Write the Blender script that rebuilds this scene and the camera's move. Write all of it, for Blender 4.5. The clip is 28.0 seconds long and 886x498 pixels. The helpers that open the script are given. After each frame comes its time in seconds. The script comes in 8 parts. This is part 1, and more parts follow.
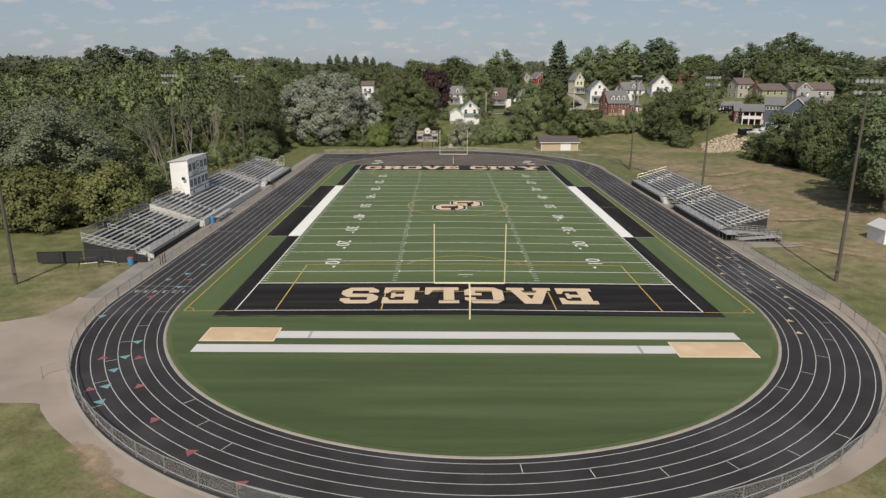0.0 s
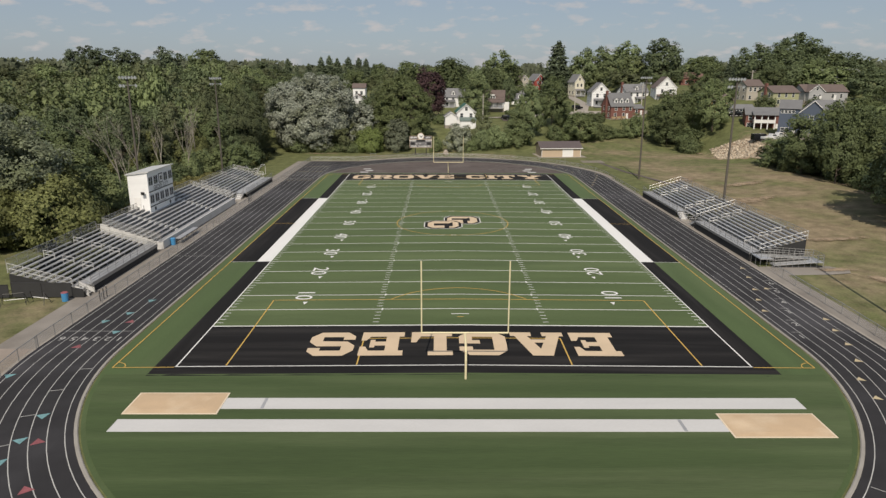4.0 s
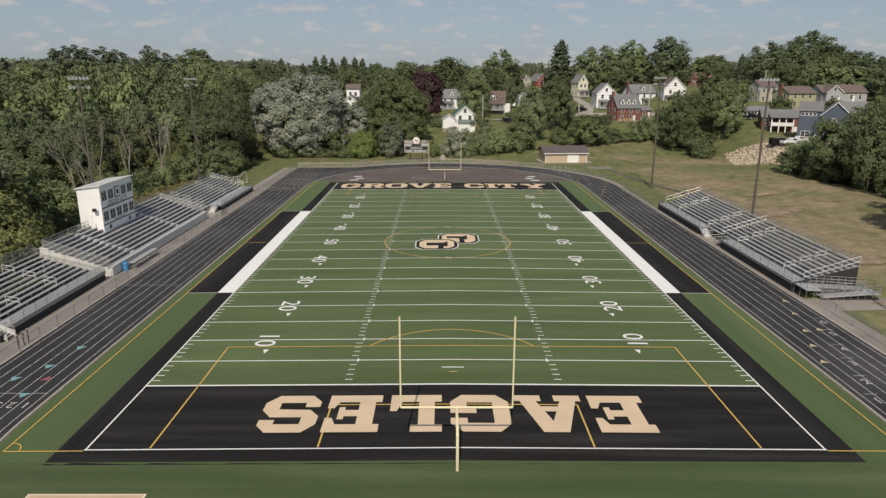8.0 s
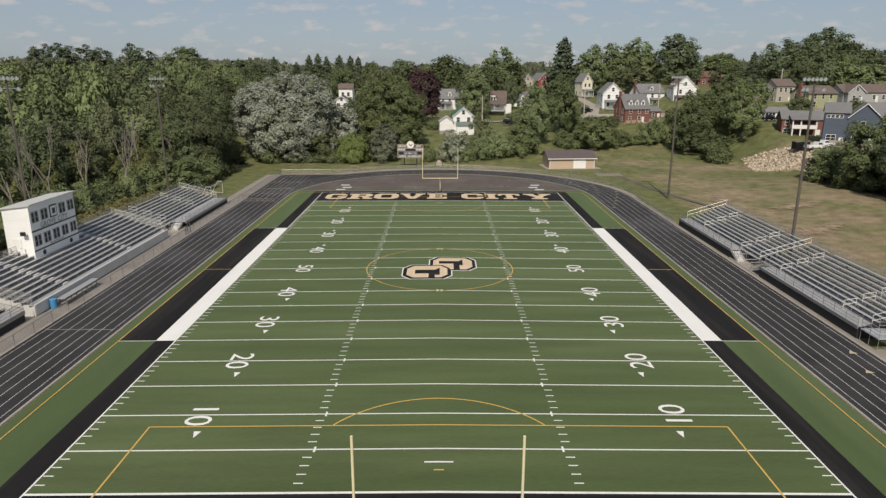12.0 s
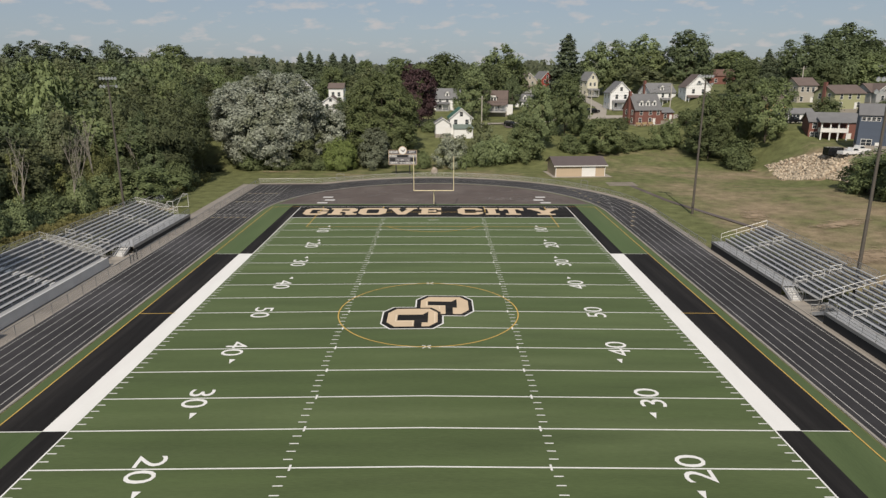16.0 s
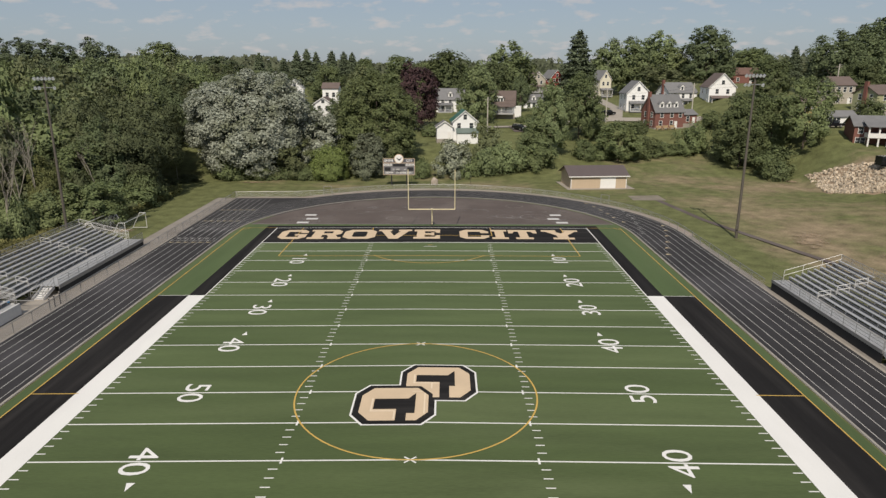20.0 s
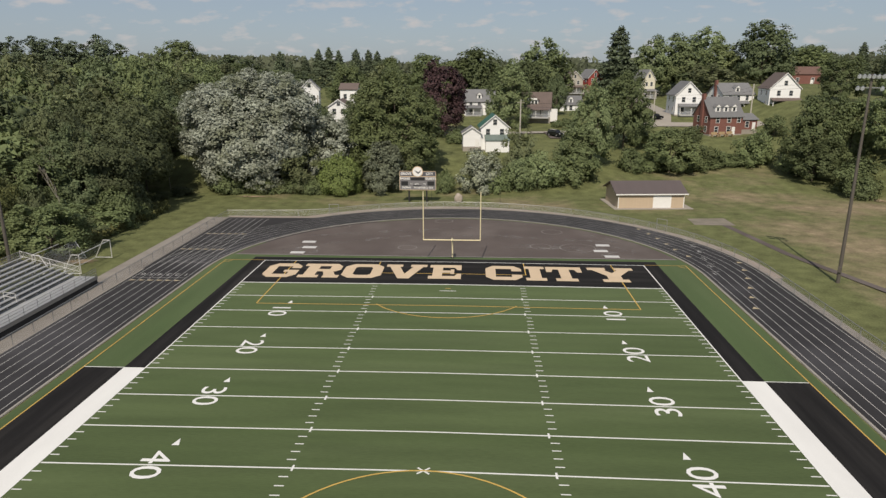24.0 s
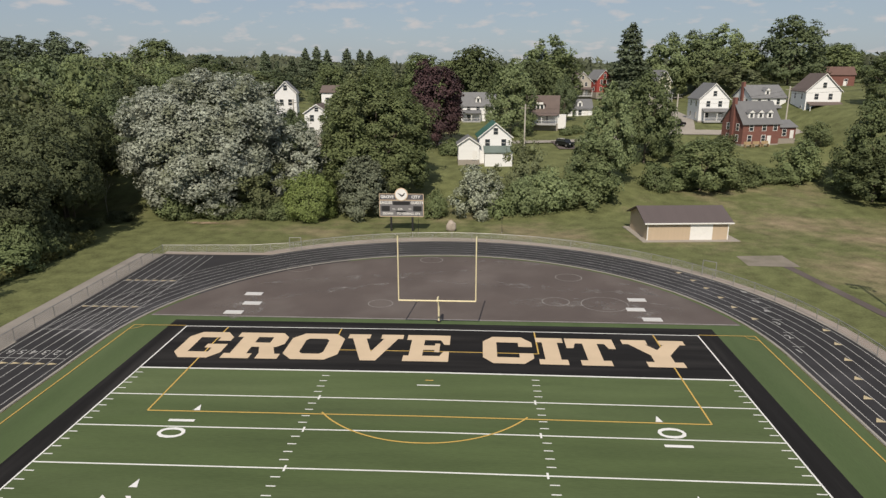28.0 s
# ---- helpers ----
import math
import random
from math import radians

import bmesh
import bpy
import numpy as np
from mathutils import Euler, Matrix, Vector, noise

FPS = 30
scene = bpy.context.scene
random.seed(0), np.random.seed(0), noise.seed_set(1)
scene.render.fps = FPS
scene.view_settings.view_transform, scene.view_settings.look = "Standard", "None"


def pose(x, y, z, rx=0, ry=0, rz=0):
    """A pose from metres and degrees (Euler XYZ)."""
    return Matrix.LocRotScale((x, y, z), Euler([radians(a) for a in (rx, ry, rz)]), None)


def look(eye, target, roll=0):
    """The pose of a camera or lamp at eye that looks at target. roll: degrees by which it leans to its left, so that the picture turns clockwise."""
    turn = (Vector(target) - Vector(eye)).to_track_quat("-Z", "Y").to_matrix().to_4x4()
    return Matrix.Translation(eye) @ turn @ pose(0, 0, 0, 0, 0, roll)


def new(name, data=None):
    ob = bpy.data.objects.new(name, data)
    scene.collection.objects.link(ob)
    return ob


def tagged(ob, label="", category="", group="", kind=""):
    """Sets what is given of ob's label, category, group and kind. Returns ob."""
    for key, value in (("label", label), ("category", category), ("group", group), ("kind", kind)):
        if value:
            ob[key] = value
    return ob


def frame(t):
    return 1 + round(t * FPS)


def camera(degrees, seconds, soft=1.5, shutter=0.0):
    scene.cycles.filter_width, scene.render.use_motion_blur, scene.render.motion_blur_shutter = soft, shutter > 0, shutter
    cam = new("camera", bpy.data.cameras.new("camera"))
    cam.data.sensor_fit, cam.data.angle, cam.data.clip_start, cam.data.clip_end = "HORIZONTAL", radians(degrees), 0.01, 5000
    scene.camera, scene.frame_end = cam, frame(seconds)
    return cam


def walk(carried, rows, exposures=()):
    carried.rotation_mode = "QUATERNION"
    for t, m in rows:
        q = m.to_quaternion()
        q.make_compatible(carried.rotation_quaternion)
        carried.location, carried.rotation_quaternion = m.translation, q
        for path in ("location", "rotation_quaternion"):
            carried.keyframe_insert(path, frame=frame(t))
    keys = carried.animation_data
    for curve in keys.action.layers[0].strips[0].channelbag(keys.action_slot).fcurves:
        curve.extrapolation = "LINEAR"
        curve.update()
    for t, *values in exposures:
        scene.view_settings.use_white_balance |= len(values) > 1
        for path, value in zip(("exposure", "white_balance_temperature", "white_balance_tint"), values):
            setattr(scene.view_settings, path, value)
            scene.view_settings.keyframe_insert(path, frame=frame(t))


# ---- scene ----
cam = camera(68.29, 28.0, soft=1.4)
# seconds, place, tilt, lean, turn
PATH = [
    (0, -2.748, -118.871, 24.110, 74.845, 0.223, -0.016),
    (1, -2.651, -115.577, 24.074, 74.905, 0.211, -0.096),
    (2, -2.513, -112.248, 24.043, 74.953, 0.200, -0.186),
    (3, -2.338, -108.954, 24.019, 74.989, 0.189, -0.270),
    (5.5, -1.776, -100.955, 23.978, 75.037, 0.161, -0.332),
    (6.5, -1.513, -97.791, 23.970, 75.041, 0.150, -0.323),
    (7.5, -1.235, -94.596, 23.965, 75.037, 0.139, -0.307),
    (8.5, -0.947, -91.431, 23.963, 75.027, 0.129, -0.241),
    (9.5, -0.651, -88.069, 23.964, 75.011, 0.118, -0.241),
    (10.5, -0.351, -84.566, 23.967, 74.990, 0.108, -0.259),
    (11.5, -0.049, -80.922, 23.972, 74.965, 0.098, -0.231),
    (12.5, 0.250, -77.172, 23.979, 74.938, 0.088, -0.216),
    (14.5, 0.833, -69.318, 23.994, 74.876, 0.068, -0.204),
    (15.5, 1.113, -65.205, 24.003, 74.844, 0.059, -0.206),
    (16.5, 1.383, -60.911, 24.011, 74.812, 0.049, -0.255),
    (17.5, 1.641, -56.456, 24.018, 74.781, 0.040, -0.449),
    (18, 1.766, -54.220, 24.021, 74.766, 0.035, -0.507),
    (18.1, 1.790, -53.778, 24.021, 74.764, 0.034, -0.432),
    (18.3, 1.839, -52.894, 24.023, 74.758, 0.033, 0.109),
    (18.5, 1.887, -52.011, 24.024, 74.752, 0.031, 0.156),
    (19.5, 2.120, -47.619, 24.028, 74.727, 0.022, 0.226),
    (20.5, 2.338, -43.069, 24.030, 74.704, 0.013, 0.284),
    (21, 2.442, -40.771, 24.030, 74.695, 0.008, 0.346),
    (21.5, 2.543, -38.388, 24.030, 74.687, 0.004, 1.503),
    (23.5, 2.911, -28.423, 24.020, 74.669, -0.013, 2.906),
    (24.5, 3.075, -23.137, 24.010, 74.670, -0.022, 2.950),
    (25.5, 3.227, -17.626, 23.995, 74.680, -0.030, 2.987),
    (26.5, 3.369, -11.902, 23.976, 74.698, -0.038, 2.987),
    (27.5, 3.501, -6.012, 23.951, 74.726, -0.046, 2.986),
    (28, 3.564, -3.035, 23.937, 74.744, -0.050, 2.980),
]
walk(cam, [(t, look((x, y, z), Vector((x, y, z)) + Euler((radians(tilt), 0, radians(turn))).to_matrix() @ Vector((0, 0, -1)), lean))
           for t, x, y, z, tilt, lean, turn in PATH],
     exposures=((0, 0.48), (7, 0.43), (12, 0.47), (21, 0.47), (24, 0.48), (28, 0.55)))

# ---- sky and sun ----
SUN_ELEVATION, SUN_AZIMUTH = radians(46.5), radians(186.5)
sky_world = bpy.data.worlds.new("sky")
scene.world = sky_world
sky_world.use_nodes = True
wn = sky_world.node_tree
wn.nodes.clear()


def wnode(kind, **props):
    n = wn.nodes.new(kind)
    for key, value in props.items():
        setattr(n, key, value)
    return n


w_out, w_bg = wnode("ShaderNodeOutputWorld"), wnode("ShaderNodeBackground")
w_sky = wnode("ShaderNodeTexSky", sky_type="NISHITA", sun_disc=False, sun_elevation=SUN_ELEVATION, sun_rotation=SUN_AZIMUTH)
w_sky.altitude, w_sky.air_density, w_sky.dust_density, w_sky.ozone_density = 400, 1.0, 1.2, 2.5
w_co = wnode("ShaderNodeTexCoord")
w_sep, w_flat = wnode("ShaderNodeSeparateXYZ"), wnode("ShaderNodeCombineXYZ")
wn.links.new(w_co.outputs["Generated"], w_sep.inputs[0])
# the clouds lie on a flat layer far above
w_h = wnode("ShaderNodeMath", operation="ADD")
w_h.inputs[1].default_value = 0.30
w_hm = wnode("ShaderNodeMath", operation="MAXIMUM")
w_hm.inputs[1].default_value = 0.02
wn.links.new(w_sep.outputs["Z"], w_hm.inputs[0])
wn.links.new(w_hm.outputs[0], w_h.inputs[0])
for axis in "XY":
    d = wnode("ShaderNodeMath", operation="DIVIDE")
    wn.links.new(w_sep.outputs[axis], d.inputs[0])
    wn.links.new(w_h.outputs[0], d.inputs[1])
    wn.links.new(d.outputs[0], w_flat.inputs[axis])
w_noise = wnode("ShaderNodeTexNoise")
w_noise.inputs["Scale"].default_value, w_noise.inputs["Detail"].default_value, w_noise.inputs["Roughness"].default_value = 9.0, 8.0, 0.52
w_ramp = wnode("ShaderNodeValToRGB")
w_ramp.color_ramp.elements[0].position, w_ramp.color_ramp.elements[1].position = 0.54, 0.70
w_mix = wnode("ShaderNodeMix", data_type="RGBA")
w_mix.inputs[7].default_value = (4.7, 4.4, 4.3, 1)
w_amount = wnode("ShaderNodeMath", operation="MULTIPLY")
w_amount.inputs[1].default_value = 0.75
wn.links.new(w_flat.outputs[0], w_noise.inputs["Vector"])
wn.links.new(w_noise.outputs["Fac"], w_ramp.inputs[0])
wn.links.new(w_ramp.outputs[0], w_amount.inputs[0])
wn.links.new(w_amount.outputs[0], w_mix.inputs[0])
# thin haze over the whole sky
w_haze = wnode("ShaderNodeMix", data_type="RGBA")
w_haze.inputs[0].default_value = 0.75
w_haze.inputs[7].default_value = (2.45, 2.78, 3.28, 1)
wn.links.new(w_sky.outputs[0], w_haze.inputs[6])
wn.links.new(w_haze.outputs[2], w_mix.inputs[6])
wn.links.new(w_mix.outputs[2], w_bg.inputs["Color"])
w_bg.inputs["Strength"].default_value = 0.085
wn.links.new(w_bg.outputs[0], w_out.inputs[0])

sun = new("sun", bpy.data.lights.new("sun", "SUN"))
sun.data.energy, sun.data.angle, sun.data.color = 2.95, radians(0.6), (1.0, 0.90, 0.76)
sun.matrix_world = look((0, 0, 60), Vector((0, 0, 60)) + Vector((0.113 * math.cos(SUN_ELEVATION), 0.994 * math.cos(SUN_ELEVATION), -math.sin(SUN_ELEVATION))))


# ---- materials ----
MATS = {}


def mat(name, color, rough=0.8, metal=0.0, vary=0.25, scale=1.0, fine=12.0, bump=0.2, spread=0.0, second=None, second_amount=0.5, second_scale=0.08,
        stretch=(1, 1, 1), translucent=0.0, island=0.0, tint=0.0, sheen=0.5, bump_dist=0.02):
    """A surface with two scales of variation: broad patches and fine grain, and a relief."""
    if name in MATS:
        return MATS[name]
    m = bpy.data.materials.new(name)
    m.use_nodes = True
    nt = m.node_tree
    nodes, link = nt.nodes, nt.links.new
    p = nodes["Principled BSDF"]
    co, mp = nodes.new("ShaderNodeTexCoord"), nodes.new("ShaderNodeMapping")
    geo, info = nodes.new("ShaderNodeNewGeometry"), nodes.new("ShaderNodeObjectInfo")
    mp.inputs["Scale"].default_value = stretch
    link(geo.outputs["Position"], mp.inputs["Vector"])
    broad, grain = nodes.new("ShaderNodeTexNoise"), nodes.new("ShaderNodeTexNoise")
    broad.inputs["Scale"].default_value, broad.inputs["Detail"].default_value = scale, 4
    grain.inputs["Scale"].default_value, grain.inputs["Detail"].default_value = fine, 3
    link(mp.outputs[0], broad.inputs["Vector"])
    link(mp.outputs[0], grain.inputs["Vector"])
    value = None

    def math_node(op, a, b):
        n = nodes.new("ShaderNodeMath")
        n.operation = op
        for i, s in enumerate((a, b)):
            if isinstance(s, (int, float)):
                n.inputs[i].default_value = s
            else:
                link(s, n.inputs[i])
        return n.outputs[0]

    total = math_node("ADD", math_node("MULTIPLY", broad.outputs["Fac"], 0.6), math_node("MULTIPLY", grain.outputs["Fac"], 0.4))
    factor = math_node("ADD", math_node("MULTIPLY", math_node("SUBTRACT", total, 0.5), 2.2 * vary), 1.0)
    if spread:
        factor = math_node("MULTIPLY", factor, math_node("ADD", 1 - spread / 2, math_node("MULTIPLY", info.outputs["Random"], spread)))
    if tint:
        at = nodes.new("ShaderNodeAttribute")
        at.attribute_name = "tint"
        factor = math_node("MULTIPLY", factor, math_node("ADD", 1.0, math_node("MULTIPLY", at.outputs["Fac"], tint)))
    if island:
        factor = math_node("MULTIPLY", factor, math_node("ADD", 1 - island / 2, math_node("MULTIPLY", geo.outputs["Random Per Island"], island)))
    col = nodes.new("ShaderNodeRGB")
    col.outputs[0].default_value = (*color, 1)
    base = col.outputs[0]
    if second:
        patch, ramp, mx = nodes.new("ShaderNodeTexNoise"), nodes.new("ShaderNodeValToRGB"), nodes.new("ShaderNodeMix")
        patch.inputs["Scale"].default_value, patch.inputs["Detail"].default_value = second_scale, 5
        link(mp.outputs[0], patch.inputs["Vector"])
        ramp.color_ramp.elements[0].position, ramp.color_ramp.elements[1].position = 0.62 - 0.3 * second_amount, 0.82 - 0.3 * second_amount
        link(patch.outputs["Fac"], ramp.inputs[0])
        mx.data_type = "RGBA"
        mx.inputs[7].default_value = (*second, 1)
        link(ramp.outputs[0], mx.inputs[0])
        link(base, mx.inputs[6])
        base = mx.outputs[2]
    mul = nodes.new("ShaderNodeVectorMath")
    mul.operation = "SCALE"
    link(base, mul.inputs[0])
    link(factor, mul.inputs["Scale"])
    link(mul.outputs[0], p.inputs["Base Color"])
    p.inputs["Roughness"].default_value, p.inputs["Metallic"].default_value = rough, metal
    p.inputs["Specular IOR Level"].default_value = sheen
    if bump:
        b = nodes.new("ShaderNodeBump")
        b.inputs["Strength"].default_value, b.inputs["Distance"].default_value = bump, bump_dist
        link(grain.outputs["Fac"], b.inputs["Height"])
        link(b.outputs[0], p.inputs["Normal"])
    if translucent:
        tr, ms = nodes.new("ShaderNodeBsdfTranslucent"), nodes.new("ShaderNodeMixShader")
        link(mul.outputs[0], tr.inputs["Color"])
        ms.inputs[0].default_value = translucent
        link(p.outputs[0], ms.inputs[1])
        link(tr.outputs[0], ms.inputs[2])
        link(ms.outputs[0], nodes["Material Output"].inputs[0])
    MATS[name] = m
    return m




def grass_land():
    """Mown grass that turns dry and brown where the land's own dryness says so."""
    m = mat("meadow_grass", (0.118, 0.128, 0.054), 0.95, vary=1.0, scale=0.45, fine=4, bump=0.45, sheen=0.15, bump_dist=0.05, second=(0.228, 0.182, 0.118), second_amount=0.5, second_scale=0.05)
    nt = m.node_tree
    ramp = next(n for n in nt.nodes if n.type == "VALTORGB")
    src = ramp.inputs[0].links[0].from_socket
    at = nt.nodes.new("ShaderNodeAttribute")
    at.attribute_name = "dryness"
    add = nt.nodes.new("ShaderNodeMath")
    nt.links.new(src, add.inputs[0])
    nt.links.new(at.outputs["Fac"], add.inputs[1])
    nt.links.new(add.outputs[0], ramp.inputs[0])
    ramp.color_ramp.elements[0].position, ramp.color_ramp.elements[1].position = 0.54, 0.76
    patch = src.node
    patch.inputs["Detail"].default_value, patch.inputs["Roughness"].default_value, patch.inputs["Scale"].default_value = 12.0, 0.68, 0.06
    return m


GRASS = grass_land()
TURF = mat("field_turf", (0.0662, 0.0902, 0.0348), 0.9, vary=0.55, scale=0.5, fine=14, bump=0.3, second=(0.0828, 0.1066, 0.0459), second_amount=0.55, second_scale=0.16, stretch=(0.14, 1, 1), sheen=0.2)
TURF_PANEL = mat("field_turf_panel", (0.0598, 0.0826, 0.0314), 0.9, vary=0.55, scale=0.5, fine=14, bump=0.3, second=(0.0764, 0.0998, 0.0425), second_amount=0.55, second_scale=0.16, stretch=(0.14, 1, 1), sheen=0.2)
TURF_OUT = mat("border_turf", (0.0543, 0.0806, 0.0306), 0.9, vary=0.45, scale=0.4, fine=14, bump=0.3, second=(0.0764, 0.1008, 0.0442), second_amount=0.5, second_scale=0.14, stretch=(1, 0.12, 1), sheen=0.2)
TURF_D = mat("end_turf", (0.0451, 0.0672, 0.0247), 0.9, vary=0.55, scale=0.7, fine=12, bump=0.3, second=(0.0718, 0.0931, 0.0416), second_amount=0.52, second_scale=0.3, stretch=(0.07, 1, 1), sheen=0.2)
TURF_BLACK = mat("black_turf", (0.0135, 0.0128, 0.013), 0.9, vary=0.6, scale=1.2, fine=20, bump=0.3, second=(0.024, 0.0225, 0.022), second_amount=0.55, second_scale=0.6, stretch=(0.06, 1, 1), sheen=0.15)
TURF_BLACK_SIDE = mat("black_side_turf", (0.0135, 0.0128, 0.013), 0.9, vary=0.6, scale=1.2, fine=20, bump=0.3, second=(0.024, 0.0225, 0.022), second_amount=0.55, second_scale=0.6, stretch=(1, 0.06, 1), sheen=0.15)
for turf in (TURF, TURF_PANEL, TURF_OUT, TURF_D):
    fibre = turf.node_tree.nodes["Principled BSDF"]
    fibre.inputs["Sheen Weight"].default_value, fibre.inputs["Sheen Roughness"].default_value = 0.24, 0.45
    fibre.inputs["Sheen Tint"].default_value = (0.62, 0.80, 0.42, 1)
TURF_CREAM = mat("cream_turf", (0.68, 0.57, 0.43), 0.85, vary=0.2, scale=0.5, fine=24, bump=0.2)
TURF_WHITE = mat("white_turf", (0.69, 0.685, 0.67), 0.85, vary=0.14, scale=0.6, fine=24, bump=0.2, stretch=(1, 0.3, 1))
TURF_TAN = mat("tan_turf", (0.56, 0.435, 0.30), 0.85, vary=0.22, scale=0.5, fine=24, bump=0.2)
TURF_GOLD = mat("gold_turf", (0.52, 0.34, 0.085), 0.85, vary=0.2, scale=0.6, fine=24, bump=0.1)
LINE = mat("line_white", (0.68, 0.68, 0.655), 0.85, vary=0.28, scale=1.2, fine=9, bump=0.1)
RUNWAY = mat("runway_white", (0.52, 0.515, 0.51), 0.8, vary=0.16, scale=0.5, fine=14, bump=0.1, stretch=(0.3, 1, 1))
SAND = mat("pit_cover", (0.50, 0.365, 0.235), 0.85, vary=0.16, scale=0.5, fine=10, bump=0.4, second=(0.58, 0.45, 0.31), second_amount=0.45, second_scale=0.35)
TRACK = mat("track_asphalt", (0.0265, 0.0252, 0.0272), 0.85, vary=0.75, scale=0.35, fine=30, bump=0.3, second=(0.054, 0.052, 0.057), second_amount=0.45, second_scale=0.06, sheen=0.3)
TRACK_LINE = mat("lane_paint", (0.42, 0.415, 0.40), 0.8, vary=0.5, scale=1.0, fine=5, bump=0.05)
APRON = mat("worn_asphalt", (0.098, 0.080, 0.074), 0.9, vary=0.34, scale=0.18, fine=26, bump=0.3, second=(0.128, 0.108, 0.10), second_amount=0.5, second_scale=0.11, sheen=0.25)
STAND_WALL = mat("painted_concrete", (0.56, 0.55, 0.53), 0.85, vary=0.3, scale=0.4, fine=10, bump=0.3, stretch=(1, 1, 0.5))
# aluminium darkened for the shade under the seat planks
SHADE_ALU = mat("shaded_riser_aluminium", (0.20, 0.20, 0.205), 0.6, metal=0.3, vary=0.3, scale=0.8, fine=9, bump=0.05)
CONCRETE = mat("old_concrete", (0.30, 0.27, 0.235), 0.9, vary=0.3, scale=0.5, fine=14, bump=0.3)
GRAVEL = mat("gravel", (0.30, 0.25, 0.215), 0.95, vary=0.34, scale=0.25, fine=18, bump=0.6, second=(0.23, 0.195, 0.16), second_amount=0.5, second_scale=0.12)
PAD = mat("weathered_pad", (0.205, 0.178, 0.145), 0.95, vary=0.45, scale=0.5, fine=9, bump=0.4, second=(0.150, 0.138, 0.100), second_amount=0.5, second_scale=0.3)
WALK = mat("walk_concrete", (0.235, 0.212, 0.188), 0.92, vary=0.4, scale=0.3, fine=9, bump=0.3, second=(0.185, 0.165, 0.145), second_amount=0.5, second_scale=0.2)
KERB = mat("kerb_concrete", (0.30, 0.28, 0.25), 0.9, vary=0.34, scale=0.6, fine=16, bump=0.3)
ALU = mat("bleacher_aluminium", (0.56, 0.56, 0.565), 0.42, metal=0.55, vary=0.22, scale=0.8, fine=9, bump=0.05, spread=0.16, stretch=(1, 0.2, 1))
ALU_DIM = mat("footboard_aluminium", (0.46, 0.46, 0.465), 0.55, metal=0.4, vary=0.3, scale=0.8, fine=9, bump=0.05, spread=0.16, stretch=(1, 0.2, 1))
GALV = mat("galvanised_steel", (0.34, 0.335, 0.325), 0.5, metal=0.5, vary=0.2, scale=2, fine=14, bump=0.05)
RAIL_WHITE = mat("rail_aluminium", (0.70, 0.69, 0.67), 0.4, metal=0.35, vary=0.15, scale=2, fine=14, bump=0.02)
# near-black for low bands, and for shade at open ends and between planks
UNDER_DARK = mat("under_stand_dark", (0.022, 0.022, 0.023), 0.8, vary=0.4, scale=1, fine=10, bump=0.2)
POST_YELLOW = mat("goal_paint", (0.70, 0.62, 0.40), 0.45, vary=0.12, scale=2, fine=12, bump=0.03)
POLE_STEEL = mat("weathered_pole", (0.105, 0.092, 0.078), 0.7, metal=0.2, vary=0.3, scale=0.8, fine=6, bump=0.1)
LAMP_GREY = mat("lamp_housing", (0.30, 0.305, 0.305), 0.4, metal=0.5, vary=0.15, bump=0.02)
LAMP_GLASS = mat("lamp_lens", (0.62, 0.65, 0.66), 0.15, vary=0.1, bump=0)
WHITE_SIDING = mat("white_siding", (0.77, 0.77, 0.765), 0.7, vary=0.12, scale=0.6, fine=8, bump=0.25, stretch=(0.2, 0.2, 3))
CREAM_SIDING = mat("cream_siding", (0.66, 0.62, 0.50), 0.7, vary=0.12, scale=0.6, fine=8, bump=0.25, stretch=(0.2, 0.2, 3))
GREY_SIDING = mat("grey_siding", (0.36, 0.36, 0.36), 0.7, vary=0.15, scale=0.6, fine=8, bump=0.25, stretch=(0.2, 0.2, 3))
BLUE_SIDING = mat("slate_blue_siding", (0.075, 0.095, 0.135), 0.7, vary=0.16, scale=0.6, fine=8, bump=0.25, stretch=(0.2, 0.2, 3))
GREEN_SIDING = mat("pale_green_siding", (0.34, 0.34, 0.20), 0.7, vary=0.14, scale=0.6, fine=8, bump=0.25, stretch=(0.2, 0.2, 3))
TAN_SIDING = mat("tan_siding", (0.47, 0.37, 0.265), 0.75, vary=0.12, scale=0.6, fine=8, bump=0.3, stretch=(6, 6, 0.2))
OCHRE_SIDING = mat("ochre_siding", (0.50, 0.36, 0.16), 0.75, vary=0.14, scale=0.6, fine=8, bump=0.25, stretch=(0.2, 0.2, 3))
RED_SIDING = mat("barn_red_siding", (0.30, 0.055, 0.045), 0.75, vary=0.16, scale=0.6, fine=8, bump=0.25, stretch=(0.2, 0.2, 3))
BRICK = mat("red_brick", (0.185, 0.080, 0.064), 0.85, vary=0.4, scale=1.0, fine=7, bump=0.4, stretch=(1, 1, 3))
ROOF_GREY = mat("grey_shingles", (0.155, 0.155, 0.16), 0.9, vary=0.3, scale=0.6, fine=5, bump=0.4, spread=0.2)
ROOF_BROWN = mat("brown_shingles", (0.125, 0.095, 0.085), 0.9, vary=0.3, scale=0.6, fine=5, bump=0.4)
ROOF_RED = mat("red_shingles", (0.135, 0.080, 0.066), 0.9, vary=0.3, scale=0.6, fine=5, bump=0.4)
ROOF_GREEN = mat("green_metal_roof", (0.035, 0.115, 0.085), 0.5, vary=0.2, scale=0.6, fine=5, bump=0.2)
ROOF_SAGE = mat("sage_metal_roof", (0.12, 0.155, 0.14), 0.55, vary=0.2, scale=0.6, fine=5, bump=0.2)
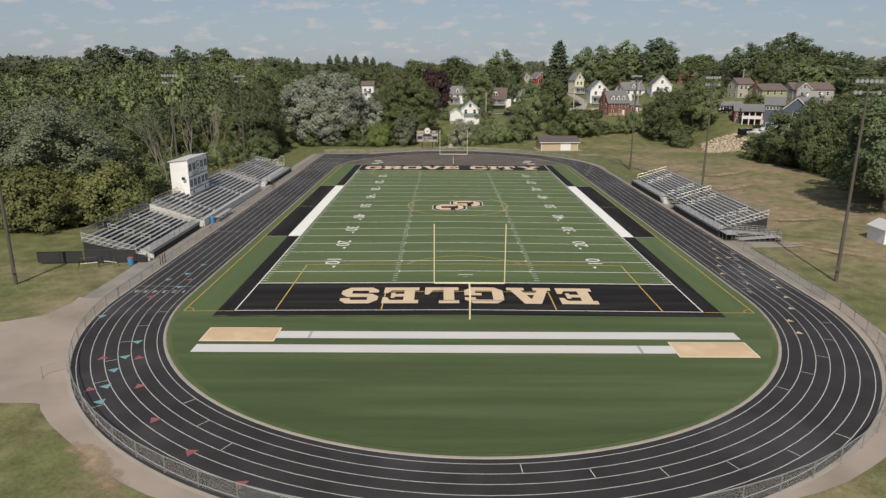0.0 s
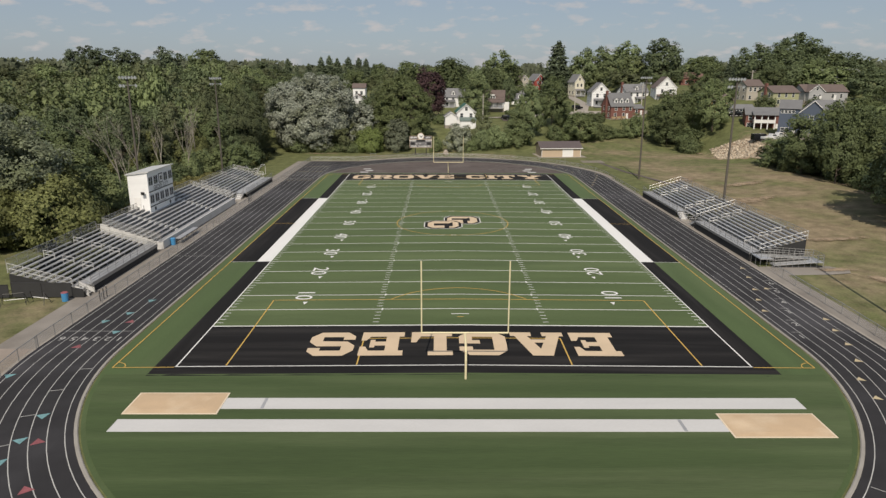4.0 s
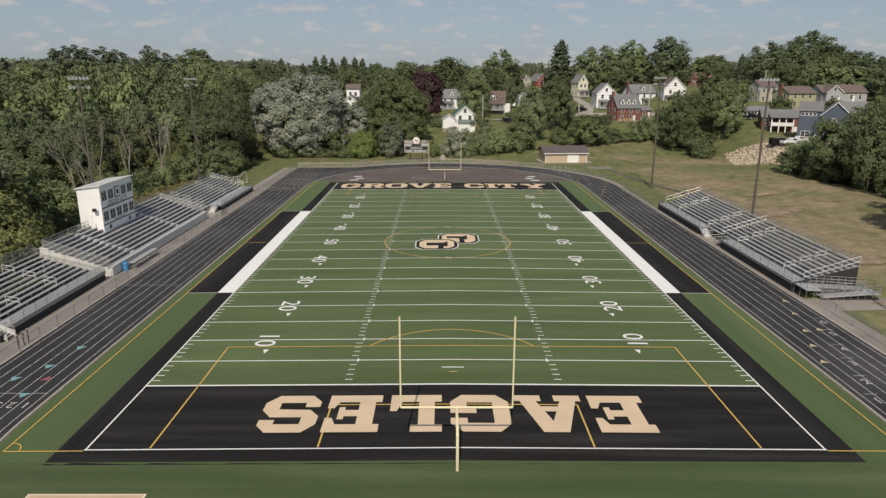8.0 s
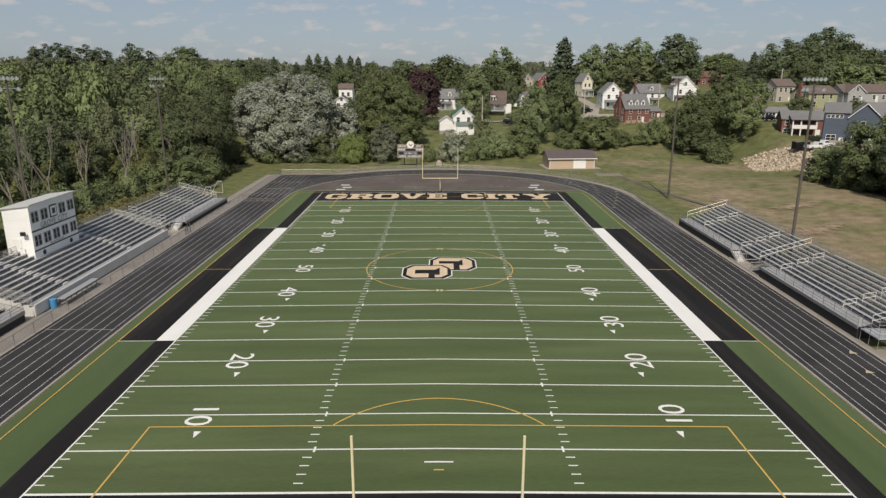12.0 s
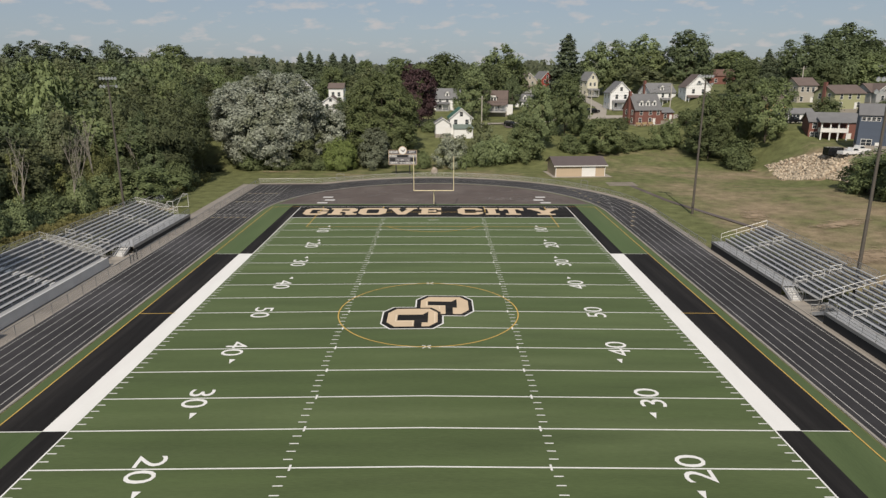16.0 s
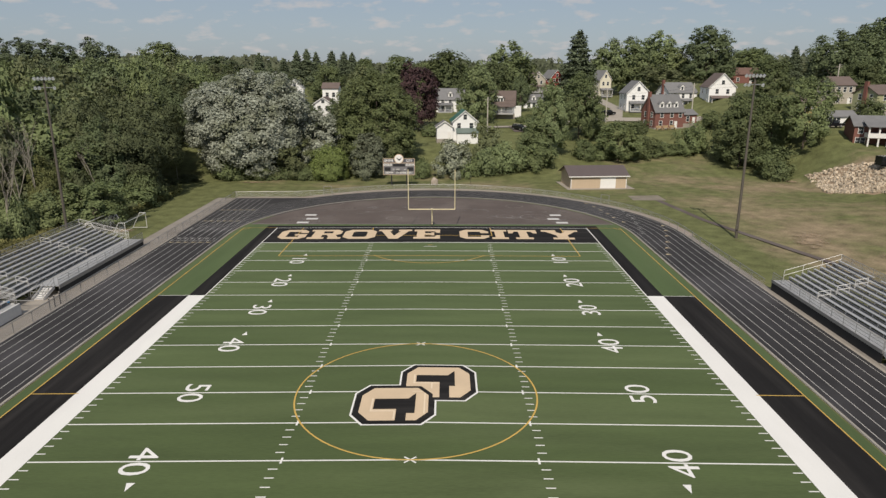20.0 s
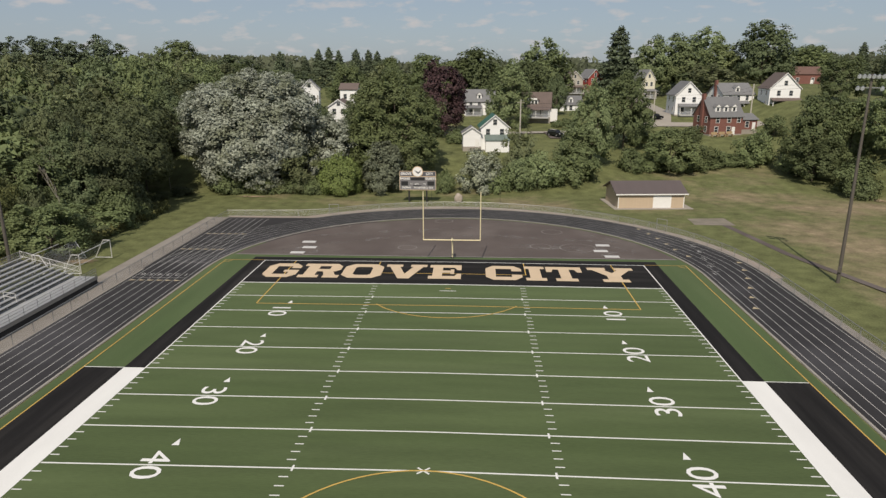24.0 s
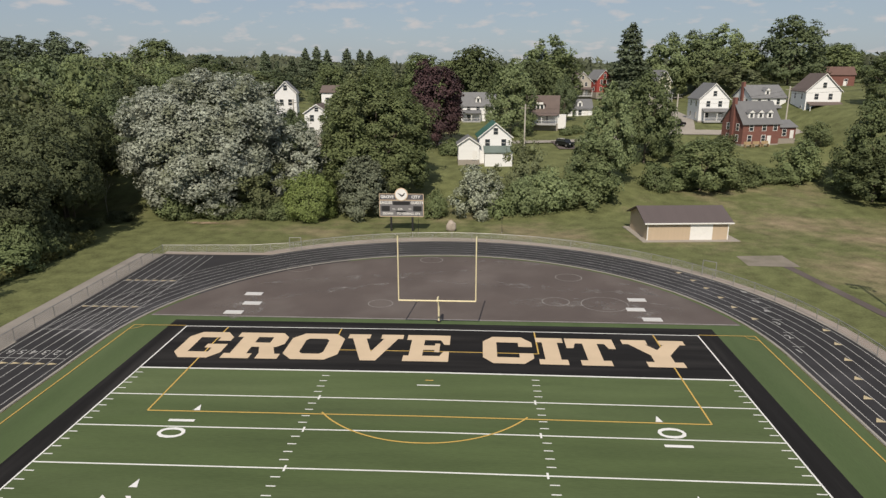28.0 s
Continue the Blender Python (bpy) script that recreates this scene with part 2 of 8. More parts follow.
STONE_SIDING = mat("warm_grey_siding", (0.40, 0.365, 0.31), 0.75, vary=0.16, scale=0.6, fine=8, bump=0.25, stretch=(0.2, 0.2, 3))
ROOF_SHED = mat("brown_metal_roof", (0.12, 0.095, 0.09), 0.5, metal=0.2, vary=0.15, scale=0.4, fine=4, bump=0.2, stretch=(4, 0.2, 1))
TRIM = mat("white_trim", (0.74, 0.73, 0.71), 0.6, vary=0.1, scale=2, fine=12, bump=0.05)
PANE = mat("window_glass", (0.035, 0.042, 0.05), 0.08, vary=0.3, scale=0.8, fine=3, bump=0.0, sheen=0.8)
BLACK_PAINT = mat("black_paint", (0.02, 0.02, 0.021), 0.45, vary=0.2, scale=2, fine=9, bump=0.05)
DARK_PANEL = mat("scoreboard_panel", (0.085, 0.085, 0.10), 0.5, vary=0.15, scale=2, fine=9, bump=0.05)
GREY_PANEL = mat("scoreboard_grey", (0.17, 0.165, 0.17), 0.5, vary=0.15, scale=2, fine=9, bump=0.05)
BLUE_PLASTIC = mat("blue_plastic", (0.06, 0.24, 0.46), 0.4, vary=0.12, scale=3, fine=14, bump=0.02)
RED_PAINT = mat("red_marker_paint", (0.24, 0.075, 0.085), 0.8, vary=0.6, scale=2, fine=10, bump=0.05)
BLUE_PAINT = mat("blue_marker_paint", (0.15, 0.29, 0.31), 0.8, vary=0.6, scale=2, fine=10, bump=0.05)
TAN_PAINT = mat("tan_marker_paint", (0.46, 0.38, 0.24), 0.8, vary=0.3, scale=2, fine=10, bump=0.05)
CHALK = mat("chalk_wear", (0.21, 0.195, 0.185), 0.9, vary=0.7, scale=1.2, fine=4, bump=0.0)
WOOD_WEATHERED = mat("weathered_wood", (0.36, 0.265, 0.15), 0.8, vary=0.3, scale=1, fine=10, bump=0.3)
BARK = mat("bark", (0.105, 0.085, 0.066), 0.95, vary=0.5, scale=1.2, fine=9, bump=0.8, stretch=(1, 1, 0.3))
BARK_PALE = mat("pale_bark", (0.27, 0.245, 0.205), 0.9, vary=0.4, scale=1.2, fine=9, bump=0.5, stretch=(1, 1, 0.3))
POLE_WOOD = mat("bleached_pole_wood", (0.44, 0.41, 0.36), 0.9, vary=0.25, scale=1.2, fine=9, bump=0.3, stretch=(1, 1, 0.3))
RUBBLE = mat("rubble_stone", (0.43, 0.36, 0.275), 0.95, vary=0.45, scale=0.6, fine=4, bump=0.6, island=0.5)
DIRT = mat("bare_dirt", (0.27, 0.20, 0.135), 0.95, vary=0.4, scale=0.3, fine=9, bump=0.5)
CAR_BLACK = mat("black_car_paint", (0.012, 0.013, 0.015), 0.18, vary=0.1, bump=0)
CAR_WHITE = mat("white_car_paint", (0.74, 0.74, 0.74), 0.2, vary=0.06, bump=0)
RUBBER = mat("tyre_rubber", (0.02, 0.02, 0.02), 0.85, vary=0.2, bump=0.05)
STONE = mat("boulder_stone", (0.34, 0.29, 0.245), 0.9, vary=0.4, scale=2, fine=9, bump=0.6)
LEAF = mat("green_leaves", (0.135, 0.166, 0.074), 0.7, vary=0.35, scale=0.18, fine=2.0, bump=0, spread=0.6, tint=1.0, island=0.5, translucent=0.25, second=(0.144, 0.167, 0.074), second_amount=0.45, second_scale=0.04, sheen=0.25)
LEAF_GREEN = mat("deep_green_leaves", (0.144, 0.172, 0.074), 0.7, vary=0.35, scale=0.2, fine=2.0, bump=0, island=0.65, translucent=0.32, second=(0.150, 0.170, 0.080), second_amount=0.35, second_scale=0.12, sheen=0.25)
LEAF_OLIVE = mat("olive_leaves", (0.135, 0.151, 0.074), 0.7, vary=0.4, scale=0.18, fine=2.0, bump=0, spread=0.5, tint=1.0, island=0.5, translucent=0.25, second=(0.142, 0.161, 0.089), second_amount=0.4, second_scale=0.05, sheen=0.25)
LEAF_DARK = mat("dark_leaves", (0.108, 0.135, 0.067), 0.7, vary=0.35, scale=0.18, fine=2.0, bump=0, spread=0.45, tint=1.0, island=0.5, translucent=0.22, sheen=0.25)
# green leaves darkened to give the shade of the hollow at the wood's edge
LEAF_SHADED = mat("shaded_green_leaves", (0.098, 0.114, 0.055), 0.7, vary=0.35, scale=0.18, fine=2.0, bump=0, spread=0.3, island=0.5, translucent=0.20, sheen=0.25)
LEAF_LIGHT = mat("light_green_leaves", (0.190, 0.232, 0.112), 0.7, vary=0.35, scale=0.18, fine=2.0, bump=0, spread=0.3, island=0.6, translucent=0.28, second=(0.160, 0.190, 0.085), second_amount=0.45, second_scale=0.08, sheen=0.25)
LEAF_LIME = mat("yellow_green_leaves", (0.160, 0.172, 0.066), 0.7, vary=0.3, scale=0.2, fine=2.0, bump=0, spread=0.3, island=0.8, translucent=0.32, sheen=0.25)
LEAF_YELLOW = mat("bright_yellow_green_leaves", (0.178, 0.222, 0.074), 0.7, vary=0.3, scale=0.2, fine=2.0, bump=0, spread=0.3, island=0.8, translucent=0.32, sheen=0.25)
LEAF_GREY = mat("grey_green_leaves", (0.146, 0.162, 0.110), 0.75, vary=0.3, scale=0.2, fine=2.0, bump=0, spread=0.2, island=0.8, translucent=0.16, sheen=0.25)
LEAF_SILVER = mat("silver_leaves", (0.330, 0.352, 0.290), 0.75, vary=0.3, scale=0.25, fine=2.0, bump=0, island=0.9, translucent=0.32, second=(0.205, 0.222, 0.150), second_amount=0.5, second_scale=0.22, sheen=0.3)
LEAF_SILVER_DULL = mat("dull_silver_leaves", (0.172, 0.212, 0.112), 0.75, vary=0.3, scale=0.25, fine=2.0, bump=0, island=0.7, translucent=0.36, second=(0.151, 0.159, 0.084), second_amount=0.6, second_scale=0.15, sheen=0.3)
LEAF_SILVER_EDGE = mat("grey_silver_leaves", (0.196, 0.220, 0.150), 0.75, vary=0.3, scale=0.25, fine=2.0, bump=0, island=0.9, translucent=0.34, second=(0.160, 0.182, 0.100), second_amount=0.55, second_scale=0.2, sheen=0.3)
LEAF_WHITE = mat("pale_leaves", (0.275, 0.296, 0.224), 0.75, vary=0.3, scale=0.3, fine=2.0, bump=0, island=1.1, translucent=0.14, second=(0.190, 0.207, 0.123), second_amount=0.5, second_scale=0.5, sheen=0.3)
LEAF_MAROON = mat("maroon_leaves", (0.066, 0.038, 0.040), 0.7, vary=0.3, scale=0.2, fine=2.0, bump=0, island=0.65, translucent=0.14, sheen=0.25)
LEAF_FAR = mat("distant_leaves", (0.089, 0.100, 0.062), 0.8, vary=0.35, scale=0.02, fine=0.2, bump=0, island=0.8, translucent=0.15, sheen=0.2)
NEEDLES = mat("conifer_needles", (0.117, 0.144, 0.086), 0.75, vary=0.35, scale=0.2, fine=2.0, bump=0, spread=0.4, island=0.8, translucent=0.1, sheen=0.2)
WEEDS = mat("tall_weeds", (0.165, 0.168, 0.066), 0.9, vary=0.4, scale=0.2, fine=3, bump=0, spread=0.4, island=0.6, translucent=0.15, second=(0.16, 0.135, 0.06), second_amount=0.5, second_scale=0.05, sheen=0.15)


def chain_link():
    """Diamond wire with clear gaps between."""
    m = bpy.data.materials.new("chain_link_wire")
    m.use_nodes = True
    nodes, link = m.node_tree.nodes, m.node_tree.links.new
    p, clear, mix = nodes["Principled BSDF"], nodes.new("ShaderNodeBsdfTransparent"), nodes.new("ShaderNodeMixShader")
    p.inputs["Base Color"].default_value, p.inputs["Roughness"].default_value, p.inputs["Metallic"].default_value = (0.52, 0.51, 0.49, 1), 0.5, 0.3
    geo, sep = nodes.new("ShaderNodeNewGeometry"), nodes.new("ShaderNodeSeparateXYZ")
    link(geo.outputs["Position"], sep.inputs[0])

    def mth(op, a, b=0.0):
        n = nodes.new("ShaderNodeMath")
        n.operation = op
        for i, s in enumerate((a, b)):
            if isinstance(s, (int, float)):
                n.inputs[i].default_value = s
            else:
                link(s, n.inputs[i])
        return n.outputs[0]

    run = mth("ADD", sep.outputs["X"], sep.outputs["Y"])
    wires = []
    for sign in (1, -1):
        d = mth("ADD", run, mth("MULTIPLY", sep.outputs["Z"], sign))
        wires.append(mth("LESS_THAN", mth("FRACT", mth("MULTIPLY", d, 1 / 0.09)), 0.10))
    link(mth("MAXIMUM", wires[0], wires[1]), mix.inputs[0])
    link(clear.outputs[0], mix.inputs[1])
    link(p.outputs[0], mix.inputs[2])
    link(mix.outputs[0], nodes["Material Output"].inputs[0])
    return m


WIRE = chain_link()


def scuff():
    """Broken chalk dust with bare asphalt between."""
    m = mat("chalk_scuff", (0.22, 0.20, 0.19), 0.9, vary=0.4, scale=1.0, fine=6, bump=0)
    nodes, link = m.node_tree.nodes, m.node_tree.links.new
    tex, ramp, clear, mix = nodes.new("ShaderNodeTexNoise"), nodes.new("ShaderNodeValToRGB"), nodes.new("ShaderNodeBsdfTransparent"), nodes.new("ShaderNodeMixShader")
    tex.inputs["Scale"].default_value, tex.inputs["Detail"].default_value, tex.inputs["Roughness"].default_value = 0.5, 9.0, 0.7
    geo = nodes.new("ShaderNodeNewGeometry")
    link(geo.outputs["Position"], tex.inputs["Vector"])
    link(tex.outputs["Fac"], ramp.inputs[0])
    ramp.color_ramp.elements[0].position, ramp.color_ramp.elements[1].position = 0.50, 0.72
    link(ramp.outputs[0], mix.inputs[0])
    link(clear.outputs[0], mix.inputs[1])
    link(nodes["Principled BSDF"].outputs[0], mix.inputs[2])
    link(mix.outputs[0], nodes["Material Output"].inputs[0])
    return m


SCUFF = scuff()


def worn_earth():
    """Bare tan earth that thins out into the grass in ragged specks."""
    m = mat("worn_earth", (0.30, 0.225, 0.15), 0.95, vary=0.4, scale=0.4, fine=6, bump=0)
    nodes, link = m.node_tree.nodes, m.node_tree.links.new
    tex, add, ramp, clear, mix = nodes.new("ShaderNodeTexNoise"), nodes.new("ShaderNodeMath"), nodes.new("ShaderNodeValToRGB"), nodes.new("ShaderNodeBsdfTransparent"), nodes.new("ShaderNodeMixShader")
    tex.inputs["Scale"].default_value, tex.inputs["Detail"].default_value, tex.inputs["Roughness"].default_value = 0.7, 8.0, 0.65
    at, geo = nodes.new("ShaderNodeAttribute"), nodes.new("ShaderNodeNewGeometry")
    at.attribute_name = "bare"
    link(geo.outputs["Position"], tex.inputs["Vector"])
    link(tex.outputs["Fac"], add.inputs[0])
    link(at.outputs["Fac"], add.inputs[1])
    link(add.outputs[0], ramp.inputs[0])
    ramp.color_ramp.elements[0].position, ramp.color_ramp.elements[1].position = 0.62, 0.95
    link(ramp.outputs[0], mix.inputs[0])
    link(clear.outputs[0], mix.inputs[1])
    link(nodes["Principled BSDF"].outputs[0], mix.inputs[2])
    link(mix.outputs[0], nodes["Material Output"].inputs[0])
    return m


EARTH = worn_earth()
SCREEN = mat("wind_screen", (0.03, 0.03, 0.031), 0.9, vary=0.3, scale=1, fine=20, bump=0.1)

# ---- mesh tools ----
def part(name, bm, material, parent=None, label="", shared=None):
    """One bmesh as ONE mesh object, under a thing or a part."""
    if shared is None:
        me = bpy.data.meshes.new(name)
        bm.to_mesh(me)
        bm.free()
        me.materials.append(material)
    else:
        me = shared
    ob = new(name, me)
    if parent is not None:
        ob.parent = parent
    if label:
        ob["label"] = label
    return ob


def holder(name, x=0, y=0, z=0, turn=0, label="", category="", group="", kind=""):
    ob = new(name)
    ob.matrix_world = pose(x, y, z, 0, 0, turn)
    return tagged(ob, label, category, group, kind)


def box(bm, x0, y0, z0, x1, y1, z1):
    v = [bm.verts.new((x, y, z)) for z in (z0, z1) for x, y in ((x0, y0), (x1, y0), (x1, y1), (x0, y1))]
    for f in ((0, 3, 2, 1), (4, 5, 6, 7), (0, 1, 5, 4), (1, 2, 6, 5), (2, 3, 7, 6), (3, 0, 4, 7)):
        bm.faces.new([v[i] for i in f])
    return bm


def bar(bm, a, b, r, sides=6, r2=None):
    """A round bar from a to b."""
    a, b = Vector(a), Vector(b)
    r2 = r if r2 is None else r2
    ax = (b - a).normalized()
    u = ax.orthogonal().normalized()
    w = ax.cross(u)
    rings = []
    for c, q in ((a, r), (b, r2)):
        rings.append([bm.verts.new(c + (u * math.cos(2 * math.pi * i / sides) + w * math.sin(2 * math.pi * i / sides)) * q) for i in range(sides)])
    for i in range(sides):
        j = (i + 1) % sides
        bm.faces.new((rings[0][i], rings[0][j], rings[1][j], rings[1][i]))
    bm.faces.new(rings[0][::-1])
    bm.faces.new(rings[1])
    return bm


def slab(bm, points, z0, z1):
    """A flat plate of any outline, points counter-clockwise."""
    low, high = [bm.verts.new((x, y, z0)) for x, y in points], [bm.verts.new((x, y, z1)) for x, y in points]
    bm.faces.new(high)
    bm.faces.new(low[::-1])
    n = len(points)
    for i in range(n):
        j = (i + 1) % n
        bm.faces.new((low[i], low[j], high[j], high[i]))
    return bm


def sheet(bm, points, z):
    bm.faces.new([bm.verts.new((x, y, z)) for x, y in points])
    return bm


def rect(bm, x0, y0, x1, y1, z):
    return sheet(bm, ((min(x0, x1), min(y0, y1)), (max(x0, x1), min(y0, y1)), (max(x0, x1), max(y0, y1)), (min(x0, x1), max(y0, y1))), z)


def B():
    return bmesh.new()


def strip(bm, inner, outer, z, closed=True):
    a, b = [bm.verts.new((x, y, z)) for x, y in inner], [bm.verts.new((x, y, z)) for x, y in outer]
    n = len(a)
    for i in range(n if closed else n - 1):
        j = (i + 1) % n
        bm.faces.new((a[i], b[i], b[j], a[j]))
    return bm


def smooth(t):
    t = min(max(t, 0.0), 1.0)
    return t * t * (3 - 2 * t)


def S(v, a, b):
    return smooth((v - a) / (b - a))


def ground(x, y):
    """Height of the land."""
    left = 5.6 * S(y, 103, 131) + 2 * S(y, 131, 156) + 3 * S(y, 156, 190) + 5 * S(y, 190, 290)
    mid = 1.5 * S(y, 102, 122) + 6 * S(y, 120, 152) + 3.5 * S(y, 152, 180) + 2 * S(y, 180, 250) + 3.5 * S(y, 250, 300)
    right = 6.0 * S(y, 66, 84) + 1.5 * S(y, 84, 100) + 3 * S(y, 100, 124) + 4.2 * S(y, 124, 150) + 4.5 * S(y, 150, 220)
    a, b = S(x, 25, 45), S(x, 80, 94)
    z = (left * (1 - a) + mid * a) * (1 - b) + right * b
    z += 1.2 * S(x, 56, 85) * (1 - b) * S(y, -40, 10) * (1 - S(y, 60, 90))
    z += 1.5 * S(-x, 56, 90) + 5 * S(-x, 100, 220) + 4 * S(x, 120, 300)
    z += 14 * S(math.hypot(x, y), 500, 2500)
    return z

# ---- land ----
def axis(parts):
    out = []
    for a, b, step in parts:
        out += list(np.arange(a, b, step))
    return out + [parts[-1][1]]


gx = axis([(-3200, -800, 300), (-800, -240, 40), (-240, 240, 4), (240, 800, 40), (800, 3200, 300)])
gy = axis([(-3200, -600, 300), (-600, -160, 40), (-160, 320, 4), (320, 900, 40), (900, 3600, 300)])
verts = [(x, y, ground(x, y) - 0.04 + (0.10 * noise.noise((x * 0.12, y * 0.12, 0)) - 0.10 if (abs(x) > 46 or y > 96 or y < -100) else 0)) for y in gy for x in gx]
nx = len(gx)
faces = [(j * nx + i, j * nx + i + 1, (j + 1) * nx + i + 1, (j + 1) * nx + i) for j in range(len(gy) - 1) for i in range(nx - 1)]
me = bpy.data.meshes.new("ground")
me.from_pydata(verts, [], faces)
me.materials.append(GRASS)


def dryness(x, y):
    """How parched the land is: the open slope beyond the visitor stand most of all."""
    d = 0.20 * S(x, 42, 52) * S(y, -70, -20) * (1 - 0.55 * S(y, 48, 84)) * (1 - S(y, 105, 140)) * (1 - S(x, 92, 110))
    d += 0.06 * S(y, 84, 92) * (1 - S(y, 100, 112)) - 0.10 * S(-x, 36, 42) * S(y, 40, 60) * (1 - S(y, 95, 110))
    d += 0.06 * (1 - S(y, -60, -20)) - 0.05 * S(y, 120, 150)
    d -= 0.20 * S(x, 76, 84) * S(y, 92, 102) * (1 - S(y, 122, 140))
    return d


me.attributes.new("dryness", "FLOAT", "POINT").data.foreach_set("value", [dryness(v[0], v[1]) for v in verts])
for poly in me.polygons:
    poly.use_smooth = True
tagged(new("ground", me), "mown grass land with dry brown patches rising to wooded hills", "ground", kind="structure")


def drape(name, points_a, points_b, material, lift, label, category, steps=12, parent=None):
    """A ribbon between two lines of points that follows the land."""
    bm = B()
    rows_ = []
    for i in range(len(points_a) - 1):
        for k in range(steps + (1 if i == len(points_a) - 2 else 0)):
            f = k / steps
            a = Vector(points_a[i]).lerp(Vector(points_a[i + 1]), f)
            b = Vector(points_b[i]).lerp(Vector(points_b[i + 1]), f)
            rows_.append([bm.verts.new((p.x, p.y, ground(p.x, p.y) + lift)) for p in (a, a.lerp(b, 0.5), b)])
    for r, s in zip(rows_, rows_[1:]):
        for k in range(2):
            bm.faces.new((r[k], r[k + 1], s[k + 1], s[k]))
    bmesh.ops.recalc_face_normals(bm, faces=bm.faces)
    if bm.faces[:][0].normal.z < 0:
        bmesh.ops.reverse_faces(bm, faces=bm.faces)
    return tagged(part(name, bm, material, parent), label, category, kind="structure")


# ---- running track ----
CY0, CY1 = -50.7, 50.5


def oval(r, n=64):
    pts = []
    for i in range(n + 1):
        a = math.pi + math.pi * i / n
        pts.append((r * math.cos(a), CY0 + r * math.sin(a)))
    for i in range(n + 1):
        a = math.pi * i / n
        pts.append((r * math.cos(a), CY1 + r * math.sin(a)))
    return pts


R_IN, R_OUT, LANE = 31.32, 38.42, 1.07
track = tagged(new("running_track"), "black six-lane asphalt running track with white lane lines", "running track", kind="structure")
part("track_surface", strip(B(), oval(31.02), oval(R_OUT), 0.0), TRACK, track)
bm = B()
rect(bm, -R_OUT - 0.2, CY1, -R_IN, 80.2, -0.005)
sheet(bm, ((-R_IN, CY1 + 2), (-29.0, CY1 + 12), (-10, 81.0), (-R_IN, 80.2)), -0.005)
part("sprint_chute", bm, TRACK, track)
for k in range(7):
    r = R_IN + 0.22 + k * LANE
    part("lane_line", strip(B(), oval(r), oval(r + 0.06), 0.004), TRACK_LINE, track)
for k in range(7):
    x = -(R_IN + 0.22 + k * LANE)
    part("lane_line", rect(B(), x - 0.06, CY1, x, 79.4, 0.008), TRACK_LINE, track)
# kerb: a raised concrete rim between grass and lanes
bm = B()
a, b, c, d = oval(30.76), oval(30.81), oval(31.0), oval(31.04)
strip(bm, a, b, 0.0)
rim_low, rim_high = [bm.verts.new((x, y, 0.012)) for x, y in b], [bm.verts.new((x, y, 0.05)) for x, y in b]
rim_high2, rim_low2 = [bm.verts.new((x, y, 0.05)) for x, y in c], [bm.verts.new((x, y, 0.0)) for x, y in d]
n = len(b)
for i in range(n):
    j = (i + 1) % n
    bm.faces.new((rim_low[i], rim_high[i], rim_high[j], rim_low[j]))
    bm.faces.new((rim_high[i], rim_high2[i], rim_high2[j], rim_high[j]))
    bm.faces.new((rim_high2[i], rim_low2[i], rim_low2[j], rim_high2[j]))
bmesh.ops.recalc_face_normals(bm, faces=bm.faces)
tagged(part("track_kerb", bm, KERB), "pale concrete kerb along the inside of the track", "kerb", kind="structure")
# pale outer edging along the lanes
bm = B()
strip(bm, oval(R_OUT), oval(R_OUT + 0.32), -0.012)
tagged(part("track_edging", bm, CONCRETE), "narrow concrete edging outside the running track", "pavement", kind="structure")

# start lines across the lanes, triangles and numbers
for y in (-46.9, -20.0, 47.0, 53.5, 60.0, 68.5):
    part("start_line", rect(B(), -R_OUT + 0.3, y, -R_IN - 0.25, y + 0.06, 0.012), TRACK_LINE, track)
for y0 in (59.9, 68.8, 46.0):
    for k in range(6):
        x = -(R_IN + 0.75 + k * LANE)
        bm = B()
        sheet(bm, ((x - 0.42, y0 - 0.22), (x + 0.42, y0), (x - 0.42, y0 + 0.22)), 0.016)
        part("exchange_mark", bm, TAN_PAINT, track)


def triangle(x, y, turn, material, size=0.66):
    bm = B()
    c, s = math.cos(turn), math.sin(turn)
    sheet(bm, [(x + (px * c - py * s) * size, y + (px * s + py * c) * size) for px, py in ((-0.42, -0.55), (0.5, 0.0), (-0.42, 0.55))], 0.016)
    part("exchange_mark", bm, material, track)


def ring_turn(x, y):
    cy = CY0 if y < 0 else CY1
    return math.atan2(y - cy, x) + math.pi / 2 if abs(y) > 51 else (math.pi / 2 if x > 0 else -math.pi / 2)


NEAR_BLUE = ((-37.4, -56.6), (-29.3, -71.9), (-30.1, -69.0), (-28.5, -74.4), (-30.4, -66.4), (-30.8, -63.1), (-33.2, -47.2), (-34.2, -42.1), (-33.6, -38.2), (-35.6, -44.4))
NEAR_RED = ((-32.3, -66.5), (-30.4, -72.3), (-26.8, -71.7), (-23.4, -76.9), (-19.3, -81.0), (-15.0, -84.4), (-29.2, -66.4), (-35.0, -50.5), (-33.0, -44.3))
RIGHT_TAN = ((32.3, -57.0), (34.3, -53.4), (35.6, -49.8), (36.4, -46.4), (37.2, -43.4), (31.6, -60.2), (35.9, -33.6), (34.4, -33.9), (35.8, -29.2), (36.8, -25.3), (33.1, -37.5), (32.1, -41.0))
FAR_TAN = ((28.4, 75.0), (29.2, 72.0), (29.8, 69.2), (30.3, 66.0), (30.6, 63.0), (31.4, 59.7), (37.0, 57.0), (36.4, 53.7), (35.5, 50.3), (34.4, 46.7), (33.3, 43.4), (32.3, 40.0))
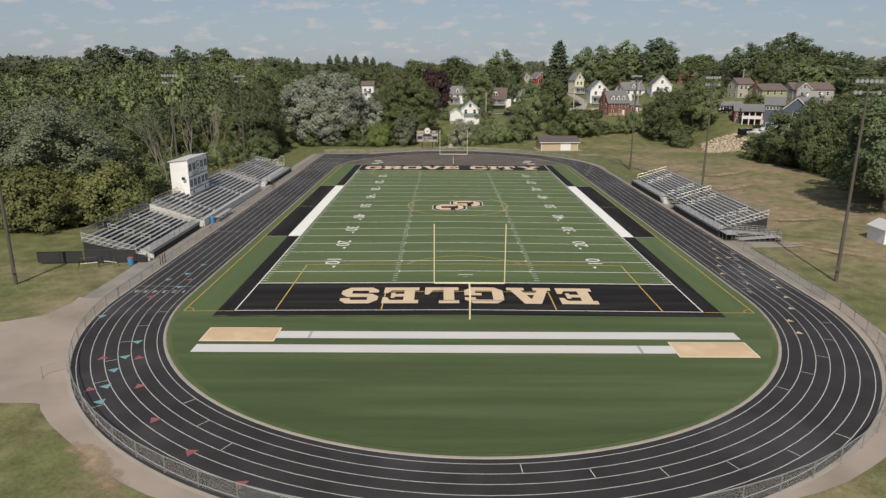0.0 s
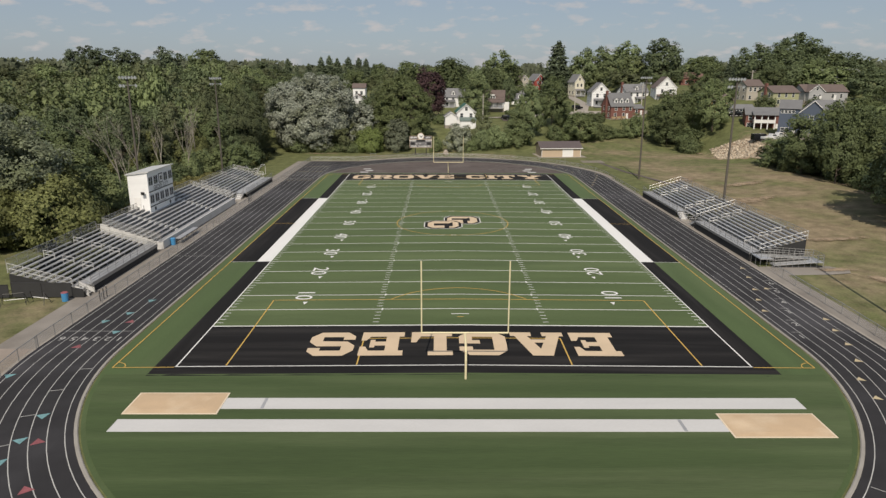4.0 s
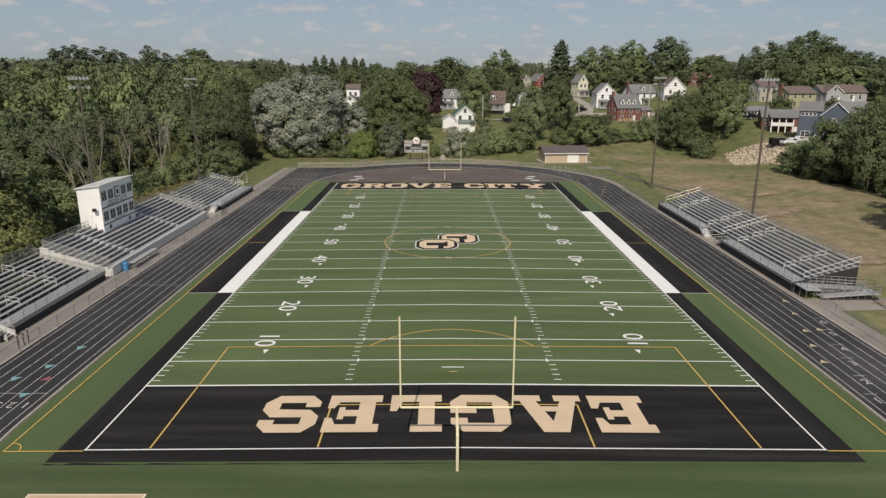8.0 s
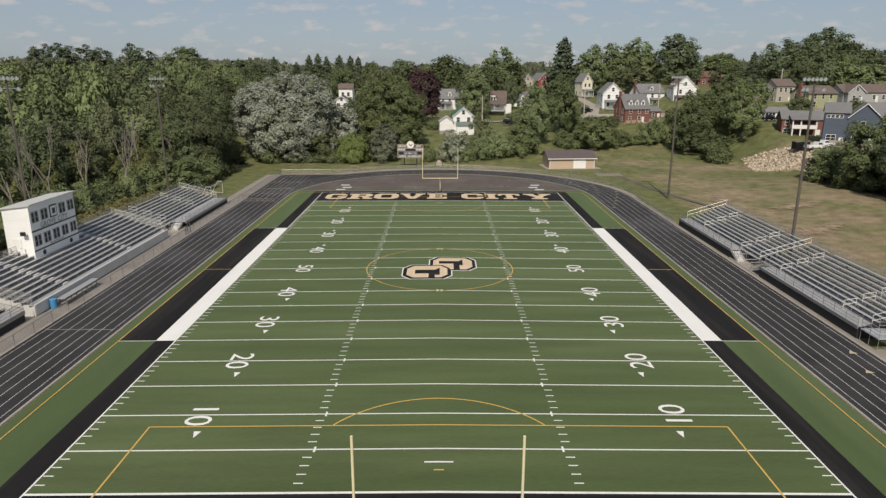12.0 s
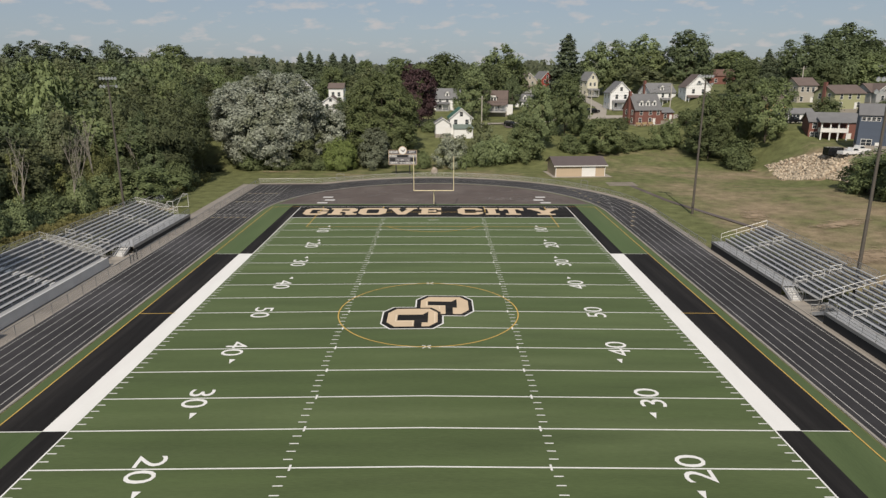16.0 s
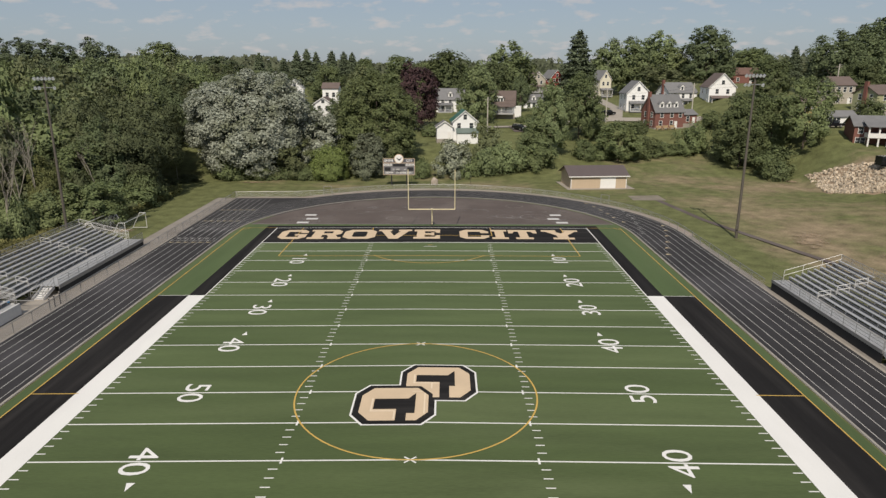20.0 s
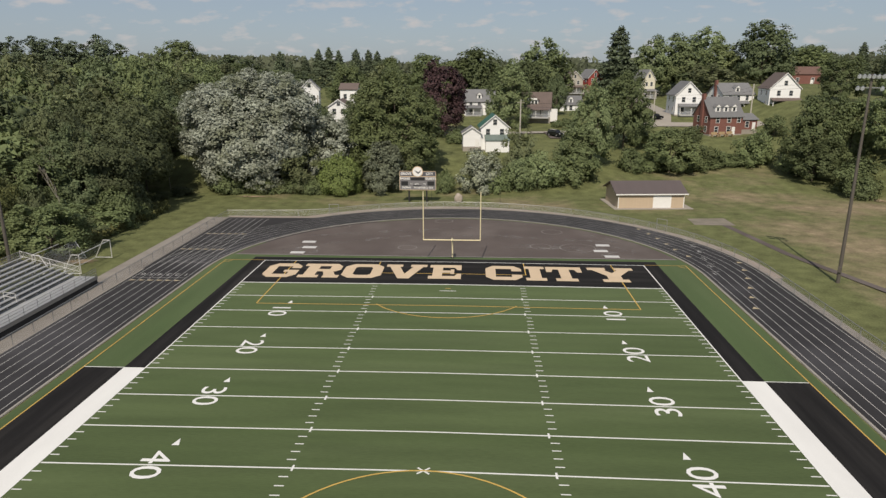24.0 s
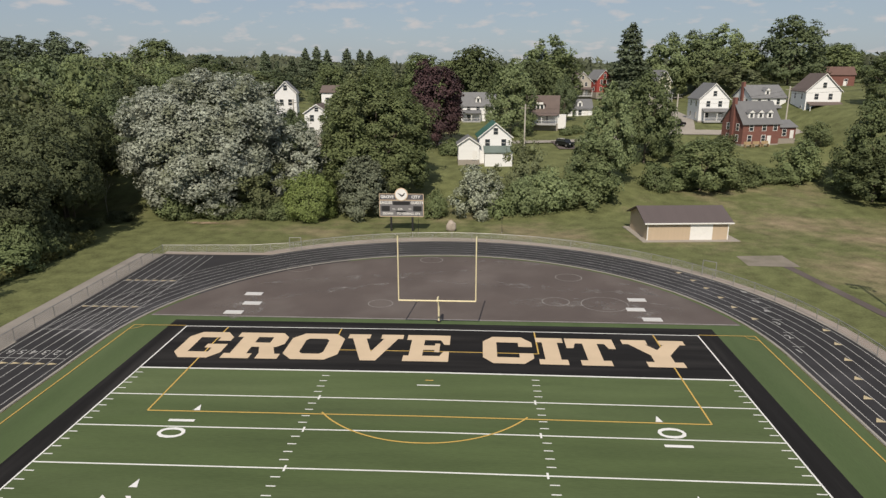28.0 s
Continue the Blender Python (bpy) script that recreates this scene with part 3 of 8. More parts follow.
for marks, material in ((NEAR_BLUE, BLUE_PAINT), (NEAR_RED, RED_PAINT), (RIGHT_TAN, TAN_PAINT), (FAR_TAN, TAN_PAINT)):
    for x, y in marks:
        triangle(x, y, ring_turn(x, y) + (math.pi if material is RED_PAINT else 0), material, 0.7 if material is TAN_PAINT else 0.85)
for k in range(11):
    a = radians(-86 + 7.5 * k)
    r = R_IN + 0.35 + LANE * (k % 6)
    bm = B()
    sheet(bm, [(q * math.cos(a + w), CY0 + q * math.sin(a + w)) for q, w in ((r, 0), (r + 0.9, 0), (r + 0.9, 0.0018), (r, 0.0018))], 0.012)
    part("start_line", bm, TRACK_LINE, track)
for k in range(9):
    a = radians(188 + 6.5 * k)
    r = R_IN + 0.3 + LANE * (k % 6)
    bm = B()
    sheet(bm, [(q * math.cos(a + w), CY0 + q * math.sin(a + w)) for q, w in ((r, 0), (r + 0.95, 0), (r + 0.95, 0.002), (r, 0.002))], 0.012)
    part("start_line", bm, TRACK_LINE, track)

# gravel and concrete ways round the track
bm = B()
arc_in = [(38.55 * math.cos(a), CY0 + 38.55 * math.sin(a)) for a in np.linspace(math.pi, 2 * math.pi, 49)]
ring_r = lambda a: 39.4 + 0.9 * S(-math.cos(a), -0.2, 0.5) + 2.6 * S(-math.cos(a), 0.86, 0.98) + 1.7 * S(math.cos(a), 0.35, 0.9) + 0.3 * math.sin(7 * a) + 0.2 * math.sin(17 * a)
arc_out = [(ring_r(a) * math.cos(a), CY0 + ring_r(a) * math.sin(a)) for a in np.linspace(math.pi, 2 * math.pi, 49)]
strip(bm, arc_in, arc_out, -0.022, closed=False)
sheet(bm, ((-42.0, -51.0), (-42.9, -53.2), (-43.4, -56.2), (-46.8, -58.2), (-56, -60.5), (-80, -66), (-80, -100), (-52, -79), (-42, -75.2), (-36.5, -74.5), (-33.6, -74.5), (-32.0, -74.9), (-31.1, -76.0), (-30.3, -77.0), (-28.9, -78.6), (-31, -74.0), (-37.0, -66), (-41, -58)), -0.026)
tagged(part("gravel_drive", bm, GRAVEL), "worn pale gravel drive beside the fence", "gravel path", kind="structure")
bm = B()
rect(bm, -42.4, -51.0, -38.55, 80.4, -0.02)
sheet(bm, ((-43.8, -37.4), (-42.4, -38.6), (-42.4, -33), (-43.8, -34)), -0.02)
tagged(part("spectator_walk", bm, WALK), "pale concrete walk between fence and home bleachers", "pavement", kind="structure")
bm = B()
rect(bm, 38.55, -24.7, 39.35, 58, -0.024)
rect(bm, 38.55, -50.8, 41.2, -24.7, -0.024)
sheet(bm, ((39.35, -24.6), (39.35, -29.4), (41, -28.4), (47, -28.0), (49.6, -27.4), (50.2, -26.2), (48.6, -24.4), (44, -24.2)), -0.02)
tagged(part("visitor_walk", bm, WALK), "strip of pale gravel beside the visitor bleachers", "pavement", kind="structure")
bm = B()
sheet(bm, ((38.2, 78.4), (44.6, 78.2), (44.6, 83.6), (38.4, 83.0)), -0.018)
tagged(part("concrete_pad", bm, PAD), "bare pale concrete pad in the grass", "pavement", kind="structure")
bm = B()
sheet(bm, ((42.4, 78.3), (43.6, 78.3), (45.8, 61.5), (51.4, 41.5), (53.6, 34), (52.5, 34), (50.2, 41.4), (44.6, 61.5)), -0.018)
tagged(part("asphalt_path", bm, APRON), "narrow dark asphalt path across the grass", "path", kind="structure")
bm = B()
arc_in = [(38.55 * math.cos(a), CY1 + 38.55 * math.sin(a)) for a in np.linspace(0, math.pi * 0.72, 40)]
arc_out = [(39.9 * math.cos(a), CY1 + (39.9 + 0.9 * S(a, 0.9, 1.8)) * math.sin(a)) for a in np.linspace(0, math.pi * 0.72, 40)]
strip(bm, arc_in, arc_out, -0.02, closed=False)
rect(bm, -38.9, 80.3, -15, 81.6, -0.024)
tagged(part("far_gravel_edge", bm, GRAVEL), "strip of pale gravel outside the far bend", "gravel path", kind="structure")
for x, y, w, d, turn in ((-40.3, 98.9, 6.0, 1.3, 0), (52.6, -30.6, 5.6, 2.2, -42), (48.6, -26.0, 4.4, 1.4, 8), (-48.4, 53.0, 3.2, 2.2, 0), (-39.9, -77.2, 6.5, 1.6, 0), (-24.6, -82.6, 6.5, 1.4, -42), (58, -9.8, 8.5, 1.8, 6), (69, -20, 9, 2.6, -35), (60, 22, 10, 4, 30), (56, 48, 8, 3.4, 60), (66, 40, 9, 3.5, 20), (80.5, 101, 6, 3.5, -60)):
    bm = B()
    c, n = math.cos(radians(turn)), math.sin(radians(turn))
    rings = []
    for f in (0.0, 0.35, 0.7, 1.0):
        rings.append([bm.verts.new((px, py, ground(px, py) - 0.012 + 0.04 * (abs(px) > 46 or py > 96))) for px, py in ((x + f * (w * math.cos(a) * c - d * math.sin(a) * n), y + f * (w * math.cos(a) * n + d * math.sin(a) * c)) for a in np.linspace(0, 2 * math.pi, 20, endpoint=False))] if f else [bm.verts.new((x, y, ground(x, y) - 0.012 + 0.04 * (abs(x) > 46 or y > 96)))])
    for k in range(20):
        bm.faces.new((rings[0][0], rings[1][k], rings[1][(k + 1) % 20]))
        for ra, rb in zip(rings[1:], rings[2:]):
            bm.faces.new((ra[k], rb[k], rb[(k + 1) % 20], ra[(k + 1) % 20]))
    ob = tagged(part("bare_patch", bm, EARTH), "patch of bare tan earth in the grass", "dirt", kind="structure")
    ob.data.attributes.new("bare", "FLOAT", "POINT").data.foreach_set("value", [0.42] + [0.34] * 20 + [0.14] * 20 + [-0.2] * 20)

# street behind the far houses
drape("street", [(-90, 142), (-40, 146), (-6, 149), (24, 154), (54, 163), (83, 162.5)],
      [(-90, 148), (-40, 151.5), (-6, 153.5), (24, 158.5), (54, 167.5), (83, 166.5)], CONCRETE, 0.06, "pale grey residential street on the hillside", "road")
drape("side_street", [(54, 167), (60, 190), (64, 260)], [(58.5, 167), (64.5, 190), (68.5, 260)], CONCRETE, 0.05, "pale grey side street climbing the hill", "road")
drape("driveway", [(22, 146), (21, 156)], [(26, 146), (25.5, 156)], APRON, 0.07, "short asphalt driveway off the street", "driveway", steps=6)
drape("parking_yard", [(86, 80), (86, 92)], [(101, 78), (101, 92)], GRAVEL, 0.06, "gravel yard below the houses", "yard", steps=8)

# ---- football field ----
Y = 0.9144
W = 24.384
field = tagged(new("football_field"), "green artificial turf football field with white yard lines", "football field", kind="structure")
part("border_turf", slab(B(), oval(30.62), -0.09, -0.012), TURF_OUT, field)
part("end_turf", sheet(B(), [(30.3 * math.cos(a), CY0 + 30.3 * math.sin(a)) for a in np.linspace(math.pi + 0.185, 2 * math.pi - 0.185, 60)], 0.012), TURF_D, field)
part("end_asphalt", sheet(B(), [(30.3 * math.cos(a), CY1 + 30.3 * math.sin(a)) for a in np.linspace(0.238, math.pi - 0.238, 60)], 0.012), APRON, field, "worn brownish asphalt inside the far bend")
part("playing_turf", rect(B(), -W, -50 * Y, W, 50 * Y, 0.012), TURF, field)
# slight change of pile from one five-yard panel to the next
for k in range(-10, 10, 2):
    part("turf_panel", rect(B(), -W, k * 5 * Y, W, (k + 1) * 5 * Y, 0.016), TURF_PANEL, field)
BW = 26.22
for s in (-1, 1):
    part("end_zone", rect(B(), -W, s * 50 * Y, W, s * 60 * Y, 0.012), TURF_BLACK, field, "black turf end zone")
    part("border_band", rect(B(), -BW, s * 60 * Y, BW, s * (60 * Y + 1.72), 0.012), TURF_BLACK, field)
    for e in (-1, 1):
        part("border_band", rect(B(), s * W, e * 25 * Y, s * BW, e * 60 * Y, 0.012), TURF_BLACK_SIDE, field)
    part("team_area", rect(B(), s * (W + 1.83), -25 * Y, s * 29.62, 25 * Y, 0.012), TURF_BLACK_SIDE, field, "black turf team area")
    part("coach_band", rect(B(), s * (W - 0.05), -25 * Y, s * (W + 1.83), 25 * Y, 0.02), TURF_WHITE, field, "wide white sideline band")
    for e in (-1, 1):
        part("sideline", rect(B(), s * (W - 0.06), e * 25 * Y, s * (W + 0.06), e * 60 * Y, 0.02), TURF_WHITE, field)
        part("team_line", rect(B(), s * (W + 1.83), e * 25 * Y - 0.05, s * 29.62, e * 25 * Y + 0.05, 0.02), LINE, field)
    part("end_line", rect(B(), -W - 0.1, s * 60 * Y - 0.06, W + 0.1, s * 60 * Y + 0.06, 0.024), TURF_WHITE, field)
for k in range(-10, 11):
    wd = 0.10 if abs(k) == 10 else 0.064
    part("yard_line", rect(B(), -W + (0.1 if abs(k) <= 5 else 0.0), k * 5 * Y - wd, W - (0.1 if abs(k) <= 5 else 0.0), k * 5 * Y + wd, 0.02), LINE, field)
for x0, x1 in ((-24.27, -23.64), (23.64, 24.27), (-8.75, -8.15), (8.15, 8.75)):
    bm = B()
    for k in range(-49, 50):
        if k % 5:
            rect(bm, x0, k * Y - 0.05, x1, k * Y + 0.05, 0.024)
        elif abs(x0) < 10:
            rect(bm, math.copysign(8.13, x0) - 0.07, k * Y - 0.32, math.copysign(8.13, x0) + 0.07, k * Y + 0.32, 0.024)
    tagged(part("hash_marks", bm, LINE, field), kind="stuff")
for s in (-1, 1):
    cm = 42.66 if s < 0 else 43.45
    part("conversion_mark", rect(B(), -0.92, s * cm - 0.07, 0.92, s * cm + 0.07, 0.024), LINE, field)
    part("penalty_mark", rect(B(), -0.32, s * (cm + 0.85) - 0.06, 0.32, s * (cm + 0.85) + 0.06, 0.024), TURF_GOLD, field)
    # a small cross on the forty-yard line
    for turn in (-0.7, 0.7):
        bm = B()
        c, n = math.cos(turn), math.sin(turn)
        sheet(bm, [(px * c - py * n * 0.8, s * 10 * Y + px * n + py * c * 0.8) for px, py in ((-0.5, -0.07), (0.5, -0.07), (0.5, 0.07), (-0.5, 0.07))], 0.028 if turn > 0 else 0.024)
        part("cross_mark", bm, LINE, field)

# soccer lines in gold
GOLD_W, GOLD_X = 0.05, 29.68
for s in (-1, 1):
    part("soccer_line", rect(B(), s * GOLD_X - GOLD_W, -55.0, s * GOLD_X + GOLD_W, 55.0, 0.028), TURF_GOLD, field)
    for x0, x1 in ((-GOLD_X, -W - 0.1), (W + 0.1, GOLD_X)):
        part("soccer_line", rect(B(), x0, s * 55.0 - GOLD_W, x1, s * 55.0 + GOLD_W, 0.032), TURF_GOLD, field)
    part("soccer_line", rect(B(), s * (W + 1.6), -GOLD_W, s * 29.62, GOLD_W, 0.024), TURF_GOLD, field)
    y_box, y_goal, y_spot = (38.2, 49.0, 43.55) if s < 0 else (38.68, 49.85, 44.35)
    for x in (-20.2, 20.2):
        part("soccer_line", rect(B(), x - 0.06, s * y_box, x + 0.06, s * 54.75, 0.036), TURF_GOLD, field)
    part("soccer_line", rect(B(), -20.2, s * y_box - 0.06, 20.2, s * y_box + 0.06, 0.032), TURF_GOLD, field)
    for x in (-9.15, 9.15):
        part("soccer_line", rect(B(), x - 0.06, s * y_goal, x + 0.06, s * 54.75, 0.036), TURF_GOLD, field)
    part("soccer_line", rect(B(), -9.15, s * y_goal - 0.06, 9.15, s * y_goal + 0.06, 0.032), TURF_GOLD, field)
    arc = [(9.1 * math.sin(a), s * (y_spot - 9.1 * math.cos(a))) for a in np.linspace(-0.94, 0.94, 40)]
    arc2 = [(9.22 * math.sin(a), s * (y_spot - 9.22 * math.cos(a))) for a in np.linspace(-0.94, 0.94, 40)]
    bm = B()
    strip(bm, arc, arc2, 0.036, closed=False)
    part("soccer_arc", bm, TURF_GOLD, field)
    for x in (-GOLD_X, GOLD_X):
        bm = B()
        q = [(math.copysign(1, -x) * math.cos(a), -s * math.sin(a)) for a in np.linspace(0, math.pi / 2, 9)]
        strip(bm, [(x + 0.95 * a, s * 55 + 0.95 * b) for a, b in q], [(x + 1.03 * a, s * 55 + 1.03 * b) for a, b in q], 0.036, closed=False)
        part("corner_arc", bm, TURF_GOLD, field)
ring = np.linspace(0, 2 * math.pi, 72, endpoint=False)
part("centre_circle", strip(B(), [(9.1 * math.cos(a), 9.1 * math.sin(a)) for a in ring], [(9.22 * math.cos(a), 9.22 * math.sin(a)) for a in ring], 0.032), TURF_GOLD, field)

# block letters: pieces on a ten by ten grid
GLYPHS = {
    "E": [((0, 0), (9.6, 0), (9.6, 2), (0, 2)), ((0, 8), (9.6, 8), (9.6, 10), (0, 10)), ((1.1, 2), (4, 2), (4, 8), (1.1, 8)), ((4, 4.2), (6.4, 4.2), (6.4, 5.9), (4, 5.9)),
          ((6.4, 3.4), (7.5, 3.4), (7.5, 6.7), (6.4, 6.7)), ((7.6, 2), (9.6, 2), (9.6, 3.7), (8.4, 3.7)), ((8.4, 6.3), (9.6, 6.3), (9.6, 8), (7.6, 8))],
    "A": [((0, 0), (4, 0), (4, 1.7), (0, 1.7)), ((6, 0), (10, 0), (10, 1.7), (6, 1.7)), ((0.8, 1.7), (3.2, 1.7), (5, 7.2), (5, 10), (3.2, 10)),
          ((6.8, 1.7), (9.2, 1.7), (6.8, 10), (5, 10), (5, 7.2)), ((3.7, 3.2), (6.3, 3.2), (5.85, 4.6), (4.15, 4.6))],
    "G": [((0, 2), (2.8, 2.8), (2.8, 7.2), (0, 8)), ((0, 2), (2, 0), (8, 0), (10, 2), (7.2, 2.2), (2.8, 2.2), (2.8, 2.8)), ((10, 2), (10, 5.2), (5.6, 5.2), (5.6, 3.7), (7.2, 3.7), (7.2, 2.2)),
          ((0, 8), (2.8, 7.2), (2.8, 7.8), (7.2, 7.8), (10, 8), (8, 10), (2, 10)), ((10, 8), (7.2, 7.8), (7.2, 6.5), (10, 6.5))],
    "L": [((0, 0), (9.4, 0), (9.4, 2), (0, 2)), ((1.3, 2), (4.2, 2), (4.2, 8.2), (1.3, 8.2)), ((0, 8.2), (5.5, 8.2), (5.5, 10), (0, 10)), ((7.2, 2), (9.4, 2), (9.4, 4.6), (8.2, 4.6))],
    "S": [((0, 7.9), (2.8, 7.9), (7.2, 7.9), (7.2, 6.8), (9.8, 6.8), (9.8, 8.2), (8, 10), (2, 10)), ((0, 5.8), (2.8, 6.1), (2.8, 7.9), (0, 7.9)), ((0, 5.8), (1.7, 4.1), (7.2, 3.9), (10, 4.2), (8.2, 6.1), (2.8, 6.1)),
          ((7.2, 2.1), (10, 2.1), (10, 4.2), (7.2, 3.9)), ((0.2, 1.8), (2, 0), (8, 0), (10, 2.1), (7.2, 2.1), (2.8, 2.1), (2.8, 3.3), (0.2, 3.3))],
    "R": [((1.1, 1.8), (4, 1.8), (4, 8.2), (1.1, 8.2)), ((0, 0), (5, 0), (5, 1.8), (0, 1.8)), ((0, 8.2), (9.6, 8.2), (8.2, 10), (0, 10)), ((6.8, 6), (9.6, 5.6), (9.6, 8.2), (6.8, 8.2)),
          ((4, 4.3), (8.4, 4.3), (9.6, 5.6), (6.8, 6), (4, 6)), ((6.2, 1.8), (9, 1.8), (8, 4.3), (5.4, 4.3)), ((6.1, 0), (10, 0), (10, 1.8), (6.1, 1.8))],
    "O": [((0, 2), (2.8, 2.8), (2.8, 7.2), (0, 8)), ((10, 2), (10, 8), (7.2, 7.2), (7.2, 2.8)), ((0, 2), (2, 0), (8, 0), (10, 2), (7.2, 2.8), (6.6, 2.1), (3.4, 2.1), (2.8, 2.8)),
          ((0, 8), (2.8, 7.2), (3.4, 7.9), (6.6, 7.9), (7.2, 7.2), (10, 8), (8, 10), (2, 10))],
    "V": [((0, 8.3), (4, 8.3), (4, 10), (0, 10)), ((6, 8.3), (10, 8.3), (10, 10), (6, 10)), ((0.9, 8.3), (3.7, 0), (5, 0), (5, 3.2), (3.4, 8.3)), ((5, 0), (6.3, 0), (9.1, 8.3), (6.6, 8.3), (5, 3.2))],
    "C": [((0, 2), (2.8, 2.8), (2.8, 7.2), (0, 8)), ((0, 2), (2, 0), (8, 0), (10, 2), (7.2, 2.2), (2.8, 2.2), (2.8, 2.8)), ((10, 2), (10, 3.8), (7.2, 3.8), (7.2, 2.2)),
          ((0, 8), (2.8, 7.2), (2.8, 7.8), (7.2, 7.8), (10, 8), (8, 10), (2, 10)), ((10, 8), (7.2, 7.8), (7.2, 6.2), (10, 6.2))],
    "I": [((0, 0), (10, 0), (10, 1.8), (0, 1.8)), ((0, 8.2), (10, 8.2), (10, 10), (0, 10)), ((2.2, 1.8), (7.8, 1.8), (7.8, 8.2), (2.2, 8.2))],
    "T": [((0, 8.1), (10, 8.1), (10, 10), (0, 10)), ((0, 6.2), (1.4, 6.2), (2.0, 8.1), (0, 8.1)), ((8.6, 6.2), (10, 6.2), (10, 8.1), (8.0, 8.1)), ((3.5, 1.8), (6.5, 1.8), (6.5, 8.1), (3.5, 8.1)), ((2, 0), (8, 0), (8, 1.8), (2, 1.8))],
    "Y": [((0, 8.3), (4, 8.3), (4, 10), (0, 10)), ((6, 8.3), (10, 8.3), (10, 10), (6, 10)), ((0.9, 8.3), (3.5, 4.2), (5, 4.2), (5, 6.2), (3.6, 8.3)), ((5, 4.2), (6.5, 4.2), (9.1, 8.3), (6.4, 8.3), (5, 6.2)),
          ((3.5, 1.8), (6.5, 1.8), (6.5, 4.2), (3.5, 4.2)), ((2.2, 0), (7.8, 0), (7.8, 1.8), (2.2, 1.8))],
}


def block_letter(ch, x0, x1, y0, y1, turned):
    bm = B()
    for piece in GLYPHS[ch]:
        pts = [(u / 10, v / 10) for u, v in piece]
        if turned:
            pts = [(1 - u, 1 - v) for u, v in pts]
        sheet(bm, [(x0 + u * (x1 - x0), y0 + v * (y1 - y0)) for u, v in pts], 0.044)
    bmesh.ops.recalc_face_normals(bm, faces=bm.faces)
    for f in bm.faces:
        if f.normal.z < 0:
            f.normal_flip()
    part("block_letter", bm, TURF_TAN, field, "tan block letter in the black end zone")


for ch, x0, x1 in (("S", -14.05, -9.85), ("E", -9.5, -5.4), ("L", -4.98, -0.95), ("G", -0.32, 4.0), ("A", 4.5, 9.5), ("E", 9.9, 14.1)):
    block_letter(ch, x0, x1, -52.9, -47.6, True)
for ch, x0, x1 in (("G", -22.9, -18.75), ("R", -18.4, -13.4), ("O", -13.2, -8.35), ("V", -8.1, -3.0), ("E", -2.6, 1.5), ("C", 4.3, 8.7), ("I", 9.1, 11.55), ("T", 11.75, 16.1), ("Y", 16.9, 22.5)):
    block_letter(ch, x0, x1, 47.75, 53.4, False)

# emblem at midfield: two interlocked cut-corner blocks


def octagon(x0, y0, x1, y1, inset, z, material, label=""):
    c = (0.95 - 0.25 * inset) / 6
    xa, ya, xb, yb = x0 + inset, y0 + inset, x1 - inset, y1 - inset
    k = c * (x1 - x0)
    pts = ((xa + k, ya), (xb - k, ya), (xb, ya + 1.4 * k), (xb, yb - 1.4 * k), (xb - k, yb), (xa + k, yb), (xa, yb - 1.4 * k), (xa, ya + 1.4 * k))
    part("emblem_piece", sheet(B(), pts, z), material, field, label)


UP, LO = (-1.4, -1.55, 4.7, 4.7), (-4.65, -5, 1.55, 1.05)
for z, inset, material in ((0.040, 0.0, TURF_WHITE), (0.048, 0.14, TURF_BLACK)):
    octagon(*UP, inset, z, material)
    octagon(*LO, inset, z + 0.004, material)
octagon(*UP, 0.55, 0.056, TURF_TAN)
octagon(*LO, 0.30, 0.060, TURF_BLACK)
octagon(*LO, 0.60, 0.064, TURF_TAN)
for x0, y0, x1, y1 in ((-0.1, 1.5, 2.95, 2.7), (1.75, -1.05, 2.5, 1.5), (2.5, 0.85, 2.95, 1.5)):
    part("emblem_piece", rect(B(), x0, y0, x1, y1, 0.060), TURF_BLACK, field)
part("emblem_piece", sheet(B(), ((2.4, 2.7), (2.95, 2.7), (2.95, 3.5)), 0.060), TURF_BLACK, field)
for x0, y0, x1, y1 in ((-3.05, -2.8, 0, -1.25), (-1.35, -4.65, -0.6, -2.8), (-0.6, -3.4, 0, -2.8)):
    part("emblem_piece", rect(B(), x0, y0, x1, y1, 0.068), TURF_BLACK, field)
part("emblem_piece", sheet(B(), ((-0.55, -1.25), (0, -1.25), (0, -0.4)), 0.068), TURF_BLACK, field)
for x0, y0, x1, y1 in ((-3.25, -3, -3.13, -1.2), (-3.25, -3.12, -1.42, -3), (-1.52, -4.2, -1.4, -3.12), (0.62, -3.5, 0.72, -0.4), (-0.3, -0.15, 0.5, -0.07)):
    part("emblem_edge", rect(B(), x0, y0, x1, y1, 0.069), TURF_CREAM, field)
for x0, y0, x1, y1 in ((-0.3, 1.25, -0.2, 2.8), (1.1, 0.4, 1.2, 1.4), (-0.2, 1.28, 1.65, 1.4)):
    part("emblem_edge", rect(B(), x0, y0, x1, y1, 0.0605), TURF_CREAM, field)


def flat_text(text, m, material, parent, name, size=1.0, spacing=1.0, label="", bold=0.0):
    """Lettering with the built-in font, turned into a flat mesh."""
    cu = bpy.data.curves.new("lettering", "FONT")
    cu.offset = bold * size
    cu.body, cu.size, cu.align_x, cu.align_y, cu.space_character, cu.resolution_u = text, size, "CENTER", "CENTER", spacing, 3
    tmp = bpy.data.objects.new("lettering", cu)
    me = bpy.data.meshes.new_from_object(tmp)
    bpy.data.objects.remove(tmp)
    bpy.data.curves.remove(cu)
    me.name = name
    me.materials.clear()
    me.materials.append(material)
    ob = new(name, me)
    ob.parent = parent
    ob.matrix_basis = m
    if label:
        ob["label"] = label
    return ob


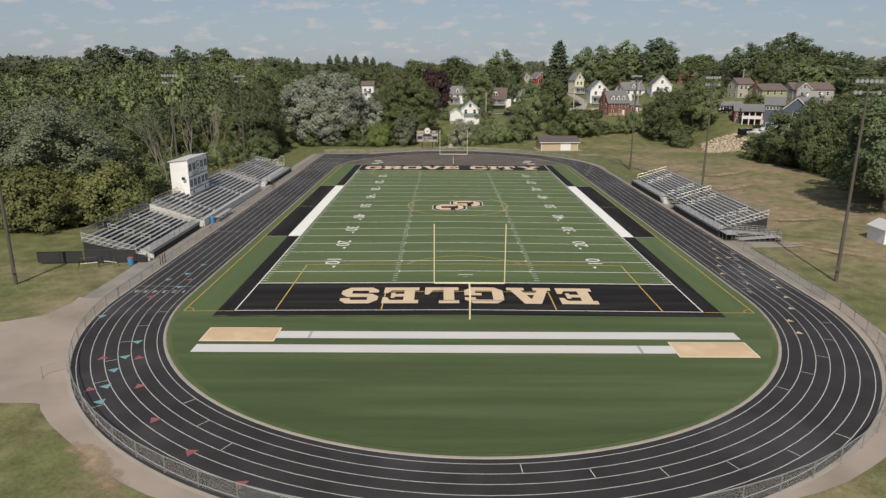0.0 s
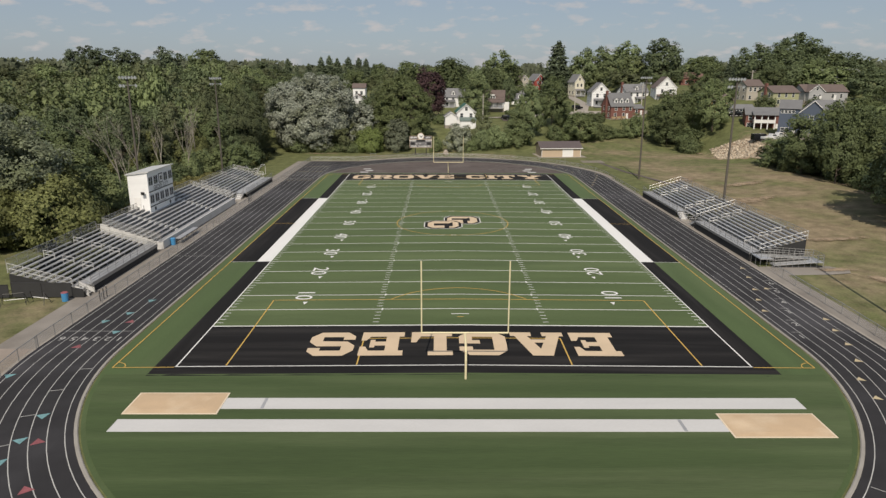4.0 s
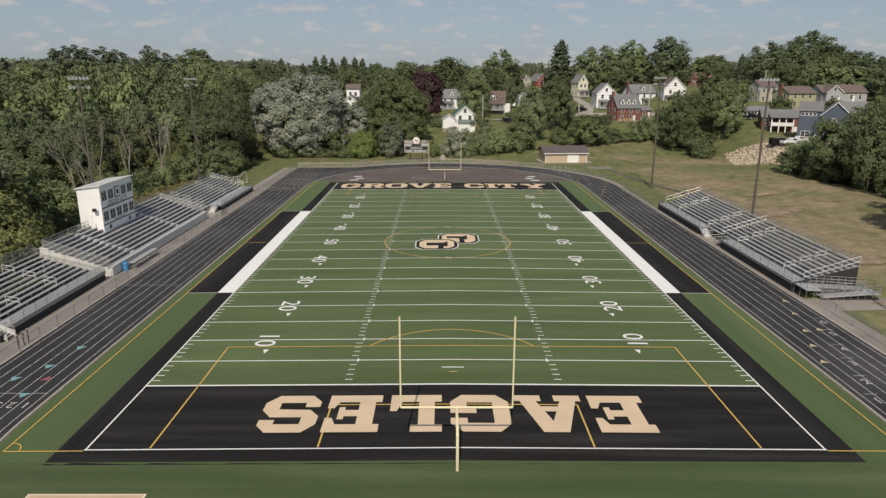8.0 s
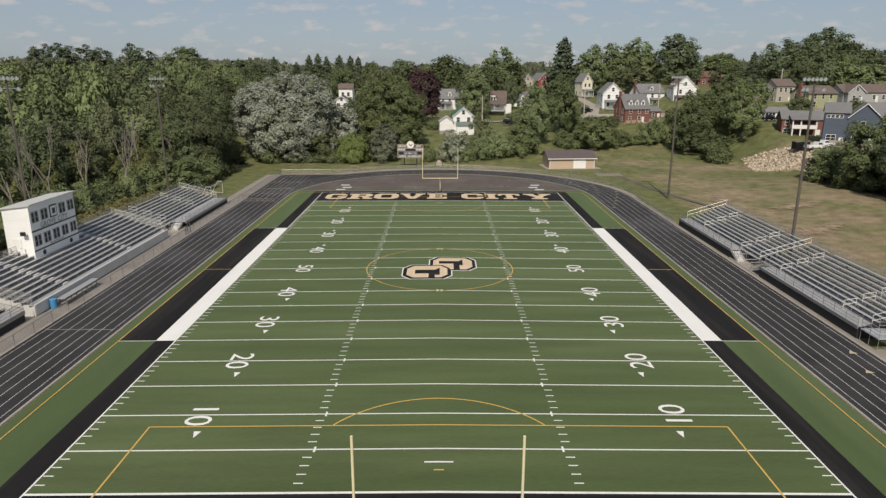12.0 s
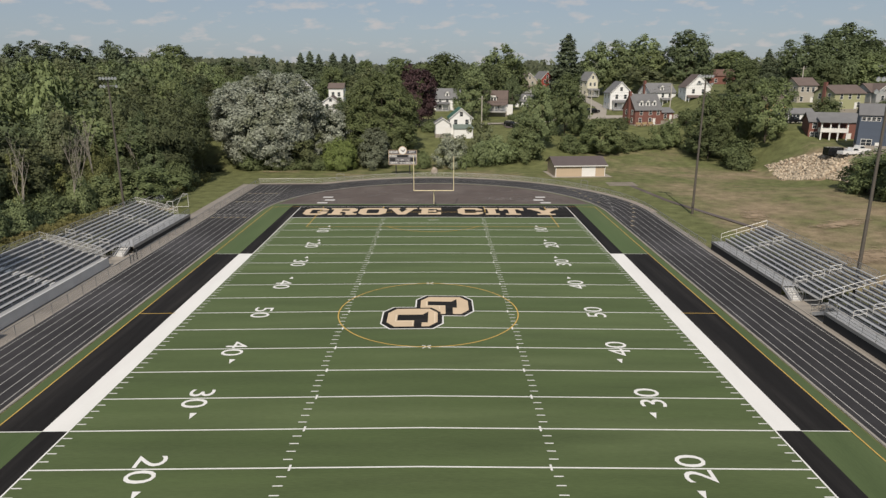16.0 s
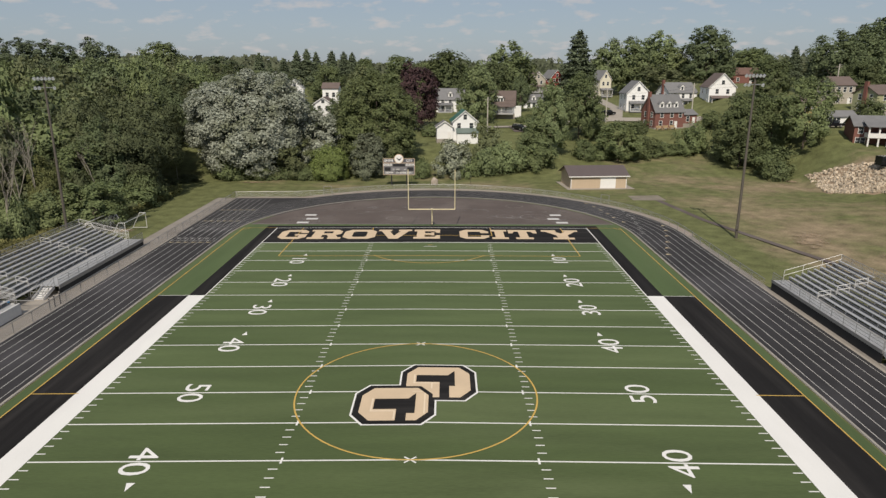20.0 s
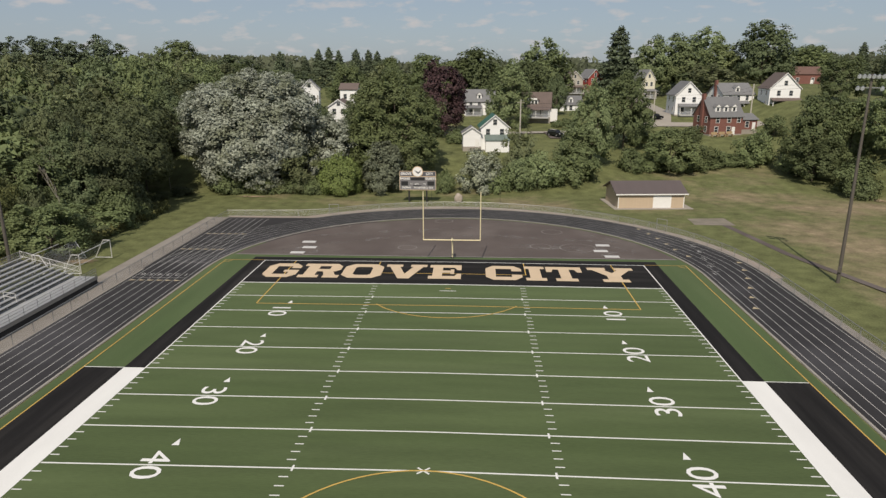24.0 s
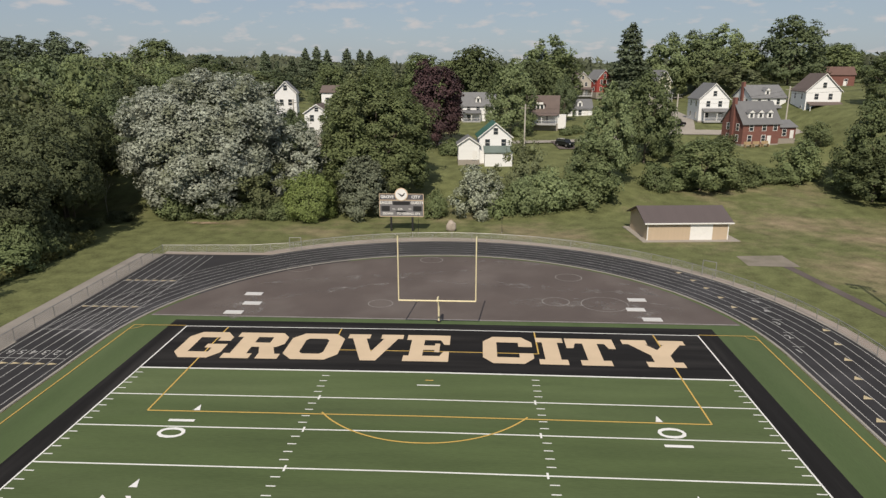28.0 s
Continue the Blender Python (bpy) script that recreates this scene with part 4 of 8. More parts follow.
FLAT_SCALE = Matrix.Diagonal((1.12, 1.0, 1.0, 1.0))
for k in range(-4, 5):
    text = str(50 - 10 * abs(k))
    for s in (-1, 1):
        for i, ch in enumerate(text):
            # read from the near sideline: top of the figures towards midfield
            along = (0.5 - i) * 1.62 * (1 if s < 0 else -1)
            m = pose(s * 17.2, k * 10 * Y + along, 0.034, 0, 0, -90 if s < 0 else 90) @ FLAT_SCALE
            flat_text(ch, m, TURF_WHITE, field, "yard_number", size=2.75, label="white yard number")
        if k:
            e = 1 if k > 0 else -1
            yb = k * 10 * Y + e * 2.25
            bm = B()
            sheet(bm, ((s * 16.36, yb), (s * 16.88, yb), (s * 16.62, yb + e * 0.85)) if s * e < 0 else ((s * 16.88, yb), (s * 16.36, yb), (s * 16.62, yb + e * 0.85)), 0.034)
            part("yard_arrow", bm, TURF_WHITE, field)
for k in range(6):
    for y in (-48.7, 48.3):
        flat_text(str(k + 1), pose(-(R_IN + 0.75 + k * LANE), y, 0.016, 0, 0, 180), TRACK_LINE, track, "lane_number", size=1.25)
for k, (x, y) in enumerate(((32.3, -48.1), (33.4, -44.9), (34.5, -41.4), (35.5, -38.4), (36.6, -34.8), (37.4, -31.7))):
    flat_text(str(k + 1), pose(x, y, 0.016, 0, 0, 6), TRACK_LINE, track, "lane_number", size=1.2)
    part("start_line", rect(B(), x - 0.4, y + 1.1, x + 0.65, y + 1.16, 0.012), TRACK_LINE, track)
for k, (x, y) in enumerate(((32.2, 51.8), (32.8, 55.1), (33.2, 58.5), (33.6, 61.9), (33.7, 64.8), (33.6, 68.0))):
    flat_text(str(k + 1), pose(x, y, 0.016, 0, 0, 12 + 4 * k), TRACK_LINE, track, "lane_number", size=1.2)
    part("start_line", rect(B(), x - 0.1, y + 1.0, x + 0.9, y + 1.06, 0.012), TRACK_LINE, track)

# the field is crowned: a gentle ridge along its middle that fades out behind the end zones
def crown(x, y):
    rise = 0.27 * (1 - 0.35 * S(-y, 18, 50) - 0.62 * S(y, -2, 26)) * (1 - S(-y, 55, 60)) * (1 - S(y, 54.9, 57.4))
    return rise * max(0.0, 30.4 - abs(x)) / 24.4


def raise_crown():
    for ob in field.children:
        if ob.name.startswith(("end_asphalt", "chalk", "end_edge_line")):
            continue
        m = ob.matrix_basis.copy()
        back = m.inverted()
        bm = B()
        bm.from_mesh(ob.data)
        bm.transform(m)
        xs, ys = [v.co.x for v in bm.verts], [v.co.y for v in bm.verts]
        cuts = [((x, 0, 0), (1, 0, 0)) for x in range(-30, 31, 5) if min(xs) + 0.01 < x < max(xs) - 0.01]
        cuts += [((0, y, 0), (0, 1, 0)) for y in range(-60, 61, 3) if min(ys) + 0.01 < y < max(ys) - 0.01]
        for co, no in cuts:
            bmesh.ops.bisect_plane(bm, geom=bm.verts[:] + bm.edges[:] + bm.faces[:], plane_co=co, plane_no=no)
        for v in bm.verts:
            v.co.z += crown(v.co.x, v.co.y)
        bm.transform(back)
        bm.to_mesh(ob.data)
        bm.free()


raise_crown()

# long jump runways and covered pits
for y0, x_pit0, x_pit1, run0, run1, mark in ((-61.15, -25.3, -18.35, -18.35, 25.2, -15.3), (-64.35, 18.1, 25.2, -25.2, 18.1, 15.1)):
    run = tagged(new("long_jump_runway"), "long white synthetic jump runway with a tan covered sand pit", "jump runway", group="jump runways", kind="structure")
    part("runway_surface", slab(B(), ((run0, y0 - 0.84), (run1, y0 - 0.84), (run1, y0 + 0.84), (run0, y0 + 0.84)), 0.0, 0.024), RUNWAY, run)
    part("take_off_board", rect(B(), mark - 0.12, y0 - 0.8, mark + 0.12, y0 + 0.8, 0.030), ALU_DIM, run)
    part("pit_frame", slab(B(), ((x_pit0, y0 - 1.64), (x_pit1, y0 - 1.64), (x_pit1, y0 + 1.64), (x_pit0, y0 + 1.64)), 0.0, 0.05), TURF_CREAM, run)
    bm = bmesh.new()
    bmesh.ops.create_grid(bm, x_segments=24, y_segments=12, size=0.5)
    for v in bm.verts:
        edge = min(0.5 - abs(v.co.x), 0.5 - abs(v.co.y))
        px, py = (x_pit0 + x_pit1) / 2 + v.co.x * (x_pit1 - x_pit0 - 0.24), y0 + v.co.y * 3.06
        v.co = (px, py, 0.058 + min(edge * 6, 1) * (0.05 + 0.05 * noise.noise((px * 0.8, py * 0.8, 3))))
    part("pit_cover", bm, SAND, run, "tan pit cover")
# white throwing pads and worn chalk rings on the far asphalt
for s in (-1, 1):
    for x, y in ((21.0, 64.6), (20.2, 61.6), (21.2, 58.85)):
        tagged(part("landing_pad", slab(B(), ((s * x - 0.95, y - 0.45), (s * x + 0.95, y - 0.45), (s * x + 0.95, y + 0.45), (s * x - 0.95, y + 0.45)), 0.0, 0.06), RUNWAY), "flat white pad lying on the far asphalt", "pad", group="white pads")
for x, y, r in ((-6.5, 62.2, 1.25), (-2.2, 79.0, 1.4), (12.2, 63.7, 1.4), (17.3, 63.1, 2.4), (14.7, 72.3, 1.5), (-18.5, 74.5, 1.5)):
    part("chalk_ring", strip(B(), [(x + r * math.cos(a), y + r * 0.9 * math.sin(a)) for a in ring], [(x + (r + 0.1) * math.cos(a), y + (r + 0.1) * 0.9 * math.sin(a)) for a in ring], 0.02), CHALK, field)
# scuffed chalk round the pads and rings
for x, y, a, b, turn in ((-21.2, 60.6, 2.6, 3.6, 20), (20.6, 61.6, 4.6, 2.6, -8), (-14.5, 65.5, 9, 0.7, 24), (-9, 71.5, 14, 0.8, 14), (12.5, 63.4, 5.5, 1.6, 0), (6, 78.5, 10, 0.6, -6), (22.5, 68, 5.0, 1.0, -38), (8, 69, 16, 0.9, -9)):
    c, d = math.cos(radians(turn)), math.sin(radians(turn))
    part("chalk_scuff", sheet(B(), [(x + a * math.cos(w) * c - b * math.sin(w) * d, y + a * math.cos(w) * d + b * math.sin(w) * c) for w in np.linspace(0, 2 * math.pi, 20, endpoint=False)], 0.018), SCUFF, field)
part("end_edge_line", rect(B(), -29.3, 57.7, 29.3, 57.95, 0.016), CHALK, field)

# ---- bleachers ----
def bleacher(label, xf, s, y0, y1, rows, z0, u0, tread, rise, aisles, skirt_top, cut=None, hoops=True, solid=False, stairs=(), end_rails=(True, True), dark_end=False, side_stair=None):
    """Rows of plank seats on a steel frame. u runs away from the field, from the front edge at xf."""
    top = holder("bleachers", xf, y0, 0, label=label, category="bleachers", group="bleachers round the field")
    L = y1 - y0

    def put(name, bm, material, parent=top, lab=""):
        return part(name, bm, material, parent, lab)

    def ubox(bm, ua, va, za, ub, vb, zb):
        return box(bm, min(s * ua, s * ub), va, za, max(s * ua, s * ub), vb, zb)

    depth = u0 + rows * tread
    back = z0 + (rows - 1) * rise
    spans, at = [], 0.0
    for a in sorted(aisles):
        spans.append((at, a - y0 - 0.55))
        at = a - y0 + 0.55
    spans.append((at, L))
    # the front walk is open where a stair comes up through it
    run = max(3, round(z0 / 0.19)) * 0.28
    fronts, at = [], 0.0
    for gap_at in sorted(stairs):
        if gap_at - y0 - 0.66 > at + 0.05:
            fronts.append((at, gap_at - y0 - 0.66))
        at = gap_at - y0 + 0.66
    fronts.append((at, L))
    if side_stair:
        # the front walk begins at the head of a stair that runs along the stand
        foot, way, ua, ub = side_stair
        head = foot - y0 + way * 2.0
        fronts = [(head, L)] if way > 0 else [(0.0, head)]
    for a, b in fronts:
        put("front_deck", ubox(B(), 0.0, a, z0 - 0.06, min(run, u0), b, z0), ALU_DIM)
    if u0 > run:
        put("front_deck", ubox(B(), run, 0.0 if not side_stair else fronts[0][0], z0 - 0.06, u0, L if not side_stair else fronts[0][1], z0), ALU_DIM)
    for i in range(rows):
        u, z = u0 + i * tread, z0 + i * rise
        put("footboard", ubox(B(), u + 0.005, 0.0, z - 0.05, u + tread - 0.20, L, z), ALU_DIM)
        # dark strips for the shaded gaps below the seats, nearly black on the near stand
        put("riser", ubox(B(), u + tread - 0.19, 0.02, z + 0.0, u + tread - 0.17, L - 0.02, z + rise - 0.06), UNDER_DARK if dark_end and s < 0 else SHADE_ALU)
        for a, b in spans:
            pieces = [(a, b)]
            if cut and u + tread > cut[0]:
                pieces = [(a, min(b, cut[1] - y0)), (max(a, cut[2] - y0), b)]
            for c, d in pieces:
                if d - c > 0.6:
                    bm = ubox(B(), u + tread - 0.30, c, z + 0.39, u + tread - 0.02, d, z + 0.435)
                    k = c + 0.4
                    while k < d:
                        ubox(bm, u + tread - 0.22, k, z + 0.003, u + tread - 0.10, k + 0.05, z + 0.388)
                        k += 1.9
                    put("seat", bm, ALU)
        if solid:
            for a in aisles:
                put("aisle_step", ubox(B(), u + tread - 0.45, a - y0 - 0.5, z + 0.004, u + tread - 0.19, a - y0 + 0.5, z + rise * 0.55), RAIL_WHITE)
    # raking frames under the rows
    n = max(2, int(L / 2.6))
    for k in range(n + 1):
        v = 0.15 + (L - 0.3) * k / n
        bm = B()
        bar(bm, (s * 0.1, v, z0 - 0.13), (s * u0, v, z0 - 0.13), 0.05, 5)
        bar(bm, (s * u0, v, z0 - 0.13), (s * (depth - 0.1), v, back - 0.1), 0.05, 5)
        for f in (0.04, 0.45, 0.97):
            u = u0 + (depth - u0 - 0.1) * f
            bar(bm, (s * u, v, 0.0), (s * u, v, z0 - 0.13 + (back - z0) * f), 0.04, 5)
        bar(bm, (s * (u0 + 0.2), v, 0.1), (s * (u0 + (depth - u0) * 0.45), v, z0 - 0.15 + (back - z0) * 0.43), 0.025, 4)
        put("support_frame", bm, GALV)
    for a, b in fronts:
        put("skirt", ubox(B(), 0.04, a + 0.01, 0.0, 0.07, b - 0.01, skirt_top), UNDER_DARK, lab="dark band under the front edge")
        put("front_fascia", ubox(B(), -0.03, a, skirt_top, 0.03, b, z0 + (0.10 if not solid else 0.05)), GALV if not solid else STAND_WALL)
        if solid:
            put("coping", ubox(B(), -0.07, a, z0 + 0.054, 0.13, b, z0 + 0.10), RAIL_WHITE)
    # the end is open: a near-black sheet stands for the shade beneath the rows
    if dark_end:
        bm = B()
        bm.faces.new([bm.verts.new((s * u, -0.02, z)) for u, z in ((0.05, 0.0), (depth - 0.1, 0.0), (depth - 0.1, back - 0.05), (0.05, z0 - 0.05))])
        put("end_skirt", bm, UNDER_DARK, lab="dark sheet standing for the shade under the end of the rows")
    # rails: front, back, ends
    def rail_run(name, a, b, height, levels, post_gap, material, mesh=False):
        a, b = Vector(a), Vector(b)
        ln = (b - a).length
        bm = B()
        for lv in levels:
            bar(bm, a + Vector((0, 0, lv * height)), b + Vector((0, 0, lv * height)), 0.028, 5)
        m = max(1, round(ln / post_gap))
        for k in range(m + 1):
            p = a.lerp(b, k / m)
            bar(bm, p, p + Vector((0, 0, height)), 0.026, 5)
        ob = put(name, bm, material)
        if mesh:
            bm = B()
            off = Vector((0, 0, 0.05))
            bm.faces.new([bm.verts.new(p) for p in (a + off, b + off, b + Vector((0, 0, height - 0.03)), a + Vector((0, 0, height - 0.03)))])
            put("wire_mesh", bm, WIRE, ob)

    zr = z0 + (0.0 if not solid else 0.0)
    if not solid:
        gaps = sorted(stairs)
        at = fronts[0][0] + 0.05
        for g in list(gaps) + [y1 + 9]:
            b = min(g - y0 - 0.7, fronts[-1][1] - 0.05)
            if b > at + 0.4:
                rail_run("front_rail", (s * 0.05, at, zr), (s * 0.05, b, zr), 0.95, (0.35, 0.68, 1.0), 2.0, GALV, True)
            at = g - y0 + 0.7
    rail_run("back_rail", (s * (depth + 0.06), 0.05, back), (s * (depth + 0.06), L - 0.05, back), 1.55 if dark_end and s < 0 else 1.10, (0.1, 0.55, 1.0), 1.9, GALV, True)
    for flag, v in zip(end_rails, (0.02, L - 0.02)):
        if flag:
            rail_run("end_rail", (s * (u0 - 0.2), v, z0), (s * (depth + 0.02), v, back + 0.02), 1.15, (0.5, 1.0), 2.0, GALV if solid or v > 1 and dark_end and s < 0 else RAIL_WHITE, s < 0)
    if hoops:
        for a in aisles:
            for i in ((0, 2.8, 5.5) if s > 0 else (1, 4, 7)):
                if i < rows:
                    u, z, v = u0 + i * tread, z0 + i * rise, a - y0
                    bm = B()
                    for lv in (0.45, 0.9):
                        bar(bm, (s * u, v, z + lv), (s * (u + 1.25), v, z + lv + rise), 0.03, 5)
                    bar(bm, (s * u, v, z), (s * u, v, z + 0.9), 0.03, 5)
                    bar(bm, (s * (u + 1.25), v, z + rise), (s * (u + 1.25), v, z + 0.9 + rise), 0.03, 5)
                    put("aisle_rail", bm, RAIL_WHITE)
    for g in stairs:
        v = g - y0
        nst = max(3, round(z0 / 0.19))
        st = holder("stair")
        st.parent = top
        for k in range(nst):
            z = z0 * (k + 1) / (nst + 1)
            u = k * 0.28
            part("tread", ubox(B(), u, v - 0.6, z - 0.04, u + 0.28, v + 0.6, z), ALU, st)
        for e in (-0.62, 0.62):
            bm = B()
            for lv in (0.5, 0.95):
                bar(bm, (s * -0.25, v + e, lv), (s * nst * 0.28, v + e, z0 + lv), 0.028, 5)
            for f in (0.0, 0.5, 1.0):
                u = -0.25 + (nst * 0.28 + 0.25) * f
                bar(bm, (s * u, v + e, z0 * f), (s * u, v + e, z0 * f + 0.95), 0.028, 5)
            bm2 = B()
            lo = [(-0.3, 0.0), (nst * 0.28, z0 - 0.25), (nst * 0.28, z0 + 0.35), (-0.3, 0.6)]
            for w in (-0.015, 0.015):
                bm2.faces.new([bm2.verts.new((s * a, v + e + w, b)) for a, b in lo])
            part("side_panel", bm2, RAIL_WHITE, st)
            part("stair_rail", bm, GALV, st)
    if side_stair:
        st = holder("stair")
        st.parent = top
        v0, nst = foot - y0, 6
        for k in range(nst):
            v, z = v0 + way * k * 0.333, z0 * (k + 1) / (nst + 1)
            part("tread", ubox(B(), ua + 0.05, min(v, v + way * 0.33), z - 0.04, ub - 0.05, max(v, v + way * 0.33), z), ALU, st)
            part("stair_riser", ubox(B(), ua + 0.06, min(v, v + way * 0.02), z - z0 / (nst + 1), ub - 0.06, max(v, v + way * 0.02), z - 0.045), RAIL_WHITE, st)
        for u in (ua, ub):
            bm = B()
            for lv in (0.5, 0.95):
                bar(bm, (s * u, v0 - way * 0.3, lv), (s * u, v0 + way * 2.0, z0 + lv), 0.028, 5)
            for f in (0.0, 0.5, 1.0):
                bar(bm, (s * u, v0 - way * 0.3 + way * 2.3 * f, z0 * f - 0.02), (s * u, v0 - way * 0.3 + way * 2.3 * f, z0 * f + 0.95), 0.028, 5)
            part("stair_rail", bm, GALV, st)
            bm = B()
            side = [(v0 - way * 0.15, 0.0), (v0 + way * 2.0, z0 - 0.3), (v0 + way * 2.0, z0 + 0.1), (v0 - way * 0.15, 0.35)]
            ring_a, ring_b = [[bm.verts.new((s * (u + e), a, b)) for a, b in side] for e in (-0.02, 0.02)]
            bm.faces.new(ring_a)
            bm.faces.new(ring_b[::-1])
            for i in range(4):
                bm.faces.new((ring_a[i], ring_b[i], ring_b[(i + 1) % 4], ring_a[(i + 1) % 4]))
            bmesh.ops.recalc_face_normals(bm, faces=bm.faces)
            part("side_panel", bm, RAIL_WHITE, st)
    if solid:
        prof = [(0.0, 0.0), (depth + 0.3, 0.0), (depth + 0.3, back + 0.25)]
        for i in range(rows - 1, -1, -1):
            prof += [(u0 + i * tread + 0.1, z0 + i * rise + 0.06), (u0 + i * tread + 0.1, z0 + (i - 1) * rise + 0.06)]
        prof += [(0.0, z0 - rise + 0.22)]
        for v in (-0.12, L):
            bm = B()
            ring_a = [bm.verts.new((s * u, v, z)) for u, z in prof]
            ring_b = [bm.verts.new((s * u, v + 0.12, z)) for u, z in prof]
            bm.faces.new(ring_a)
            bm.faces.new(ring_b[::-1])
            for i in range(len(prof)):
                j = (i + 1) % len(prof)
                bm.faces.new((ring_a[i], ring_b[i], ring_b[j], ring_a[j]))
            bmesh.ops.recalc_face_normals(bm, faces=bm.faces)
            put("end_wall", bm, STAND_WALL, lab="pale painted end wall")
        put("back_wall", ubox(B(), depth + 0.31, 0.0, 0.0, depth + 0.42, L, back + 0.15), STAND_WALL)
    return top


bleacher("low aluminium plank bleachers beside the press box stand", -41.4, -1, -37.0, -17.6, 9, 1.0, 1.4, 0.74, 0.22, (-30.6, -24.0), 0.7, stairs=(-36.0,), dark_end=True)
bleacher("tall home stand with pale walls and rows of aluminium planks", -41.1, -1, -16.3, 17.0, 10, 1.1, 0.45, 0.77, 0.255, (-9.2, 6.2), 0.04, cut=(5.6, -5.4, 4.2), hoops=False, solid=True)
bleacher("low aluminium plank bleachers with aisle rails near the far bend", -40.7, -1, 18.7, 44.2, 9, 0.95, 2.2, 0.73, 0.22, (22.6, 34.7), 0.64, side_stair=(21.3, 1, 0.5, 1.8))
bleacher("visitor aluminium bleachers with white aisle rails and a ramp", 39.1, 1, -22.1, 0.1, 9, 1.15, 1.5, 0.66, 0.235, (-17.25, -4.75), 0.93, dark_end=True, side_stair=(-0.6, -1, 0.1, 1.2))
bleacher("visitor aluminium bleachers with front stairs", 39.1, 1, 1.1, 25.2, 9, 1.15, 1.5, 0.66, 0.235, (5.8, 18.5), 0.93, end_rails=(False, True), side_stair=(3.7, 1, 0.1, 1.2))

# paved pads at the foot of the stairs
for x0, y0, x1, y1 in ((39.0, -2.7, 42.5, 5.8), (-43.6, 17.12, -40.5, 23.4)):
    tagged(part("stair_pad", box(B(), x0, y0, -0.2, x1, y1, 0.035), CONCRETE), "pale concrete pad between the stands", "pavement", kind="structure")

# access ramp at the end of the visitor stand
ramp = holder("access_ramp", 39.2, -25.0, 0, label="aluminium access ramp with rails beside the visitor stand", category="ramp")
bm = B()
box(bm, 0, 0, 1.06, 1.7, 2.6, 1.14)
v = [bm.verts.new(p) for p in ((1.7, 1.35, 1.06), (7.9, 1.35, 0.62), (7.9, 2.6, 0.62), (1.7, 2.6, 1.06), (1.7, 1.35, 1.14), (7.9, 1.35, 0.70), (7.9, 2.6, 0.70), (1.7, 2.6, 1.14))]
for f in ((0, 3, 2, 1), (4, 5, 6, 7), (0, 1, 5, 4), (2, 3, 7, 6), (1, 2, 6, 5)):
    bm.faces.new([v[i] for i in f])
part("ramp_deck", bm, ALU, ramp, "upper run of bare aluminium planks")
bm = box(B(), 7.0, 0, 0.58, 8.3, 2.6, 0.66)
v = [bm.verts.new(p) for p in ((7.0, 0, 0.58), (1.9, 0, 0.2), (1.9, 1.25, 0.2), (7.0, 1.25, 0.58), (7.0, 0, 0.66), (1.9, 0, 0.28), (1.9, 1.25, 0.28), (7.0, 1.25, 0.66))]
for f in ((0, 1, 2, 3), (7, 6, 5, 4), (4, 5, 1, 0), (6, 7, 3, 2), (5, 6, 2, 1)):
    bm.faces.new([v[i] for i in f])
bmesh.ops.recalc_face_normals(bm, faces=bm.faces)
part("ramp_deck", bm, ALU, ramp, "lower run and landing of aluminium planks")
for yy, za, zb, xa, xb in ((2.57, 1.1, 0.66, 1.7, 8.2), (1.38, 1.1, 0.66, 1.7, 7.0), (1.22, 0.24, 0.62, 1.9, 7.0), (0.03, 0.24, 0.62, 1.9, 8.2)):
    bm = B()
    for k in range(9):
        f = k / 8
        x, z = xa + (xb - xa) * f, za + (zb - za) * f
        bar(bm, (x, yy, 0), (x, yy, z + 1.0), 0.026, 5)
    for lv in (0.35, 0.68, 1.0):
        bar(bm, (xa, yy, za + lv), (xb, yy, zb + lv), 0.026, 5)
    part("ramp_rail", bm, GALV, ramp)
bm = B()
for lv in (0.35, 0.68, 1.0):
    bar(bm, (0.05, 0.03, 1.1 + lv), (1.7, 0.03, 1.1 + lv), 0.026, 5)
    bar(bm, (0.05, 0.03, 1.1 + lv), (0.05, 2.57, 1.1 + lv), 0.026, 5)
for x, y in ((0.05, 0.03), (0.9, 0.03), (1.7, 0.03), (0.05, 1.3), (0.05, 2.57)):
    bar(bm, (x, y, 0), (x, y, 2.1), 0.026, 5)
part("landing_rail", bm, GALV, ramp)
bm = B()
for lv in (0.35, 0.68, 1.0):
    bar(bm, (8.25, 0.03, 0.66 + lv), (8.25, 2.57, 0.66 + lv), 0.026, 5)
for y in (0.03, 1.3, 2.57):
    bar(bm, (8.25, y, 0), (8.25, y, 1.66), 0.026, 5)
part("landing_rail", bm, GALV, ramp)
part("ramp_skirt", box(B(), 2.0, 0.06, 0.0, 8.2, 0.10, 0.18), UNDER_DARK, ramp)

# ---- press box ----
PBX, PBY0, PBY1, PBZ0, PBZ1 = -47.25, -5.35, 4.1, 2.6, 9.25
press = holder("press_box", PBX, PBY0, 0, label="white two-storey press box with paired windows and black stripes", category="press box")
Lp = PBY1 - PBY0
bm = box(B(), -3.1, 0, 0.0, 0, Lp, PBZ1 - 0.05)
for vtx in bm.verts:
    if vtx.co.z > 5 and vtx.co.x < -1:
        vtx.co.z -= 0.42
part("wall_shell", bm, WHITE_SIDING, press)
bm = B()
